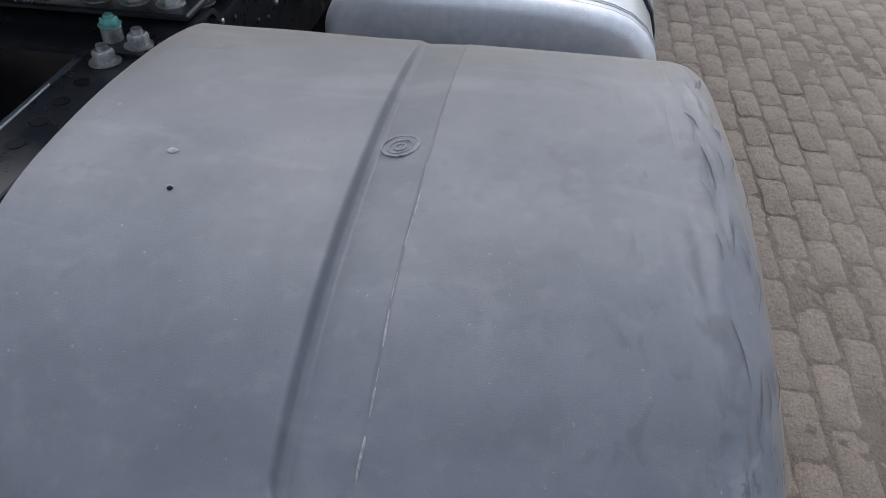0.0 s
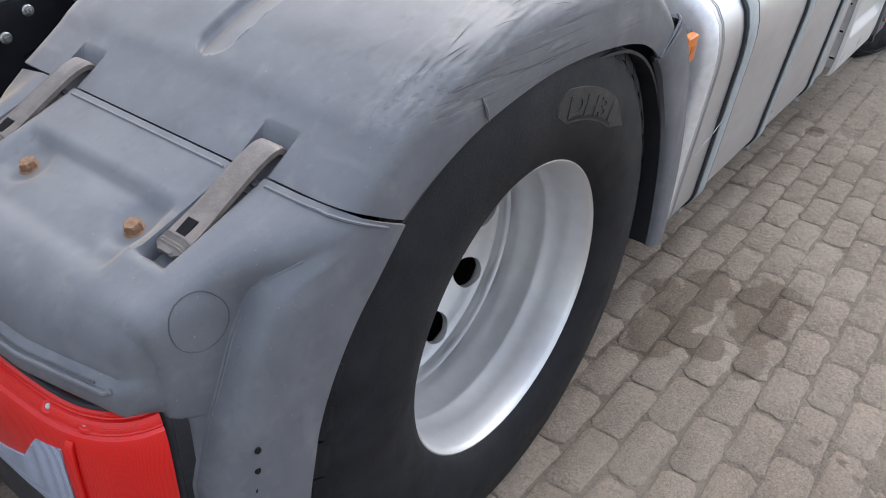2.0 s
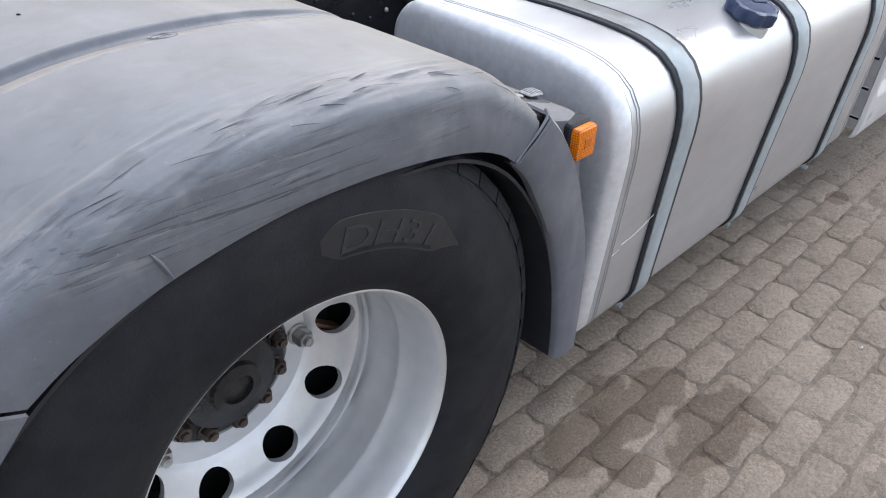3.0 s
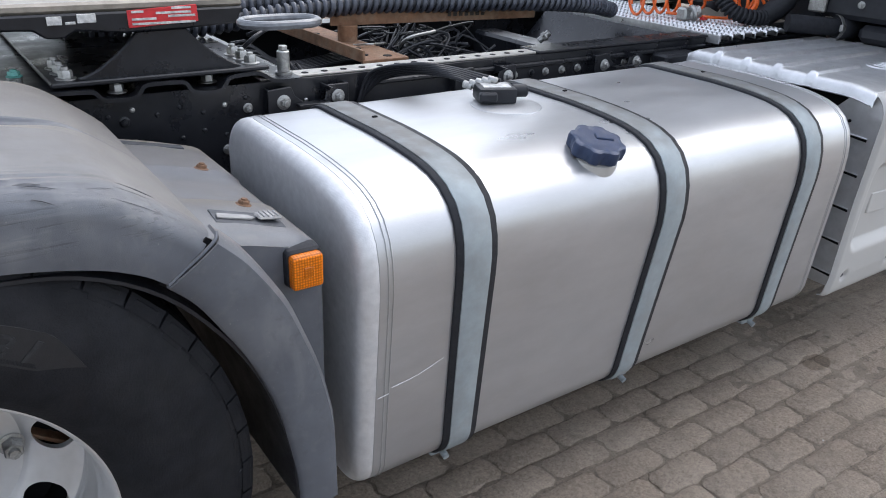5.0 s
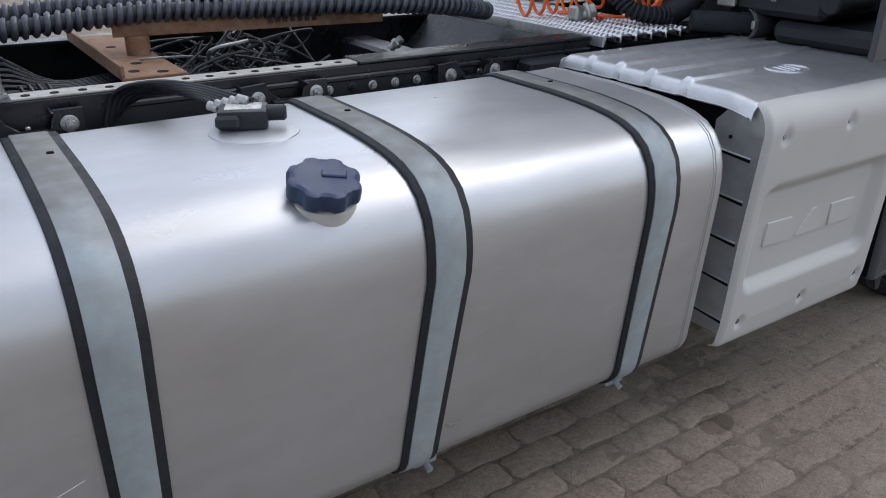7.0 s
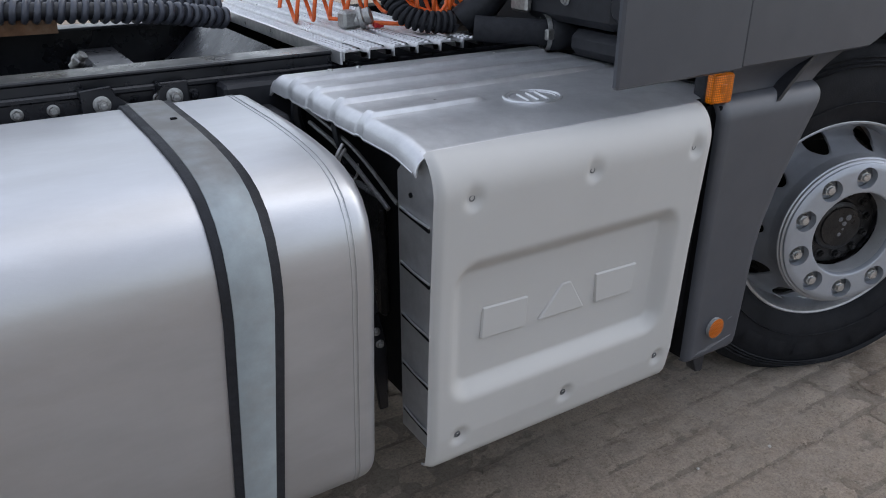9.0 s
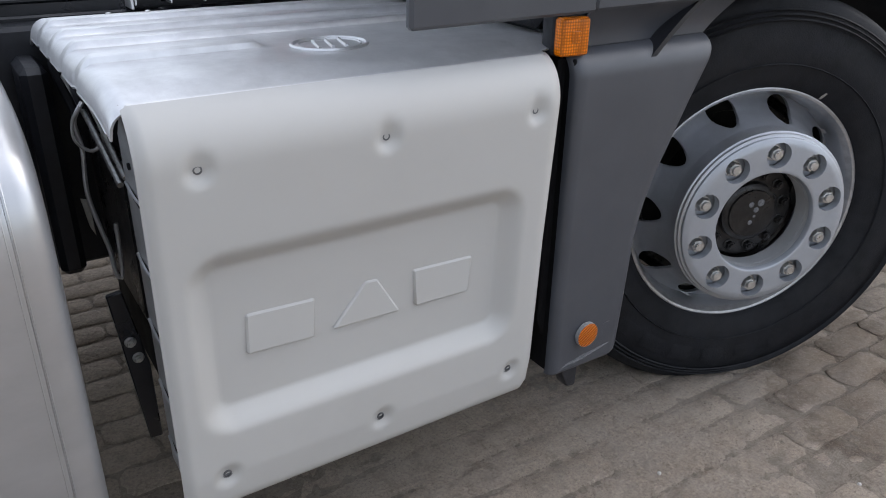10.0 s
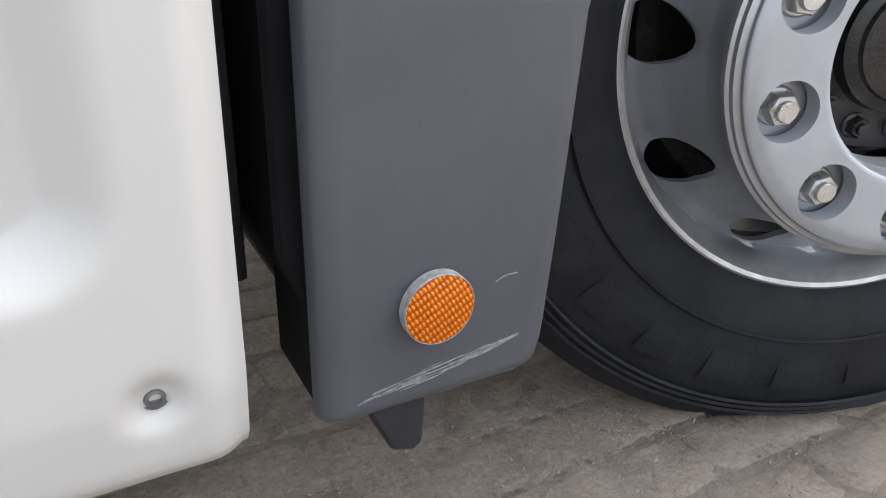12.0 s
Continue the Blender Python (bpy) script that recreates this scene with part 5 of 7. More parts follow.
def arc_bar(m, r0, r1, a0, a1, h, lift, n=6):
    v, f = [], []
    for i in range(n + 1):
        a = a0 + (a1 - a0) * i / n
        for r, z in ((r0, h), (r0 + 0.003, h + lift), (r1 - 0.003, h + lift), (r1, h)):
            v.append((r * math.cos(a), r * math.sin(a), z))
    for i in range(n):
        for k in range(3):
            f.append((i * 4 + k, i * 4 + k + 1, i * 4 + k + 5, i * 4 + k + 4))
    return moved((v, f), m)


# the maker's name on the tyre wall is left as plain raised bars
for k in range(7):
    part("raised_bar", arc_bar(FM, 0.374, 0.424, radians(180 - 62 + 13.5 * k), radians(180 - 62 + 13.5 * k + 8.5), 0.0285, 0.0011), M_TYRE, frim)
part("wheel_arch", sheet([[(3.65 + 0.62 * math.cos(a), y, 0.50 + 0.60 * math.sin(a)) for y in (0.10, 0.35, 0.75)] for a in np.linspace(radians(5), radians(190), 40)], 0.01), M_BLACK, truck,
     "black front wheel-arch lining")

# -- fuel tank --
TX0, TX1 = 0.549, 2.172


SHOULDER = [(0.42, 0.9390), (0.30, 0.9335), (0.20, 0.9205), (0.135, 0.893), (0.098, 0.847), (0.084, 0.790), (0.0825, 0.73)]


def tank_ring(inset=0.0, grow=0.0, n=12):
    """(y, z) round the tank, from the inner top corner over the front to the inner bottom corner and back."""
    corners = [(0.745, 0.937, 0.10), (0.073, 0.948, 0.150), (0.112, 0.266, 0.080), (0.75, 0.266, 0.10)]
    out = []
    for k, (y, z, r) in enumerate(corners):
        prev, nxt = corners[k - 1], corners[(k + 1) % 4]
        a, b = Vector((prev[0] - y, prev[1] - z)).normalized(), Vector((nxt[0] - y, nxt[1] - z)).normalized()
        half = a.angle(b) / 2
        c = Vector((y, z)) + (a + b).normalized() * (r / math.sin(half))
        reach = r / math.tan(half)
        p, q = Vector((y, z)) + a * reach, Vector((y, z)) + b * reach
        a0 = math.atan2(p.y - c.y, p.x - c.x)
        a1 = math.atan2(q.y - c.y, q.x - c.x)
        while a1 - a0 > math.pi:
            a1 -= 2 * math.pi
        while a1 - a0 < -math.pi:
            a1 += 2 * math.pi
        if k == 1:                              # the front shoulder falls away slowly before it turns down
            line = smooth_line(SHOULDER, n + 1)
            slope = np.gradient(line, axis=0)
            slope /= np.linalg.norm(slope, axis=1)[:, None]
            out += [(p[0] + (grow - inset) * t[1], p[1] - (grow - inset) * t[0]) for p, t in zip(line, slope)]
            continue
        for i in range(n + 1):
            t = a0 + (a1 - a0) * i / n
            out.append((c.x + (r - inset + grow) * math.cos(t), c.y + (r - inset + grow) * math.sin(t)))
    return [(float(y), float(z)) for y, z in out]


def skew(x):
    """The tank hangs a little askew."""
    return 0.012 * (x - TX0) / (TX1 - TX0)


def tank_loft(stations):
    v, f = [], []
    for x, inset in stations:
        v += [(x, y + skew(x), z) for y, z in tank_ring(inset)]
    n = len(tank_ring())
    for i in range(len(stations) - 1):
        for j in range(n):
            q = (j + 1) % n
            f.append((i * n + j, i * n + q, (i + 1) * n + q, (i + 1) * n + j))
    f.append(tuple(range(n)))
    f.append(tuple((len(stations) - 1) * n + j for j in range(n)))
    return v, f


R = 0.030
tank = part("fuel_tank", tank_loft([(TX0 + 0.034, 0.0)] + [(x, 0.0) for x in np.linspace(0.65, 2.07, 6)] + [(TX1 - 0.046, 0)]), M_TANK, truck,
            "large brushed aluminium fuel tank held by three steel straps", 30)
for end, sign in ((TX0, 1), (TX1, -1)):
    st = [(end + sign * (0.0335 if sign > 0 else 0.0455), 0.0005), (end + sign * R, 0.0005)] + [(end + sign * R * (1 - math.sin(a)), 0.0005 + R * (1 - math.cos(a))) for a in np.linspace(0.2, math.pi / 2, 7)] + \
        [(end + sign * 0.001, R + 0.02), (end + sign * 0.006, R + 0.05)]
    part("end_cap", tank_loft(st), M_TANK if sign < 0 else M_TANKEND, tank, "" if sign < 0 else "dull speckled tank end", 40)
    for off in ((0.052, 0.062) if sign > 0 else (0.043, 0.052)):
        line = [(end + sign * off, y + skew(end), z) for y, z in tank_ring(0, 0.0005)]
        part("weld_seam", tube(line + [line[0]], 0.0012, 6, 0), M_TANK, tank)


def band(x0, x1, lift, thick, start, stop, lean=0.0):
    """A strip round the tank from the inner top over the front to below."""
    ring = tank_ring(0, lift)[start:stop]
    ring = [(y + skew(x0), z) for y, z in ring]
    p = np.array(ring)
    rows, base0, base1 = [], x0, x1
    for i, (y, z) in enumerate(ring):
        t = p[min(i + 1, len(p) - 1)] - p[max(i - 1, 0)]
        t /= np.linalg.norm(t)
        nrm = np.array((-t[1], t[0]))
        if nrm @ (np.array((y, z)) - np.array((0.4, 0.6))) < 0:
            nrm = -nrm
        e = 0.0012
        o = nrm * thick
        w = lean * float(ramp01(z, 0.75, 0.30))
        x0, x1 = base0 + w, base1 + w + 0.010 * float(ramp01(z, 0.50, 0.80))
        rows.append([(x0, y, z), (x0, y + o[0] * 0.8, z + o[1] * 0.8), (x0 + e, y + o[0], z + o[1]), (x1 - e, y + o[0], z + o[1]), (x1, y + o[0] * 0.8, z + o[1] * 0.8), (x1, y, z)])
    v = [q for row in rows for q in row]
    f = []
    for i in range(len(rows) - 1):
        for k in range(6):
            q = (k + 1) % 6
            f.append((i * 6 + k, i * 6 + q, i * 6 + 6 + q, i * 6 + 6 + k))
    f += [tuple(range(6)), tuple((len(rows) - 1) * 6 + k for k in range(6))]
    return v, f


STRAPS = (0.795, 1.376, 1.945)
for sx, lean in zip(STRAPS, (0.006, -0.045, -0.014)):
    part("strap_rubber", band(sx - 0.044, sx + 0.044, 0.0, 0.0065, 7, 45, lean), M_RUBBER, tank, "black rubber strap lining", 50)
    part("tank_strap", band(sx - 0.029, sx + 0.027, 0.006, 0.0035, 7, 42, lean), M_STRAP, tank, "blue-grey steel tank strap", 50)
    part("strap_slot", box(sx + 0.012, sx + 0.024, 0.496, 0.504, 0.942, 0.9515, 0.001), M_GAPSHADE, tank)
    part("bottom_clamp", merge(box(sx - 0.03, sx + 0.03, 0.16, 0.24, 0.245, 0.272, 0.004), cylinder(0.008, 0, 0.03, 12, axes((sx, 0.17, 0.255), (0, -1, -0.3)))), M_STRAP, tank)
# filler cap on the shoulder
CM = axes((1.172, 0.170, 0.884), (0.0, -0.28, 0.95), (1, 0, 0))
n = 72
v, f = [], []
levels = [(0.064, 0.026), (0.069, 0.030), (0.070, 0.050), (0.067, 0.058), (0.060, 0.061), (0.052, 0.0595), (0.030, 0.060), (1e-4, 0.060)]
for i in range(n):
    a = 2 * math.pi * i / n
    wob = 1 + 0.055 * max(-1, min(1, 2.2 * math.cos(8 * a)))
    for r, h in levels:
        k = wob if r > 0.058 else 1
        v.append((r * 0.88 * k * math.cos(a), r * 0.88 * k * math.sin(a), h))
L = len(levels)
for i in range(n):
    j = (i + 1) % n
    for k in range(L - 1):
        f.append((i * L + k, j * L + k, j * L + k + 1, i * L + k + 1))
part("filler_cap", moved((v, f), CM), M_CAP, tank, "navy plastic filler cap with grip lobes", 40)
part("cap_grip", box(-0.012, 0.030, -0.010, 0.010, 0.058, 0.064, 0.002, CM @ pose(0.01, 0.005, 0, 0, 0, -25)), M_CAP, tank)
part("filler_neck", lathe([(0.0585, -0.04), (0.0585, 0.014), (0.057, 0.022), (0.050, 0.024)], 48, CM), M_PANEL, tank, "pale filler neck")
part("neck_weld", lathe([(0.0635, -0.034), (0.0620, -0.018), (0.0585, -0.010)], 48, CM), M_WELD, tank)
# sender unit
SM = pose(1.180, 0.520, 0.9392, 0, 0, -24) @ Matrix.Scale(1.15, 4)
part("sender_flange", merge(lathe([(1e-4, 0.0016), (0.084, 0.0016), (0.088, 0.0006), (0.091, -0.005)], 48, pose(1.178, 0.480, 0.9398))), M_TANK, tank)
part("sender_unit", merge(box(-0.048, 0.036, -0.036, 0.036, 0.003, 0.036, 0.006, SM, 2), cylinder(0.014, 0.03, 0.068, 20, SM @ pose(0, 0.0, 0.024, 0, 90, 0), 0.004),
                                   box(-0.05, -0.01, -0.05, -0.03, 0.01, 0.030, 0.004, SM)), M_BLACK, tank, "black fuel sender with hoses")
part("sender_sticker", box(-0.036, 0.026, -0.022, 0.026, 0.0355, 0.0372, 0.0005, SM), M_WHITELABEL, tank)
for k in range(6):
    part("fuel_hose", tube([(1.15 + 0.01 * k, 0.575 - 0.008 * k, 0.968 + 0.004 * k), (1.12, 0.61 + 0.008 * k, 0.985 + 0.004 * k), (1.085 - 0.008 * k, 0.70, 0.985 + 0.005 * k), (1.05 - 0.01 * k, 0.79 + 0.01 * k, 0.965), (1.03 - 0.012 * k, 0.866, 0.935 - 0.012 * k)],
                           0.0055, 8, 8), M_BLACK, tank)
part("hose_union", merge(*[cylinder(0.010, -0.012, 0.014, 12, axes((1.135 + 0.012 * k, 0.583 - 0.010 * k, 0.972 + 0.004 * k), (-0.6, 0.75, 0.2)), 0.002) for k in range(5)]), M_ZINC, tank)
# a scratch across the face by the first strap
part("scratch", merge(tube([(0.605, 0.0755, 0.545), (0.66, 0.0750, 0.553), (0.725, 0.0748, 0.573)], 0.0006, 5, 4), tube([(0.575, 0.0775, 0.528), (0.60, 0.076, 0.533)], 0.0007, 5, 3)), M_TANKEND, tank)

# -- chassis frame --
def channel(x0, x1, y_out, sign, z0, z1, flange=0.085, t=0.009):
    """C-section rail; sign +1 opens towards larger y."""
    s = sign
    poly = [(y_out, z0), (y_out, z1), (y_out + s * flange, z1), (y_out + s * flange, z1 - t), (y_out + s * t, z1 - t), (y_out + s * t, z0 + t), (y_out + s * flange, z0 + t), (y_out + s * flange, z0)]
    return prism(poly, x0, x1, YZ, 0.0015)


RY = 0.872
frame_rail = part("chassis_frame", merge(channel(-1.75, 3.3, RY, 1, 0.69, 0.962), channel(-1.75, 3.3, 2 * MID_Y - RY, -1, 0.69, 0.962)), M_FRAME, truck, "glossy black chassis rails", 30)
part("rear_flange", box(-1.75, 0.20, RY - 0.002, RY + 0.122, 0.9625, 0.972, 0.003), M_FLANGE, frame_rail, "black upper flange, sky sheen put into its pale colour")
for k in range(3):
    part("flange_hole", cylinder(0.010, 0.9715, 0.9735, 20, pose(-0.70 - 0.32 * k, RY + 0.05, 0)), M_GAPSHADE, frame_rail)
part("perforated_strip", box(0.70, 1.62, RY + 0.004, RY + 0.062, 0.9625, 0.9695, 0.002), M_STRIP, frame_rail, "dusty steel strip with a row of holes")
for k in range(14):
    part("strip_hole", cylinder(0.0095, 0.969, 0.9708, 18, pose(0.83 + 0.057 * k, RY + 0.022, 0)), M_GAPSHADE, frame_rail)
part("perforated_angle", box(-0.235, 0.25, RY + 0.018, RY + 0.100, 0.9725, 0.979, 0.002), M_FRAME, frame_rail)
for k in range(6):
    part("strip_hole", cylinder(0.0115, 0.9785, 0.9802, 18, pose(0.093 - 0.054 * k, RY + 0.062, 0)), M_GAPSHADE, frame_rail)
part("angle_edge", tube([(-0.21, RY + 0.099, 0.9795), (0.025, RY + 0.102, 0.9795)], 0.0016, 6, 1), M_ZINC, frame_rail)
part("upper_lip", box(1.62, 3.3, RY - 0.006, RY + 0.09, 0.9625, 0.972, 0.003), M_FRAME, frame_rail)
part("lower_ledge", box(1.0, 3.3, RY - 0.012, RY, 0.925, 0.940, 0.004), M_FRAME, frame_rail)
for k in range(26):                                # small fasteners along the web
    x, z = 0.16 + 0.055 * (k % 13), (0.845, 0.915)[k // 13] + 0.006 * ((k * 7) % 5 - 2)
    part("web_rivet", lathe([(0.0065, 0.0), (0.0060, 0.003), (0.0035, 0.0052), (1e-4, 0.0055)], 10, axes((x, RY, z), OUT)), M_NUT if k % 4 == 1 else M_FRAME, frame_rail)
rng = random.Random(3)
for x in [-1.2, -1.05, -0.86, -0.62, -0.46, -0.36, 0.28, 0.36, 0.47, 0.60, 0.66, 1.02, 1.09, 1.47, 1.53, 1.60, 1.66, 1.73, 1.80, 2.02, 2.10, 2.17, 2.24]:
    z = 0.905 if x > 1.4 else rng.choice([0.76, 0.80, 0.86, 0.90])
    part("frame_bolt", hexbolt(axes((x, RY, z), OUT), 0.017, 0.010, 0.013), M_FRAME if rng.random() < 0.55 else M_ZINC, frame_rail)
for x, z in ((-0.625, 0.907), (-0.579, 0.943), (-0.489, 0.950), (-0.55, 0.886)):
    part("frame_bolt", hexbolt(axes((x, RY, z), OUT), 0.013, 0.008, 0.010), M_ZINC, frame_rail)
for sx in [x + 0.012 for x in STRAPS]:
    br = merge(prism([(sx - 0.105, 0.865), (sx - 0.105, 0.945), (sx - 0.040, 0.950), (sx - 0.030, 0.925), (sx - 0.005, 0.906), (sx + 0.055, 0.906), (sx + 0.062, 0.945), (sx + 0.125, 0.945), (sx + 0.125, 0.872), (sx + 0.02, 0.845)],
                     RY - 0.030, RY - 0.022, XZ, 0.002),
               box(sx - 0.105, sx - 0.097, RY - 0.028, RY, 0.87, 0.945, 0.001), box(sx + 0.117, sx + 0.125, RY - 0.028, RY, 0.875, 0.945, 0.001), box(sx - 0.03, sx + 0.06, RY - 0.055, RY - 0.024, 0.898, 0.906, 0.001),
               prism([(0, 0), (0.065, 0), (0.065, -0.03), (0.012, -0.006)], sx + 0.056, sx + 0.061, Matrix.Translation((0, RY - 0.065, 0.945)) @ YZ))
    part("strap_bracket", br, M_FRAME, frame_rail, "black tank strap bracket", 30)
    for bx in (sx - 0.063, sx + 0.092):
        part("bracket_bolt", hexbolt(axes((bx, RY - 0.031, 0.912), OUT), 0.021, 0.014, 0.019), M_ZINC, frame_rail, "pale zinc bolt")
part("tall_stud", merge(cylinder(0.022, 0.970, 0.976, 24, pose(0.776, 0.906, 0)), cylinder(0.0165, 0.975, 1.030, 24, pose(0.776, 0.906, 0), 0.003), cylinder(0.012, 1.03, 1.042, 6, pose(0.776, 0.906, 0), 0.002)), M_ZINC, frame_rail, "tall pale steel stud")
part("green_stud", merge(cylinder(0.020, 0.9725, 0.977, 24, pose(0.159, 0.945, 0)), cylinder(0.0155, 0.976, 1.010, 24, pose(0.159, 0.945, 0), 0.003)), M_ZINC, frame_rail, "pale steel spacer")
part("green_bolt_head", hexbolt(axes((0.159, 0.945, 1.010), (0, 0, 1)), 0.023, 0.012, 0.017), M_GREENBOLT, frame_rail, "green painted bolt head")
for x in (-1.25, -0.15, 2.02):
    part("crossmember", merge(box(x - 0.06, x + 0.06, RY + 0.085, 2 * MID_Y - RY - 0.085, 0.70, 0.90, 0.012)), M_FRAME, frame_rail)
part("sloped_crossmember", sheet([[(2.05 + 0.30 * s, y, 0.80 + 0.17 * s - 0.05 * math.sin(s * 3.1)) for y in (RY + 0.1, MID_Y, 2 * MID_Y - RY - 0.1)] for s in np.linspace(0, 1, 14)], 0.01), M_FRAME, frame_rail, "dark sloped crossmember")
# near-black slab added to darken the space between the rails
part("axle_cover", box(-1.75, 2.3, RY + 0.005, 2 * MID_Y - RY + 0.25, 0.62, 0.686, 0.01), M_GAPSHADE, frame_rail)
part("cross_tube", merge(tube([(-0.10, 1.15, 0.79), (-0.150, 1.195, 0.850), (-0.185, 1.29, 0.868), (-0.235, 1.40, 0.865), (-0.29, 1.52, 0.85), (-0.32, 1.64, 0.81)], 0.036, 18, 8)), M_FRAME, frame_rail, "thick black curved pipe")
part("spring_tower", merge(lathe([(0.085, 0.62), (0.11, 0.70), (0.11, 0.80), (0.085, 0.88), (0.075, 0.93), (0.04, 0.95), (1e-4, 0.955)], 32, pose(-0.345, 1.40, -0.055)), hexbolt(axes((-0.345, 1.40, 0.900), (0, 0, 1)), 0.03, 0.02, 0.03), lathe([(0.098, 0.765), (0.118, 0.770), (0.118, 0.785), (0.095, 0.792)], 32, pose(-0.345, 1.40, 0))), M_FRAME, frame_rail, "black air spring tower")
part("spring_bolt", hexbolt(axes((-0.255, 1.17, 0.90), (0, 0, 1)), 0.022, 0.016, 0.018), M_ZINC, frame_rail)
for k in range(6):
    y = 1.0 + 0.025 * k
    part("air_line", tube([(-0.95, y, 0.84 + 0.012 * k), (-0.70, y + 0.02, 0.90), (-0.5, y - 0.01, 0.93), (-0.3, y + 0.03, 0.88), (-0.1, y, 0.80)], 0.007, 7, 6), M_BLACK, frame_rail)
part("grey_casting", merge(lathe([(0.050, -0.05), (0.052, 0.0), (0.047, 0.018), (0.034, 0.030), (0.030, 0.046), (0.018, 0.052), (1e-4, 0.052)], 28, axes((-0.805, 0.835, 0.752), (0.10, -0.75, 0.65))),
                           box(-0.90, -0.79, 0.82, 0.868, 0.655, 0.745, 0.016, None, 2), cylinder(0.012, 0.0, 0.055, 14, axes((-0.765, 0.830, 0.735), (0.75, -0.4, 0.3)), 0.003)), M_ZINC, frame_rail, "dirty alloy casting on the rail", 40)
for dz in (0.0, 0.022):
    part("web_cable", tube([(-0.90, 0.855, 0.905 + dz), (-0.79, 0.858, 0.848 + dz), (-0.735, 0.860, 0.800 + dz), (-0.690, 0.862, 0.752 + dz), (-0.62, 0.862, 0.728 + dz)], 0.0042, 7, 6), M_HOSE, frame_rail, "thin grey cable along the web")
part("cable_clip", box(-0.738, -0.716, 0.850, 0.872, 0.778, 0.812, 0.004), M_BLACK, frame_rail)

# -- fifth wheel coupling --
fifth = part("fifth_wheel", merge(box(0.02, 0.66, 0.862, 2 * MID_Y - 0.862, 1.150, 1.172, 0.006)), M_PLATE, truck, "greasy steel fifth wheel coupling plate")
skirt = [(0.02, 1.150), (0.03, 1.118), (0.14, 1.120), (0.20, 1.117), (0.222, 1.100), (0.258, 1.099), (0.284, 1.114), (0.38, 1.104), (0.52, 1.106), (0.64, 1.112), (0.66, 1.150)]
part("coupling_skirt", merge(prism(skirt, 0.856, 0.872, XZ, 0.004), prism(skirt, 2 * MID_Y - 0.872, 2 * MID_Y - 0.856, XZ, 0.004), box(0.04, 0.64, 0.874, 2 * MID_Y - 0.874, 1.115, 1.149, 0.01)), M_FRAME, fifth, "dark side skirt of the coupling")
ped = [(0.275, 1.012), (0.287, 1.012), (0.320, 1.026), (0.353, 1.050), (0.385, 1.076), (0.410, 1.104), (0.522, 1.106), (0.542, 1.082), (0.567, 1.058), (0.60, 1.034), (0.636, 1.015), (0.650, 1.010), (0.650, 1.004), (0.275, 1.004)]
part("pedestal", merge(prism(ped, 0.868, 0.884, XZ, 0.003), box(0.40, 0.55, 0.884, 0.99, 1.006, 1.075, 0.02)), M_FRAME, fifth, "black coupling pedestal")
part("pedestal", prism(ped, 2 * MID_Y - 0.884, 2 * MID_Y - 0.868, XZ, 0.003), M_FRAME, fifth)
part("mounting_plate", box(0.215, 0.715, 0.850, 2 * MID_Y - 0.850, 0.996, 1.007, 0.003), M_FRAME, fifth)
wave = smooth_line([(0.12, 0.985), (0.20, 0.990), (0.28, 0.988), (0.303, 0.984), (0.325, 0.965), (0.382, 0.965), (0.405, 0.988), (0.43, 0.992), (0.49, 0.991), (0.508, 0.985), (0.526, 0.964), (0.584, 0.962), (0.606, 0.988), (0.64, 0.994), (0.69, 0.993), (0.73, 0.972), (0.80, 0.970)], 80)
part("corrugated_plate", sheet([[(float(x), y, float(z)) for y in (0.846, 1.0, 1.31, 1.7)] for x, z in wave], 0.009), M_FRAME, fifth, "wavy black mounting plate", 50)
for x, ys3, z in ((0.254, (0.893, 0.953, 1.013), 1.007), (0.682, (0.893, 0.953, 1.013), 1.007), (0.357, (0.891,), 0.968), (0.573, (0.905,), 0.968), (0.15, (0.90,), 0.985), (0.10, (0.93,), 0.98)):
    for y in ys3:
        part("coupling_bolt", hexbolt(axes((x, y, z), (0, 0, 1)), 0.027, 0.020, 0.023), M_ZINC, fifth, "heavy zinc bolt")
part("warning_label", prism([(0.392, 1.114), (0.548, 1.122), (0.546, 1.160), (0.391, 1.152)], 0.8525, 0.8557, XZ, 0.001), M_REDLABEL, fifth, "scuffed red warning label")
part("label_print", merge(*[box(0.400 + dx * 0.88, 0.400 + (dx + w) * 0.88, 0.8510, 0.8522, 1.120 + dz + dx * 0.045, 1.125 + dz + dx * 0.045, 0.0003) for dx, w, dz in
                            ((0, 0.16, 0.0), (0.0, 0.06, 0.010), (0.09, 0.07, 0.010), (0.06, 0.09, 0.019), (0.0, 0.03, 0.026), (0.10, 0.05, 0.027))]), M_WHITELABEL, fifth, "pale unreadable print bars")
part("worn_sticker", merge(box(0.228, 0.258, 0.8525, 0.8557, 1.128, 1.146, 0.001), box(0.288, 0.326, 0.8525, 0.8557, 1.130, 1.149, 0.001), box(0.264, 0.284, 0.8525, 0.8557, 1.128, 1.134, 0.001)), M_WHITELABEL, fifth, "worn white sticker")
loop = [(0.575 + 0.075 + 0.085 * math.copysign(abs(math.cos(a)) ** 0.6, math.cos(a)), 0.625 + 0.048 * math.sin(a), 1.148) for a in np.linspace(0, 2 * math.pi, 40)]
part("release_handle", merge(tube(loop, 0.0095, 10, 0)), M_HANDLE, fifth, "bent steel release handle")
part("grease_pipe", tube([(0.70, 1.02, 1.01), (0.74, 1.0, 1.05), (0.80, 1.06, 1.06), (0.78, 1.15, 1.03)], 0.006, 7, 6), M_BLACK, fifth)

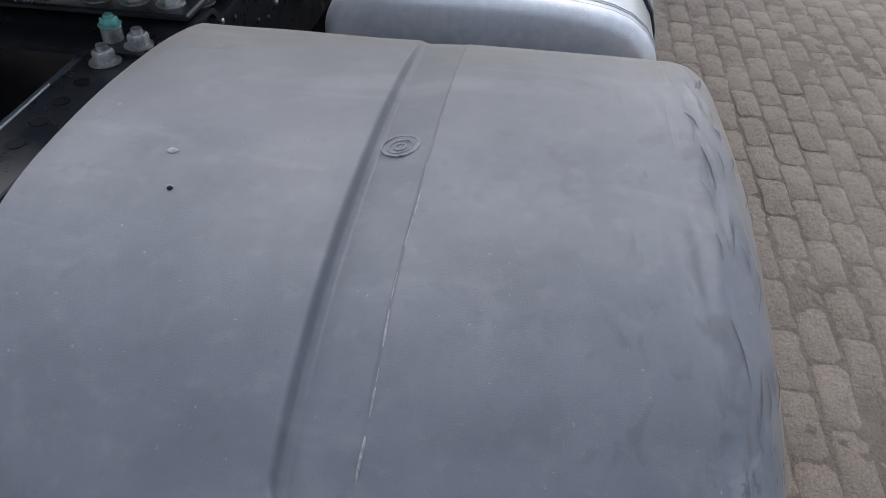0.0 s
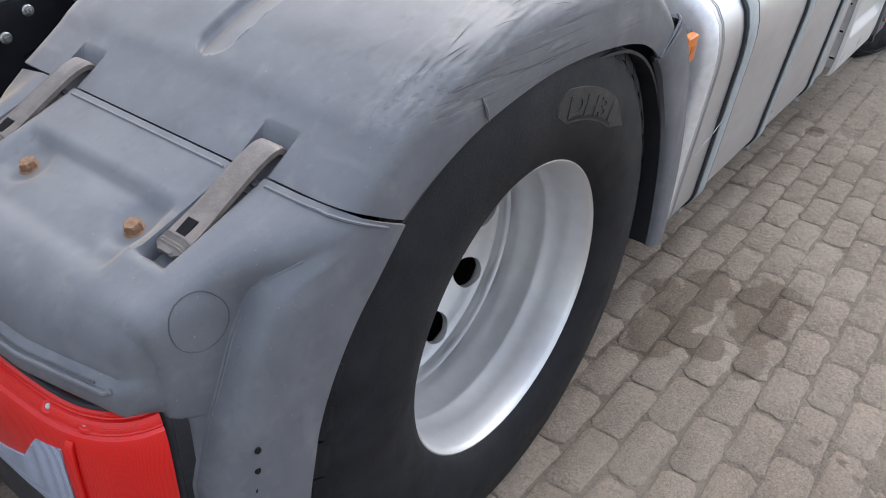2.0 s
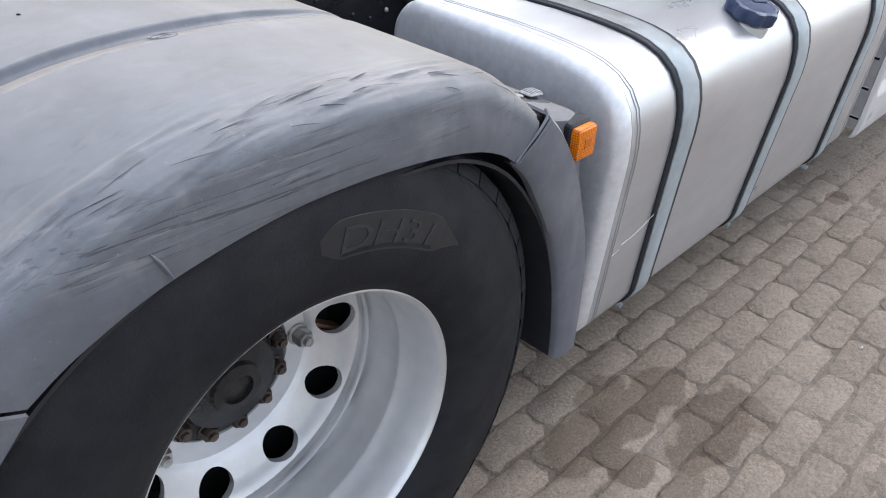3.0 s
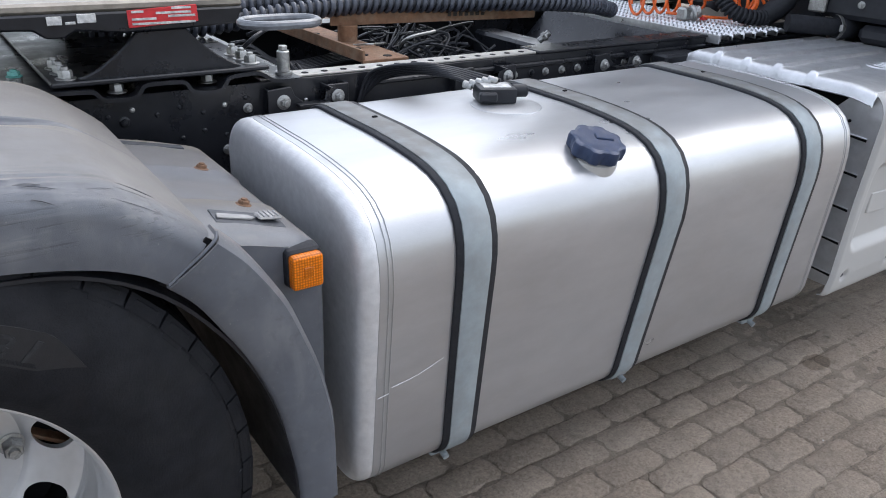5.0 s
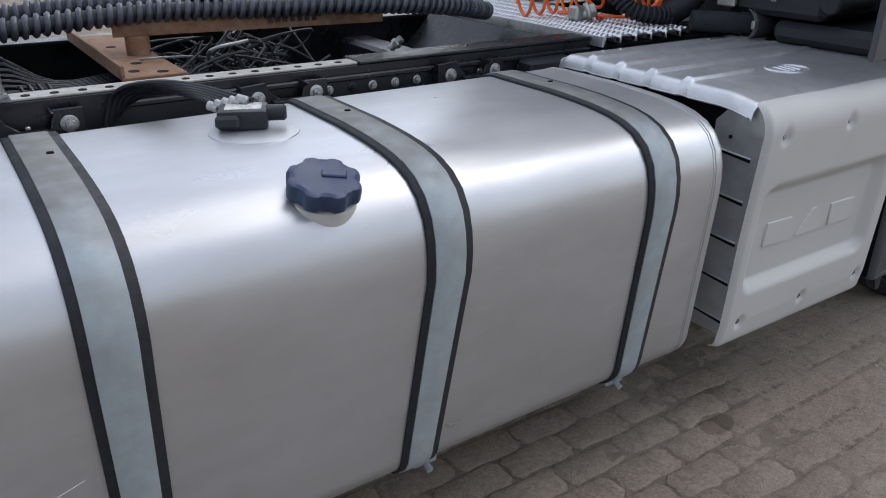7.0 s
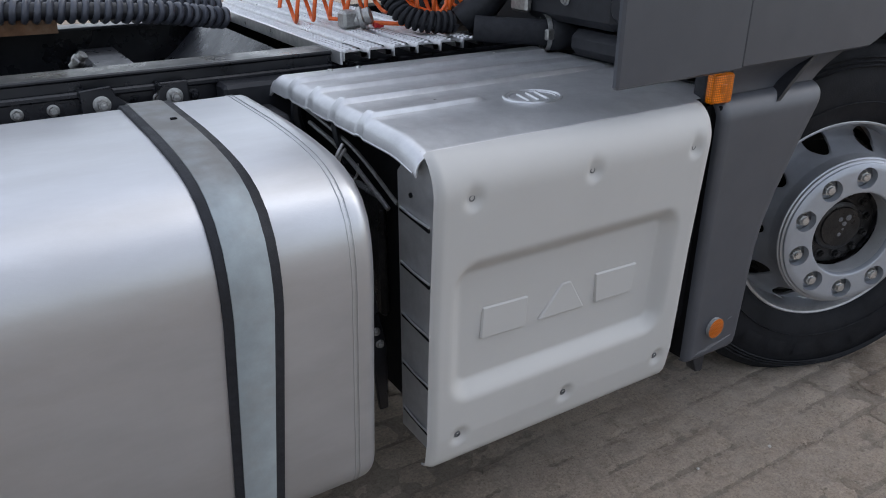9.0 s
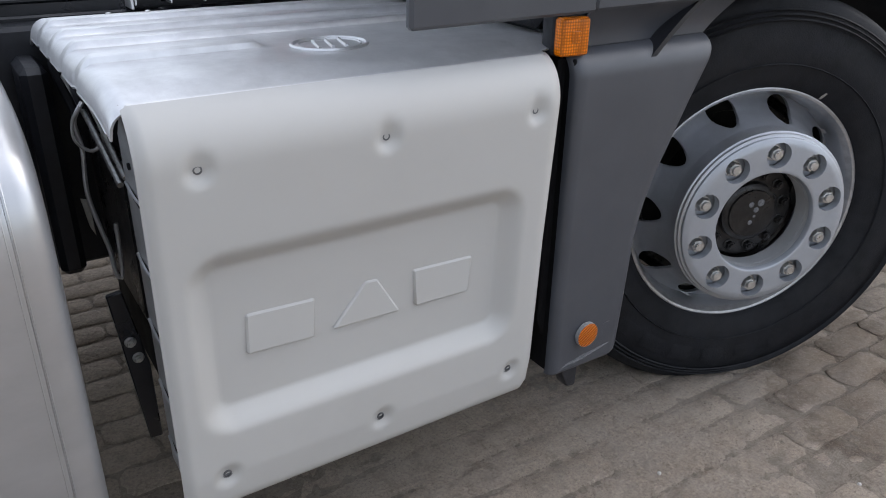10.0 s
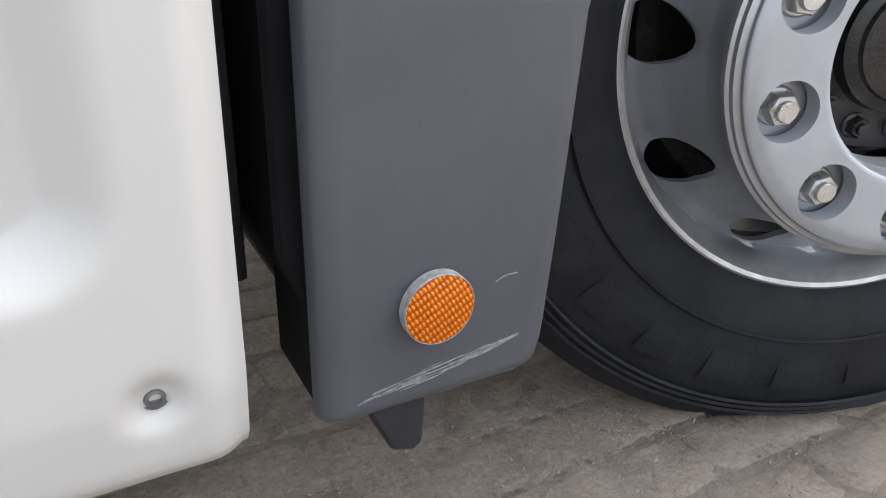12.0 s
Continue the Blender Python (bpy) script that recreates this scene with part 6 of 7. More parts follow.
# -- rusty brackets, wrapped hoses and cables between the rails --
part("rusty_channel", merge(box(1.045, 1.200, 0.968, 1.65, 0.963, 0.970, 0.001), box(1.045, 1.053, 0.968, 1.65, 0.970, 0.998, 0.001), box(1.045, 1.2, 0.966, 0.972, 0.945, 0.9695, 0.001)), M_RUST, truck, "rusty steel channel across the rails")
for y, x in ((1.005, 1.15), (1.04, 1.09), (1.14, 1.12), (1.42, 1.12)):
    part("bracket_hole", lathe([(1e-4, 0.9712), (0.014, 0.9712), (0.014, 0.9695)], 18, pose(x, y, 0)), M_GAPSHADE, truck)
part("rusty_post", cylinder(0.032, 0.968, 1.020, 20, pose(1.16, 1.27, 0), 0.003), M_RUST, truck, "short rusty post")
BM = pose(1.10, 1.275, 1.042, 0, 0, -6)
part("rusty_beam", merge(box(0, 0.78, -0.006, 0.0, -0.024, 0.024, 0.001, BM), box(0, 0.78, 0.0, 0.07, 0.018, 0.024, 0.001, BM)), M_RUST, truck, "rusty angle beam carrying hoses")
part("beam_print", merge(*[box(0.42 + 0.022 * k, 0.434 + 0.022 * k, -0.0075, -0.0062, -0.008, 0.010, 0.0003, BM) for k in range(7)]), M_INK, truck, "faded dark marking bars")
for dx in (0.22, 0.52):
    part("hose_clip", box(dx, dx + 0.08, -0.01, 0.10, 0.066, 0.078, 0.002, BM), M_RUST, truck, "rusty hose clip")


def wrapped_hose(pts, r):
    line = smooth_line(pts, 150)
    part("wrapped_hose", tube([tuple(p) for p in line], r * 0.9, 14, 0), M_BLACK, truck)
    length = np.r_[0, np.cumsum(np.linalg.norm(np.diff(line, axis=0), axis=1))]
    turns, helix = length[-1] / 0.025, []
    tang = np.gradient(line, axis=0)
    count = int(turns * 14)
    for i in range(count):
        s = length[-1] * i / (count - 1)
        p = np.array([np.interp(s, length, line[:, k]) for k in range(3)])
        t = np.array([np.interp(s, length, tang[:, k]) for k in range(3)])
        t /= np.linalg.norm(t)
        side = np.cross(t, (0, 0, 1))
        side /= np.linalg.norm(side)
        up = np.cross(side, t)
        a = 2 * math.pi * i / 14
        helix.append(tuple(p + r * (math.cos(a) * side + math.sin(a) * up)))
    part("hose_spiral", tube(helix, 0.0080, 6, 0), M_HOSE, truck, "blue-black spiral hose guard", 60)


wrapped_hose([(0.40, 1.42, 1.020), (0.70, 1.36, 1.060), (1.05, 1.33, 1.095), (1.40, 1.30, 1.085), (1.75, 1.22, 1.090), (2.05, 1.20, 1.080), (2.30, 1.28, 1.040)], 0.025)
wrapped_hose([(0.55, 1.30, 1.020), (0.90, 1.27, 1.060), (1.20, 1.26, 1.080), (1.50, 1.22, 1.078), (1.80, 1.14, 1.080), (2.08, 1.14, 1.060), (2.30, 1.22, 1.020)], 0.023)
rng = random.Random(11)
for k in range(26):
    x, y = rng.uniform(1.20, 1.60), rng.uniform(1.10, 1.45)
    pts = [(x, y, 0.90)]
    for j in range(5):
        pts.append((x + rng.uniform(-0.14, 0.14), y + rng.uniform(-0.13, 0.13), rng.uniform(0.86, 1.0)))
    part("cable", tube(pts, rng.uniform(0.003, 0.0055), 6, 7), M_BLACK if k % 13 else M_ZINC, truck)
for k in range(7):
    part("cable", tube([(0.72, 1.10 + 0.03 * k, 0.86), (0.80, 1.12 + 0.03 * k, 0.93 + 0.01 * k), (0.95, 1.18 + 0.02 * k, 0.91), (1.2, 1.2 + 0.02 * k, 0.92), (1.6, 1.2 + 0.03 * k, 0.87), (2.0, 1.22 + 0.03 * k, 0.84)], 0.006, 6, 6), M_BLACK, truck)
for k in range(4):
    part("cable", tube([(0.86 + 0.02 * k, 1.02, 0.78), (0.87 + 0.02 * k, 1.04, 0.88), (0.84 + 0.02 * k, 1.10, 0.95)], 0.005, 6, 6), M_BLACK, truck)
for x, y, z in ((1.86, 1.06, 0.90), (1.97, 1.02, 0.93), (1.90, 1.16, 0.95)):
    part("hose_fitting", merge(cylinder(0.012, -0.02, 0.03, 12, axes((x, y, z), (0.5, -0.4, 0.6)), 0.002), hexbolt(axes((x, y, z), (0.5, -0.4, 0.6)), 0.03, 0.014)), M_ZINC, truck)

# -- catwalk behind the cab --
catwalk = part("catwalk", box(2.462, 2.880, 0.90, 1.98, 0.945, 0.952, 0.002), M_FRAME, truck, "aluminium grip planks behind the cab")
PLANKS, PW = 6, 0.0705
bump = lathe([(0.0075, 0.0), (0.0062, 0.0032), (0.004, 0.0036), (0.003, 0.0018), (1e-4, 0.0015)], 8)
for k in range(PLANKS):
    x = 2.460 + k * PW
    prof_p = [(x, 0.953), (x, 0.974), (x + 0.002, 0.9765), (x + 0.046, 0.9765), (x + 0.048, 0.974), (x + 0.048, 0.962), (x + 0.052, 0.958), (x + 0.060, 0.958), (x + 0.064, 0.962), (x + 0.064, 0.970),
              (x + 0.061, 0.970), (x + 0.061, 0.963), (x + 0.053, 0.962), (x + 0.051, 0.972), (x + 0.046, 0.9735), (x + 0.004, 0.9735), (x + 0.003, 0.953)]
    part("grip_plank", prism(prof_p, 0.815, 1.98, XZ), M_CATWALK, catwalk, "", 40)
    dots = []
    for j in range(56):
        for q in (0.010, 0.024, 0.038):
            dots.append(moved(bump, Matrix.Translation((x + q, 0.83 + 0.0205 * j + 0.01 * (q == 0.024), 0.9762))))
    tagged(part("grip_studs", merge(*dots), M_CATWALK, catwalk, "", 60), kind="stuff")
part("catwalk_lip", box(2.452, 2.458, 0.815, 1.98, 0.945, 0.978, 0.001), M_CATWALK, catwalk)
# coiled air lines and couplers on the catwalk
def coil(pts, r, turns, thick):
    line = smooth_line(pts, 200)
    tang = np.gradient(line, axis=0)
    out = []
    for i, p in enumerate(line):
        for sub in range(max(1, int(turns * 14 / 200))):
            s = i + sub / max(1, int(turns * 14 / 200))
            q = line[min(199, i)] + (line[min(199, i + 1)] - line[min(199, i)]) * (s - i)
            t = tang[i] / np.linalg.norm(tang[i])
            side = np.cross(t, (0.1, 0.2, 1))
            side /= np.linalg.norm(side)
            up = np.cross(side, t)
            a = 2 * math.pi * turns * s / 200
            out.append(tuple(q + r * (math.cos(a) * side + math.sin(a) * up)))
    return tube(out, thick, 7, 0)


part("black_coil", coil([(2.70, 1.04, 1.09), (2.72, 0.97, 1.03), (2.77, 0.92, 1.012), (2.84, 0.90, 1.010)], 0.024, 14, 0.0075), M_RUBBER, truck, "black coiled electric cable", 60)
part("black_coil_core", tube([(2.70, 1.04, 1.09), (2.72, 0.97, 1.03), (2.77, 0.92, 1.012), (2.84, 0.90, 1.010)], 0.022, 10, 8), M_RUBBER, truck)
part("orange_coil", coil([(2.78, 1.06, 1.03), (2.84, 1.02, 1.05), (2.90, 1.00, 1.06), (2.93, 0.98, 1.10)], 0.045, 5, 0.006), M_ORANGEHOSE, truck, "orange coiled air hose", 60)
part("orange_coil", coil([(2.50, 1.32, 1.02), (2.62, 1.26, 1.03), (2.74, 1.18, 1.04), (2.84, 1.16, 1.12)], 0.040, 8, 0.006), M_ORANGEHOSE, truck, "orange coiled air hose", 60)
part("orange_hose", merge(tube([(2.60, 1.20, 1.0), (2.70, 1.08, 0.995), (2.80, 1.0, 1.0), (2.86, 0.97, 1.06), (2.84, 1.06, 1.15)], 0.006, 7, 8), tube([(2.74, 1.2, 1.18), (2.78, 1.1, 1.06), (2.88, 1.02, 1.02), (2.94, 1.02, 1.12)], 0.006, 7, 8)), M_ORANGEHOSE, truck, "loose orange air hose")
part("air_coupler", merge(cylinder(0.024, -0.03, 0.03, 20, axes((2.66, 1.11, 1.008), (0.8, -0.5, 0.3)), 0.004), cylinder(0.033, -0.008, 0.008, 20, axes((2.66, 1.11, 1.008), (0.8, -0.5, 0.3)), 0.003), box(2.60, 2.65, 1.10, 1.15, 0.98, 1.03, 0.008)), M_ZINC, truck, "worn metal air coupler")
part("coupler_grip", box(2.685, 2.715, 1.075, 1.095, 0.982, 0.996, 0.003), M_REDLABEL, truck)

# -- exhaust box with embossed panel beside the tank --
BX0, BX1 = 2.276, 2.958
xs = np.unique(np.concatenate([np.linspace(BX0, BX1, 130)]))
sec = [(0.128, 0.266), (0.118, 0.270), (0.1125, 0.280)]
zz = np.linspace(0.29, 0.855, 100)
sec += [(float(np.interp(z, [0.28, 0.335, 0.60, 0.80, 0.86], [0.1125, 0.104, 0.093, 0.080, 0.076])), float(z)) for z in zz]
for a in np.linspace(0.15, 1.35, 8):
    sec.append((0.076 + 0.058 * (1 - math.cos(a)), 0.858 + 0.074 * math.sin(a)))
grid = np.array([[(x, y, z) for y, z in sec] for x in xs])
px, pz = grid[..., 0], grid[..., 2].copy()
# pressed field with a level foot and wide flanks, round seats for the screws
rx0, rx1, rz0, rz1 = 2.312, 2.898, 0.414, 0.728
qx = np.abs(px - (rx0 + rx1) / 2) - ((rx1 - rx0) / 2 - 0.055)
qz = np.abs(pz - (rz0 + rz1) / 2) - ((rz1 - rz0) / 2 - 0.055)
away = np.hypot(np.maximum(qx, 0), np.maximum(qz, 0)) + np.minimum(np.maximum(qx, qz), 0) - 0.055
press = 1 - np.clip((away + 0.036) / 0.036, 0, 1)
grid[..., 1] += 0.026 * (0.55 * press + 0.45 * press * press * (3 - 2 * press))
edge_fold = (1 - ramp01(px, BX0, BX0 + 0.012)) + ramp01(px, BX1 - 0.030, BX1) ** 2
grid[..., 1] += 0.012 * edge_fold
SCREWS = [(2.349, 0.850), (2.626, 0.852), (2.905, 0.853), (2.343, 0.332), (2.620, 0.333), (2.902, 0.333)]
for sx, sz in SCREWS:
    grid[..., 1] += 0.009 * (1 - ramp01(np.hypot(px - sx, pz - sz), 0.009, 0.026))
side_box = part("exhaust_box", sheet(grid, 0.004, True), M_PANEL, truck, "pale silver panelled exhaust box with pressed field", 50)
for sx, sz in SCREWS:
    y = 0.082 if sz > 0.5 else 0.108
    part("panel_screw", merge(lathe([(1e-4, 0.0015), (0.0035, 0.0015), (0.0042, 0.0040), (0.0064, 0.0034), (0.0074, 0.0)], 20, axes((sx, y + 0.003, sz), OUT)), lathe([(1e-4, 0.0), (0.0092, 0.0), (0.0092, 0.001), (1e-4, 0.001)], 20, axes((sx, y + 0.003, sz), OUT))), M_HANDLE, side_box)
# the maker's name is left as three plain raised blocks
for poly in ([(2.397, 0.535), (2.400, 0.604), (2.512, 0.600), (2.508, 0.531)], [(2.540, 0.534), (2.600, 0.605), (2.622, 0.604), (2.664, 0.532)], [(2.694, 0.532), (2.690, 0.602), (2.810, 0.599), (2.804, 0.530)]):
    part("raised_block", prism(poly, 0.1115, 0.122, XZ, 0.003), M_PANEL, side_box, "plain raised badge block")
# ribbed cover on top, rising to a soft crown; its free edge is rolled down and notched where the ribs run out
cx = np.concatenate([np.linspace(2.256, 2.300, 16), np.linspace(2.31, 3.02, 60)])
cy = np.linspace(0.117, 0.800, 195)
RIBS = (0.330, 0.452, 0.565, 0.678)


def cover_top(y):
    z = 0.9325 + 0.0155 * math.sin(max(0.0, min(1, (y - 0.118) / 0.10)) * math.pi / 2) - 0.014 * float(ramp01(y, 0.765, 0.80))
    return z - 0.030 * float(1 - ramp01(y, 0.095, 0.125))


def rib_rise(x, y):
    z = 0.0
    for i, ry in enumerate(RIBS):
        stop = 2.545 if i == 0 else 2.99
        z += 0.0105 * float(1 - ramp01(abs(y - ry), 0.011, 0.017)) * float(1 - ramp01(x, stop - 0.02, stop))
    return z


rows = []
for x in cx:
    rolled = 1 - min(1.0, max(0.0, (x - 2.256) / 0.030))
    row = []
    for y in cy:
        z = cover_top(y) + rib_rise(x, y) * (1 - 0.85 * rolled)
        row.append((min(x, 2.952 if y < 0.135 else 3.02) + 0.25 * rolled * rib_rise(2.4, y), y, z - 0.034 * (1 - math.sqrt(max(0.0, 1 - rolled ** 2)))))
    rows.append(row)
part("box_cover", sheet(rows, 0.004), M_COVER, side_box, "scratched ribbed aluminium cover", 45)
part("cover_cheek", prism([(0.120, 0.924), (0.104, 0.910), (0.093, 0.886), (0.088, 0.858), (0.120, 0.850), (0.170, 0.885), (0.170, 0.918)], 2.2795, 2.283, YZ), M_COVER, side_box, "folded front corner of the cover")
part("cover_hem", tube([(2.258 + 0.25 * rib_rise(2.4, y), y, cover_top(y) - 0.036 + rib_rise(2.4, y) * 0.15) for y in np.linspace(0.80, 0.128, 90)], 0.0032, 7, 0), M_COVER, side_box)
for x, y in ((2.376, 0.362), (2.450, 0.364), (2.395, 0.752), (2.468, 0.752), (2.86, 0.735), (2.94, 0.60), (2.96, 0.46)):
    part("cover_rivet", lathe([(0.0068, 0.0), (0.0056, 0.0034), (1e-4, 0.0048)], 14, pose(x, y, cover_top(y))), M_NUT, side_box)
part("oval_emblem", merge(tube([(2.640 + 0.062 * math.cos(a), 0.292 + 0.054 * math.sin(a), 0.9490) for a in np.linspace(0, 2 * math.pi, 49)], 0.0036, 6, 0),
                          tube([(2.640 + 0.052 * math.cos(a), 0.292 + 0.044 * math.sin(a), 0.9488) for a in np.linspace(0, 2 * math.pi, 49)], 0.0018, 6, 0),
                          *[tube([(2.640 + dx, 0.292 - 0.030, 0.949), (2.640 + dx + 0.014, 0.292 + 0.030, 0.949)], 0.0034, 6, 1) for dx in (-0.030, -0.007, 0.016)]), M_COVER, side_box, "plain raised oval emblem")
# slotted side plate, dark core and lines behind it
part("slotted_plate", prism([(0.117, 0.30), (0.235, 0.30), (0.235, 0.868), (0.205, 0.900), (0.108, 0.912), (0.088, 0.880), (0.087, 0.80), (0.099, 0.60), (0.109, 0.36)], 2.287, 2.2925, YZ), M_COVER, side_box, "bare metal side plate with slots")
for k in range(5):
    z = 0.792 - 0.112 * k
    # near-black block paints the shade inside the slot
    part("louvre", merge(prism([(0.12, z), (0.225, z + 0.006), (0.225, z + 0.001), (0.12, z - 0.008)], 2.2835, 2.2880, YZ)), M_GAPSHADE, side_box)
    part("louvre_lip", tube([(2.285, 0.12, z + 0.002), (2.282, 0.17, z + 0.006), (2.285, 0.225, z + 0.008)], 0.0022, 6, 4), M_COVER, side_box)
part("plate_rivet", cylinder(0.005, 0, 0.003, 12, axes((2.287, 0.185, 0.835), (-1, 0, 0))), M_GAPSHADE, side_box)
# plain core, coloured near-black for the shade inside the box
part("box_core", box(2.325, 2.97, 0.16, 0.77, 0.30, 0.915, 0.02), M_GAPSHADE, side_box, "plain near-black core for the shade inside the box")
part("stay_wire", merge(tube([(2.285, 0.72, 0.90), (2.283, 0.55, 0.885), (2.285, 0.40, 0.86), (2.288, 0.24, 0.80)], 0.004, 7, 5), tube([(2.28, 0.62, 0.87), (2.28, 0.45, 0.845), (2.285, 0.27, 0.78)], 0.005, 7, 5)), M_ZINC, side_box)
part("hose_stub", tube([(2.285, 0.50, 0.92), (2.275, 0.47, 0.88), (2.29, 0.46, 0.82)], 0.008, 8, 5), M_BLACK, side_box)
part("hose_stub", tube([(2.29, 0.70, 0.92), (2.28, 0.70, 0.87), (2.30, 0.69, 0.78)], 0.012, 8, 5), M_BLACK, side_box)
part("rusty_shield", box(2.302, 2.322, 0.34, 0.62, 0.50, 0.78, 0.008), M_HUB, side_box)

# filler, bent pipe, wire loop and bolted stay in the gap behind the tank
# plain black boxes added to darken the open gap
part("hanger_plate", merge(box(2.150, 2.330, 0.795, 0.866, 0.43, 0.93, 0.008), box(2.215, 2.262, 0.66, 0.80, 0.47, 0.88, 0.012)), M_BLACK, side_box, "plain black filler between tank and box")
part("bent_pipe", tube([(2.279, 0.45, 0.864), (2.262, 0.45, 0.834), (2.266, 0.45, 0.788), (2.261, 0.45, 0.713), (2.270, 0.45, 0.65), (2.279, 0.45, 0.603), (2.281, 0.45, 0.566),
                        (2.286, 0.45, 0.545), (2.293, 0.45, 0.557), (2.296, 0.45, 0.649)], 0.0038, 8, 6), M_COVER, side_box, "bent bare metal pipe")
part("wire_loop", tube([(2.271, 0.42, 0.863), (2.256, 0.42, 0.843), (2.255, 0.42, 0.811), (2.276, 0.42, 0.791), (2.294, 0.42, 0.804), (2.296, 0.42, 0.827)], 0.0030, 7, 6), M_TORN, side_box, "grey wire loop")
stay = part("bolted_stay", prism([(2.240, 0.590), (2.264, 0.594), (2.288, 0.452), (2.288, 0.300), (2.268, 0.300), (2.252, 0.470)], 0.300, 0.312, XZ, 0.002), M_FRAME, side_box, "black stay with two bolts")
for bx, bz in ((2.263, 0.501), (2.271, 0.469)):
    part("stay_bolt", hexbolt(axes((bx, 0.300, bz), OUT), 0.013, 0.008, 0.0095), M_ZINC, stay)
part("pale_tag", prism([(2.266, 0.648), (2.280, 0.643), (2.281, 0.57), (2.273, 0.59)], 0.60, 0.606, XZ, 0.001), M_STRIP, side_box, "pale weathered tag")

# -- pipes and boxes behind the cab --
part("intake_pipe", merge(tube([(2.84, 0.80, 1.005), (2.93, 0.73, 1.000), (3.02, 0.68, 0.995), (3.20, 0.64, 0.99)], 0.034, 16, 8), cylinder(0.046, -0.04, 0.05, 24, axes((3.03, 0.675, 0.995), (0.9, -0.2, 0)), 0.006)), M_RUBBER, truck, "thick black rubber intake pipe", 50)
part("hose_clamp", merge(lathe([(0.046, -0.006), (0.049, -0.006), (0.049, 0.006), (0.046, 0.006)], 32, axes((2.992, 0.69, 0.996), (0.9, -0.35, 0)), True), box(2.960, 2.985, 0.64, 0.655, 0.985, 1.012, 0.003)), M_ZINC, truck, "steel hose clamp")
part("dark_locker", merge(box(2.98, 3.35, 0.42, 0.78, 1.03, 1.45, 0.02), box(2.99, 3.30, 0.20, 0.60, 0.955, 1.02, 0.02), cylinder(0.035, -0.1, 0.1, 20, axes((3.08, 0.41, 1.09), (1, 0, 0)), 0.006)), M_BLACK, truck, "black plastic locker behind the cab")
part("locker_bolt", hexbolt(axes((2.979, 0.60, 1.09), (-1, 0, 0)), 0.02, 0.01, 0.014), M_ZINC, truck)
part("rear_wall_pipe", merge(tube([(2.90, 0.95, 1.00), (2.98, 0.90, 1.10), (3.02, 0.88, 1.40)], 0.045, 14, 8), tube([(2.95, 1.25, 1.0), (3.0, 1.2, 1.15), (3.03, 1.2, 1.40)], 0.04, 14, 8)), M_RUBBER, truck)
part("cab_rear_wall", box(3.06, 3.12, 0.80, 2.40, 0.98, 1.75, 0.02), M_BLACK, truck, "dark cab rear wall")
# unseen upper cab added to shape reflections; its pale colour is assumed
part("cab_body", prism([(3.03, 1.62), (3.03, 3.15), (3.12, 3.36), (3.40, 3.54), (4.30, 3.60), (4.75, 3.50), (5.02, 3.22), (5.20, 2.55), (5.28, 1.75), (5.28, 0.75), (5.18, 0.45), (4.75, 0.42), (4.52, 0.55), (4.40, 0.85), (4.24, 1.08), (3.95, 1.22), (3.84, 1.62)], 0.110, 2.51, XZ, 0.03), M_PANEL, truck, "tall plain cab body, unseen, added for reflections")
part("far_front_tyre", settle_on_ground(lathe(tyre_profile(0.315, FT, 0.288, 0), 60, axes((3.668, 2 * MID_Y - 0.184, 0.482), (-0.3665, 0.9304, 0)), True)), M_TYRE, frim, "", 40)
part("small_grey_box", box(2.955, 2.978, 0.73, 0.80, 1.045, 1.13, 0.006), M_ZINC, truck)

# -- cab side: fairings, flap, markers --
fairing = part("side_fairing", merge(prism([(2.666, 0.998), (3.018, 1.000), (3.018, 1.60), (2.666, 1.60)], 0.078, 0.096, XZ, 0.005)), M_SKIRT, truck, "dark grey side fairing panel")
part("rear_fairing", merge(prism([(3.026, 1.000), (3.34, 1.002), (3.485, 1.004), (3.52, 1.018), (3.66, 1.085), (3.80, 1.13), (3.80, 1.60), (3.026, 1.60)], 0.088, 0.104, XZ, 0.005)), M_SKIRT, fairing, "dark grey cab step panel")
rows = []
for s in np.linspace(0, 1, 16):
    y, z = 0.098 + 0.034 * math.sin(min(1, s * 1.15) * math.pi / 2), 1.004 - 0.070 * s
    right = 3.405 - 0.052 * s + 0.010 * math.sin(s * math.pi)
    rows.append([(x, y, z) for x in np.linspace(3.030, right, 20)] + [(right, y + 0.012, z)])
part("step_strip", sheet(rows, 0.004, False), M_SKIRT, fairing, "hollow curved step strip above the flap", 50)
edge_z, edge_x = [0.284, 0.290, 0.31, 0.40, 0.55, 0.62, 0.680, 0.815, 0.885, 0.912, 0.945], [3.166, 3.178, 3.183, 3.189, 3.197, 3.212, 3.234, 3.300, 3.338, 3.352, 3.358]
flap_rows = [(0.094 + 0.004 * (1 - s), 0.281 + 0.006 * s) for s in (0, 0.5, 1)] + [(0.094, 0.292 + 0.590 * s) for s in np.linspace(0, 1, 40)]
flap_rows += [(0.094 + 0.046 * (1 - math.cos(a)), 0.884 + 0.050 * math.sin(a)) for a in np.linspace(0.12, math.pi / 2, 12)]
rows = []
for y, z in flap_rows:
    right = float(np.interp(z, edge_z, edge_x))
    row = [(3.003, y + 0.020, z), (3.0045, y + 0.010, z), (3.0085, y + 0.0035, z), (3.015, y, z)]
    row += [(3.015 + (right - 0.008 - 3.015) * s, y, z) for s in np.linspace(0.05, 1, 16)]
    rows.append(row + [(right - 0.003, y + 0.0015, z), (right, y + 0.006, z), (right, y + 0.018, z)])
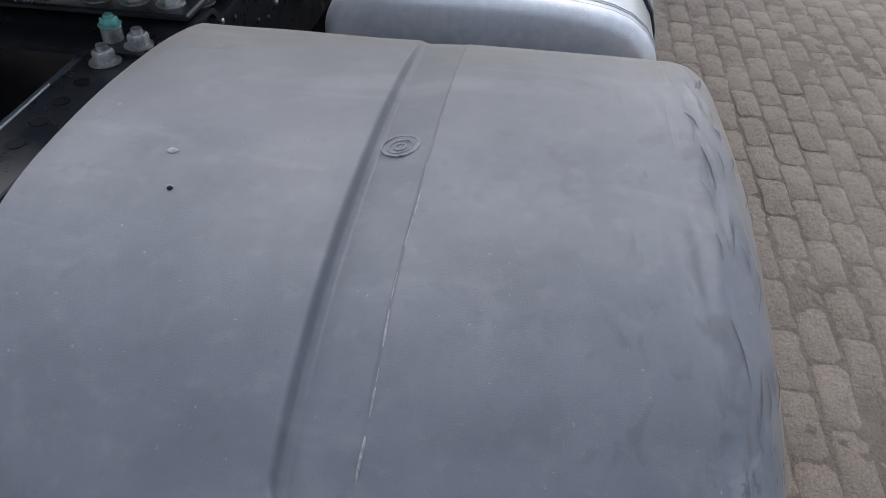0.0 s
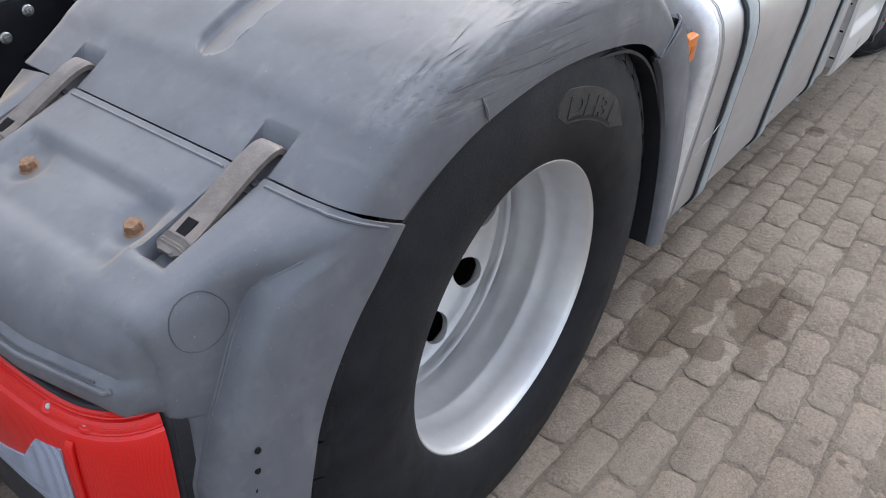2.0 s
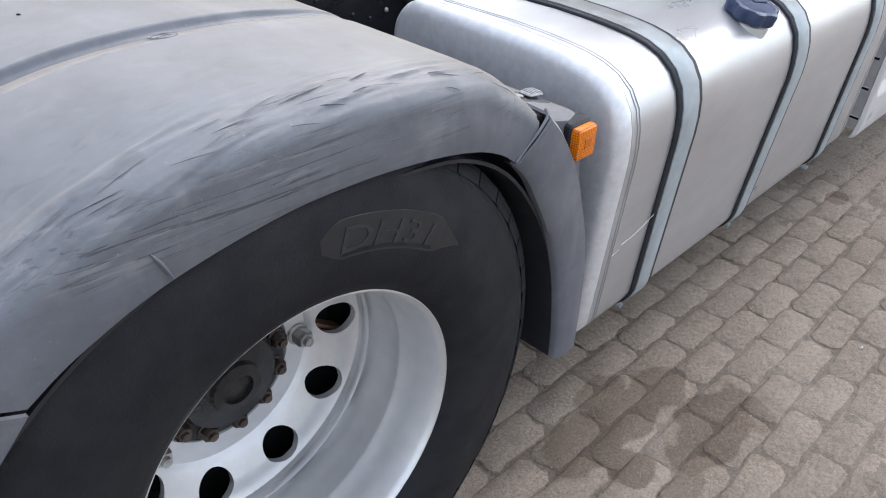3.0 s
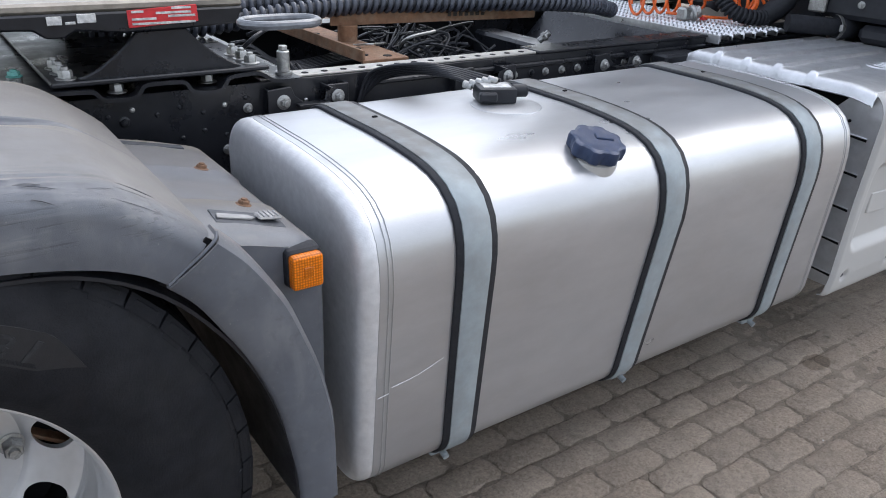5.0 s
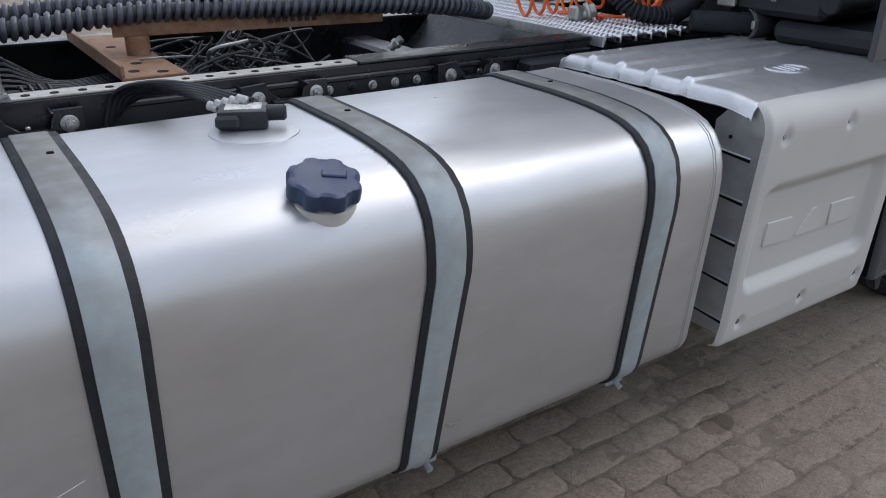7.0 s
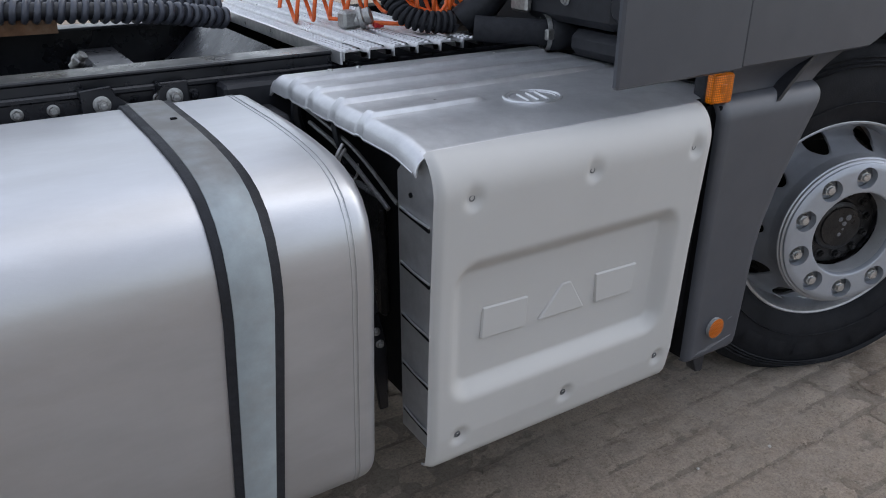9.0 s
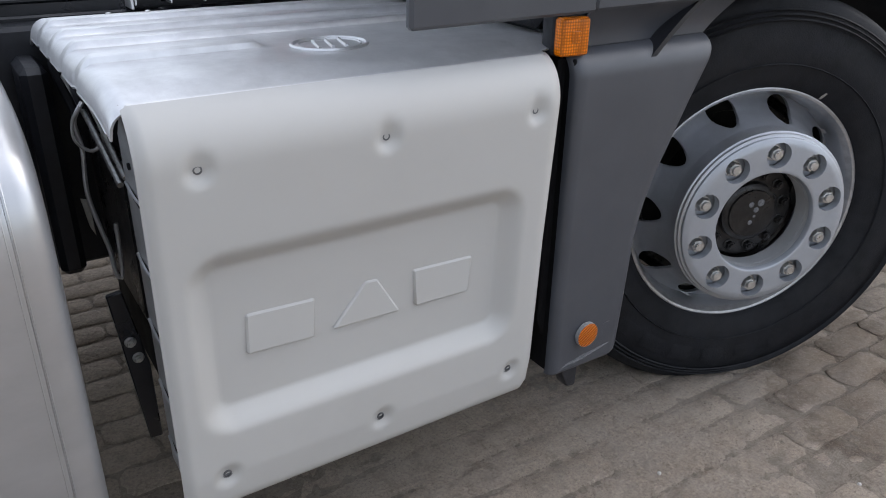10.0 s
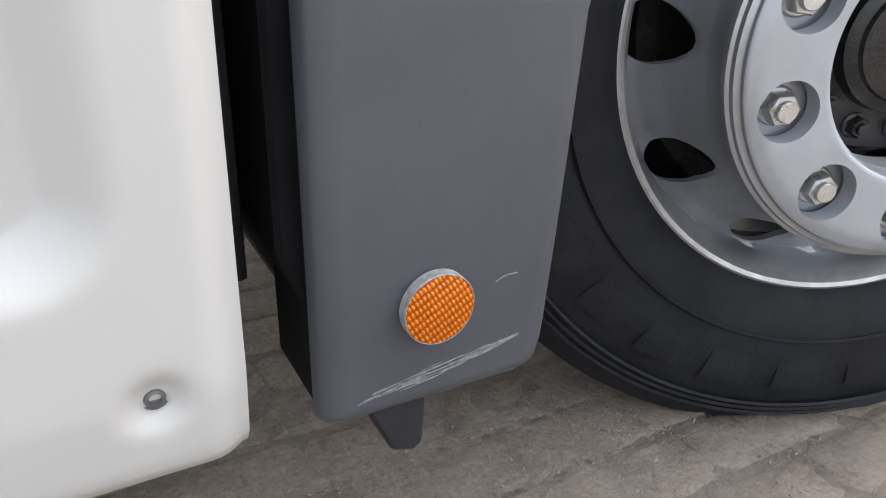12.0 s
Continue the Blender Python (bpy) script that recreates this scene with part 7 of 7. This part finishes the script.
part("wheel_flap", sheet(rows, 0.004, True), M_SKIRT, fairing, "dark grey flap with rolled top edge before the wheel", 50)
# near-black strip paints the shade behind the flap's edge
part("flap_fold", box(3.006, 3.012, 0.106, 0.20, 0.285, 0.920, 0.002), M_GAPSHADE, fairing)
part("flap_liner", sheet([[(3.03 + 0.0 * s, 0.12 + 0.5 * s, z) for s in (0, 0.5, 1)] for z in np.linspace(0.30, 0.95, 8)], 0.01), M_BLACK, fairing, "black inner mudguard")
# mud flap, with the gap's shade put into its near-black colour
part("mud_flap", prism([(2.992, 0.92), (3.018, 0.92), (3.022, 0.40), (3.075, 0.255), (3.045, 0.27), (2.990, 0.40)], 0.13, 0.62, XZ, 0.004), M_GAPSHADE, fairing)
part("flap_stay", prism([(3.030, 0.30), (3.088, 0.30), (3.086, 0.232), (3.078, 0.226), (3.060, 0.232)], 0.105, 0.135, XZ, 0.003), M_BLACK, fairing, "black stay under the flap")
rng = random.Random(17)
strokes = []
for k in range(70):
    s = rng.random()
    width = 0.0045 * math.sin(math.pi * min(1, 0.15 + s * 0.85)) + 0.0006
    x, z = 3.040 + 0.112 * s, 0.2975 + 0.0175 * s + rng.uniform(-1, 1) * width
    d = rng.uniform(0.003, 0.013)
    strokes.append(tube([(x - d, 0.0939, z - d * 0.16), (x, 0.0936, z + rng.uniform(-1, 1) * 0.0006), (x + d, 0.0939, z + d * 0.16)], rng.uniform(0.00022, 0.0007), 5, 3))
tagged(part("flap_scrape", merge(*strokes), M_SCRAPE, fairing, "pale scrape along the flap"), kind="stuff")
part("flap_scratch", tube([(3.135, 0.0938, 0.366), (3.143, 0.0936, 0.3695), (3.153, 0.0938, 0.3695)], 0.0006, 5, 3), M_SCRAPE, fairing)
marker("marker_base", 3.003, 0.128, 0.958, 0.060, 0.064, fairing, "amber front side marker", axes((3.003, 0.130, 0.958), (-0.12, -1, 0)))
m = axes((3.086, 0.093, 0.361), OUT)
part("round_reflector", lathe([(1e-4, 0.0100), (0.022, 0.0098), (0.0262, 0.0088)], 48, m), M_REFLECT, fairing, "round amber reflector")
part("reflector_rim", lathe([(0.0255, 0.0), (0.0268, 0.0), (0.0268, 0.0085), (0.0263, 0.0092), (0.0257, 0.0085)], 48, m), M_WORN, fairing, "thin silvered rim")
part("brake_hose", tube([(3.05, 0.30, 0.72), (3.03, 0.24, 0.66), (3.005, 0.20, 0.62), (2.985, 0.175, 0.595), (2.965, 0.165, 0.585)], 0.011, 10, 6), M_BLACK, fairing)
part("brake_line", tube([(2.975, 0.19, 0.78), (2.976, 0.18, 0.55), (2.978, 0.19, 0.36)], 0.006, 8, 6), M_RUBBER, fairing)
part("hose_clip", lathe([(0.0115, -0.004), (0.0135, -0.004), (0.0135, 0.004), (0.0115, 0.004)], 20, axes((2.992, 0.184, 0.604), (-0.55, -0.7, -0.45)), True), M_ZINC, fairing, "steel hose clip")
part("hose_end", cylinder(0.0145, -0.012, 0.010, 16, axes((2.972, 0.168, 0.588), (-0.8, -0.4, -0.4)), 0.003), M_RUBBER, fairing)
# near-black blocks added as shade in the void behind the front wheel
part("front_axle_block", merge(box(3.30, 3.95, 0.55, 2.0, 0.35, 0.62, 0.04), box(3.15, 4.2, 0.50, 2.1, 1.10, 1.18, 0.02)), M_GAPSHADE, truck)

# ---- ground: one sheet to the horizon, pavers in running bond on it ----
ground = part("ground", ([(-400, -400, -0.0048), (400, -400, -0.0048), (400, 400, -0.0019), (-400, 400, -0.0048)], [(0, 1, 2, 3)]), M_JOINT)
tagged(ground, "sandy bed between worn concrete pavers", "ground", kind="structure")
ground.name = "ground"
PL, PWD = 0.212, 0.0975


def paver_mesh(seed):
    r = random.Random(seed)
    hx, hy = PL / 2 - 0.0015, PWD / 2 - 0.0015
    c, e = 0.017, 0.0040
    outline = []
    for sx, sy in ((-1, -1), (1, -1), (1, 1), (-1, 1)):
        a = (sx * (hx - c), sy * hy)
        b = (sx * hx, sy * (hy - c))
        outline += [b, a] if sx * sy > 0 else [a, b]
    mids = []
    for i, p in enumerate(outline):
        q = outline[(i + 1) % 8]
        mids.append(p)
        if math.hypot(q[0] - p[0], q[1] - p[1]) > 0.05:
            for s in (0.22, 0.48, 0.75):
                mids.append((p[0] + (q[0] - p[0]) * s + r.uniform(-1, 1) * 0.0030, p[1] + (q[1] - p[1]) * s + r.uniform(-1, 1) * 0.0030))
    mids = [(x + r.uniform(-1, 0.3) * 0.0066 * (1 if x > 0 else -1), y + r.uniform(-1, 0.3) * 0.0066 * (1 if y > 0 else -1)) for x, y in mids]
    n = len(mids)
    v = [(x, y, -0.03) for x, y in mids] + [(x, y, -0.0030 + r.uniform(-1, 1) * 0.0010) for x, y in mids] + \
        [(x * (1 - e / hx), y * (1 - e / hy), 0.0) for x, y in mids]
    f = [(i, (i + 1) % n, n + (i + 1) % n, n + i) for i in range(n)] + [(n + i, n + (i + 1) % n, 2 * n + (i + 1) % n, 2 * n + i) for i in range(n)] + \
        [tuple(2 * n + i for i in range(n))]
    return v, f


shapes = [paver_mesh(100 + k) for k in range(10)]
protos = []
for sh in shapes:
    me = bpy.data.meshes.new("paver")
    me.from_pydata(sh[0], [], sh[1])
    me.shade_smooth()
    me.set_sharp_from_angle(angle=radians(50))
    me.materials.append(M_PAVER)
    protos.append(me)
rng = random.Random(21)
near, far_shapes = [], []
for row in range(-44, 40):
    yc = 0.082 + row * PWD
    for col in range(-16, 50):
        xc = 0.11 + (col + 0.5 * (row % 2)) * PL
        turn, lift = rng.uniform(-2.0, 2.0), rng.uniform(-0.0012, 0.0020)
        kind = rng.randrange(10)
        dx, dy = rng.uniform(-1, 1) * 0.0015, rng.uniform(-1, 1) * 0.0015
        m = pose(xc + dx, yc + dy, lift, rng.uniform(-0.5, 0.5), rng.uniform(-0.5, 0.5), turn)
        if 2.45 < xc < 3.62 and yc > -0.28:                           # worn together end to end here, only the long joints stay open
            m = pose(xc, yc + dy, lift * 0.5 - 0.0018, rng.uniform(-0.3, 0.3), rng.uniform(-0.25, 0.25), turn * 0.4) @ Matrix.Diagonal((1.055, 0.96 + 0.03 * rng.random(), 1, 1))
        if -1.0 <= yc <= 0.30 and 0.45 <= xc <= 4.6 and len(near) < 300 and (yc > -0.72):
            near.append((kind, m))
        else:
            far_shapes.append((kind, m))
# sand washed into the joints, in places level with the pavers
sx, sy = np.linspace(0.2, 4.9, 340), np.linspace(-1.6, 0.75, 170)
gx, gy = np.meshgrid(sx, sy, indexing="ij")
level = -0.0016 + 0.0028 * (0.6 * value_noise(gx * 1.9, gy * 1.9, 41) + 0.4 * value_noise(gx * 7, gy * 7, 42)) + 0.0012 * value_noise(gx * 31, gy * 31, 43) + 0.0007 * value_noise(gx * 70, gy * 70, 44)
level += -0.0004 + 0.0007 * ramp01(gy, -0.18, -0.40) * (1 - ramp01(gx, 1.1, 1.7))
level += 0.0010 * ramp01(gx, 1.6, 2.4) * (1 - ramp01(gx, 3.6, 4.3))
level -= 0.006 * np.maximum(ramp01(np.abs(gx - 2.55), 2.2, 2.35), ramp01(np.abs(gy + 0.425), 1.05, 1.175))
sand_v = np.stack([gx, gy, level], 2).reshape(-1, 3).tolist()
sand_f = [(i * 170 + j, (i + 1) * 170 + j, (i + 1) * 170 + j + 1, i * 170 + j + 1) for i in range(339) for j in range(169)]
part("joint_sand", (sand_v, sand_f), M_JOINT, ground, "sand washed into the joints")
# by the front wheel the pavers lie under a hard, pitted crust that only opens over the long joints
cx2, cy2 = np.linspace(2.35, 4.05, 330), np.linspace(-0.80, 0.40, 230)
gx, gy = np.meshgrid(cx2, cy2, indexing="ij")
crust = 0.0008 + 0.0016 * value_noise(gx * 6, gy * 6, 51) + 0.0010 * value_noise(gx * 23, gy * 23, 52) + 0.0009 * value_noise(gx * 61, gy * 61, 53) + 0.0008 * value_noise(gx * 97, gy * 97, 54)
off = np.abs((gy - 0.082) / PWD - np.round((gy - 0.082) / PWD - 0.5) - 0.5) * PWD + 0.003 * value_noise(gx * 28, gy * 9, 55)
crust -= 0.0075 * np.exp(-(off / 0.007) ** 2) * ramp01(value_noise(gx * 8, gy * 11, 56), -0.5, 0.5) * ramp01(value_noise(gx * 70, gy * 70, 57), -0.6, 0.4)
crust -= 0.010 * np.maximum(ramp01(np.abs(gx - 3.0) + 0.05 * value_noise(gx * 5, gy * 5, 58), 0.48, 0.64), ramp01(np.abs(gy - 0.05) + 0.05 * value_noise(gx * 4, gy * 5, 59), 0.26, 0.36))
part("pitted_crust", (np.stack([gx, gy, crust], 2).reshape(-1, 3).tolist(), [(i * 230 + j, (i + 1) * 230 + j, (i + 1) * 230 + j + 1, i * 230 + j + 1) for i in range(329) for j in range(229)]), M_PAVER, ground,
     "pitted sandy crust over worn pavers")
pave = part("paver_field", merge(*[moved(shapes[k], m) for k, m in far_shapes]), M_PAVER, ground, "", 50)
tagged(pave, "worn brown-grey concrete pavers with sandy joints", kind="stuff")
for k, m in near:
    ob = new("paver", protos[k])
    ob.parent = ground
    ob.matrix_local = Matrix.Translation((0, 0, 0.0048)) @ m
# loose grit
rng = random.Random(8)
for x, y, s in ((1.45, -0.30, 0.006), (1.72, -0.52, 0.004), (1.25, -0.46, 0.004), (3.25, -0.02, 0.005), (3.02, 0.02, 0.004), (2.7, -0.35, 0.004), (0.95, -0.2, 0.003), (3.6, -0.28, 0.005), (1.95, -0.15, 0.003)):
    v, f = lathe([(1e-4, 0), (s * 0.8, s * 0.15), (s, s * 0.6), (s * 0.7, s * 1.1), (1e-4, s * 1.25)], 7, pose(x, y, 0.0))
    v = [(a + rng.uniform(-1, 1) * s * 0.2, b + rng.uniform(-1, 1) * s * 0.2, c) for a, b, c in v]
    tagged(part("pebble", (v, f), M_STONE), "small pale stone lying on the pavers", "stone", "loose stones")
# coarse sand and grit, thickest along the joints
rng = random.Random(31)
v, f = [], []
for k in range(11000):
    row, col = (rng.randrange(-7, 4), rng.randrange(2, 22)) if k < 5000 else (rng.randrange(-6, 3), rng.randrange(12, 19))
    x, y = 0.11 + (col + 0.5 * (row % 2) + rng.random()) * PL, 0.082 + (row + 0.5) * PWD
    if rng.random() < 0.45:
        y += rng.gauss(0, 0.004)
    elif rng.random() < 0.5:
        x, y = 0.11 + (col + 0.5 * (row % 2) + 0.5) * PL + rng.gauss(0, 0.004), y + (rng.random() - 0.5) * PWD
    else:
        y += (rng.random() - 0.5) * PWD
    r, n = 0.0007 + 0.0022 * rng.random() ** 4, len(v)
    turn = rng.random() * 6.28
    for i in range(4):
        a = turn + i * 1.571 + rng.uniform(-0.4, 0.4)
        v.append((x + r * math.cos(a) * rng.uniform(0.7, 1.3), y + r * math.sin(a) * rng.uniform(0.7, 1.3), 0.0004 + 0.0014 * (x > 2.5)))
    v.append((x, y, 0.0004 + 0.0014 * (x > 2.5) + r * rng.uniform(0.6, 1.2)))
    f += [(n + i, n + (i + 1) % 4, n + 4) for i in range(4)]
grit = part("grit", (v, f), M_GRIT, None, "", 20)
tagged(grit, "loose brown sand and grit scattered over pavers", "grit", kind="stuff")
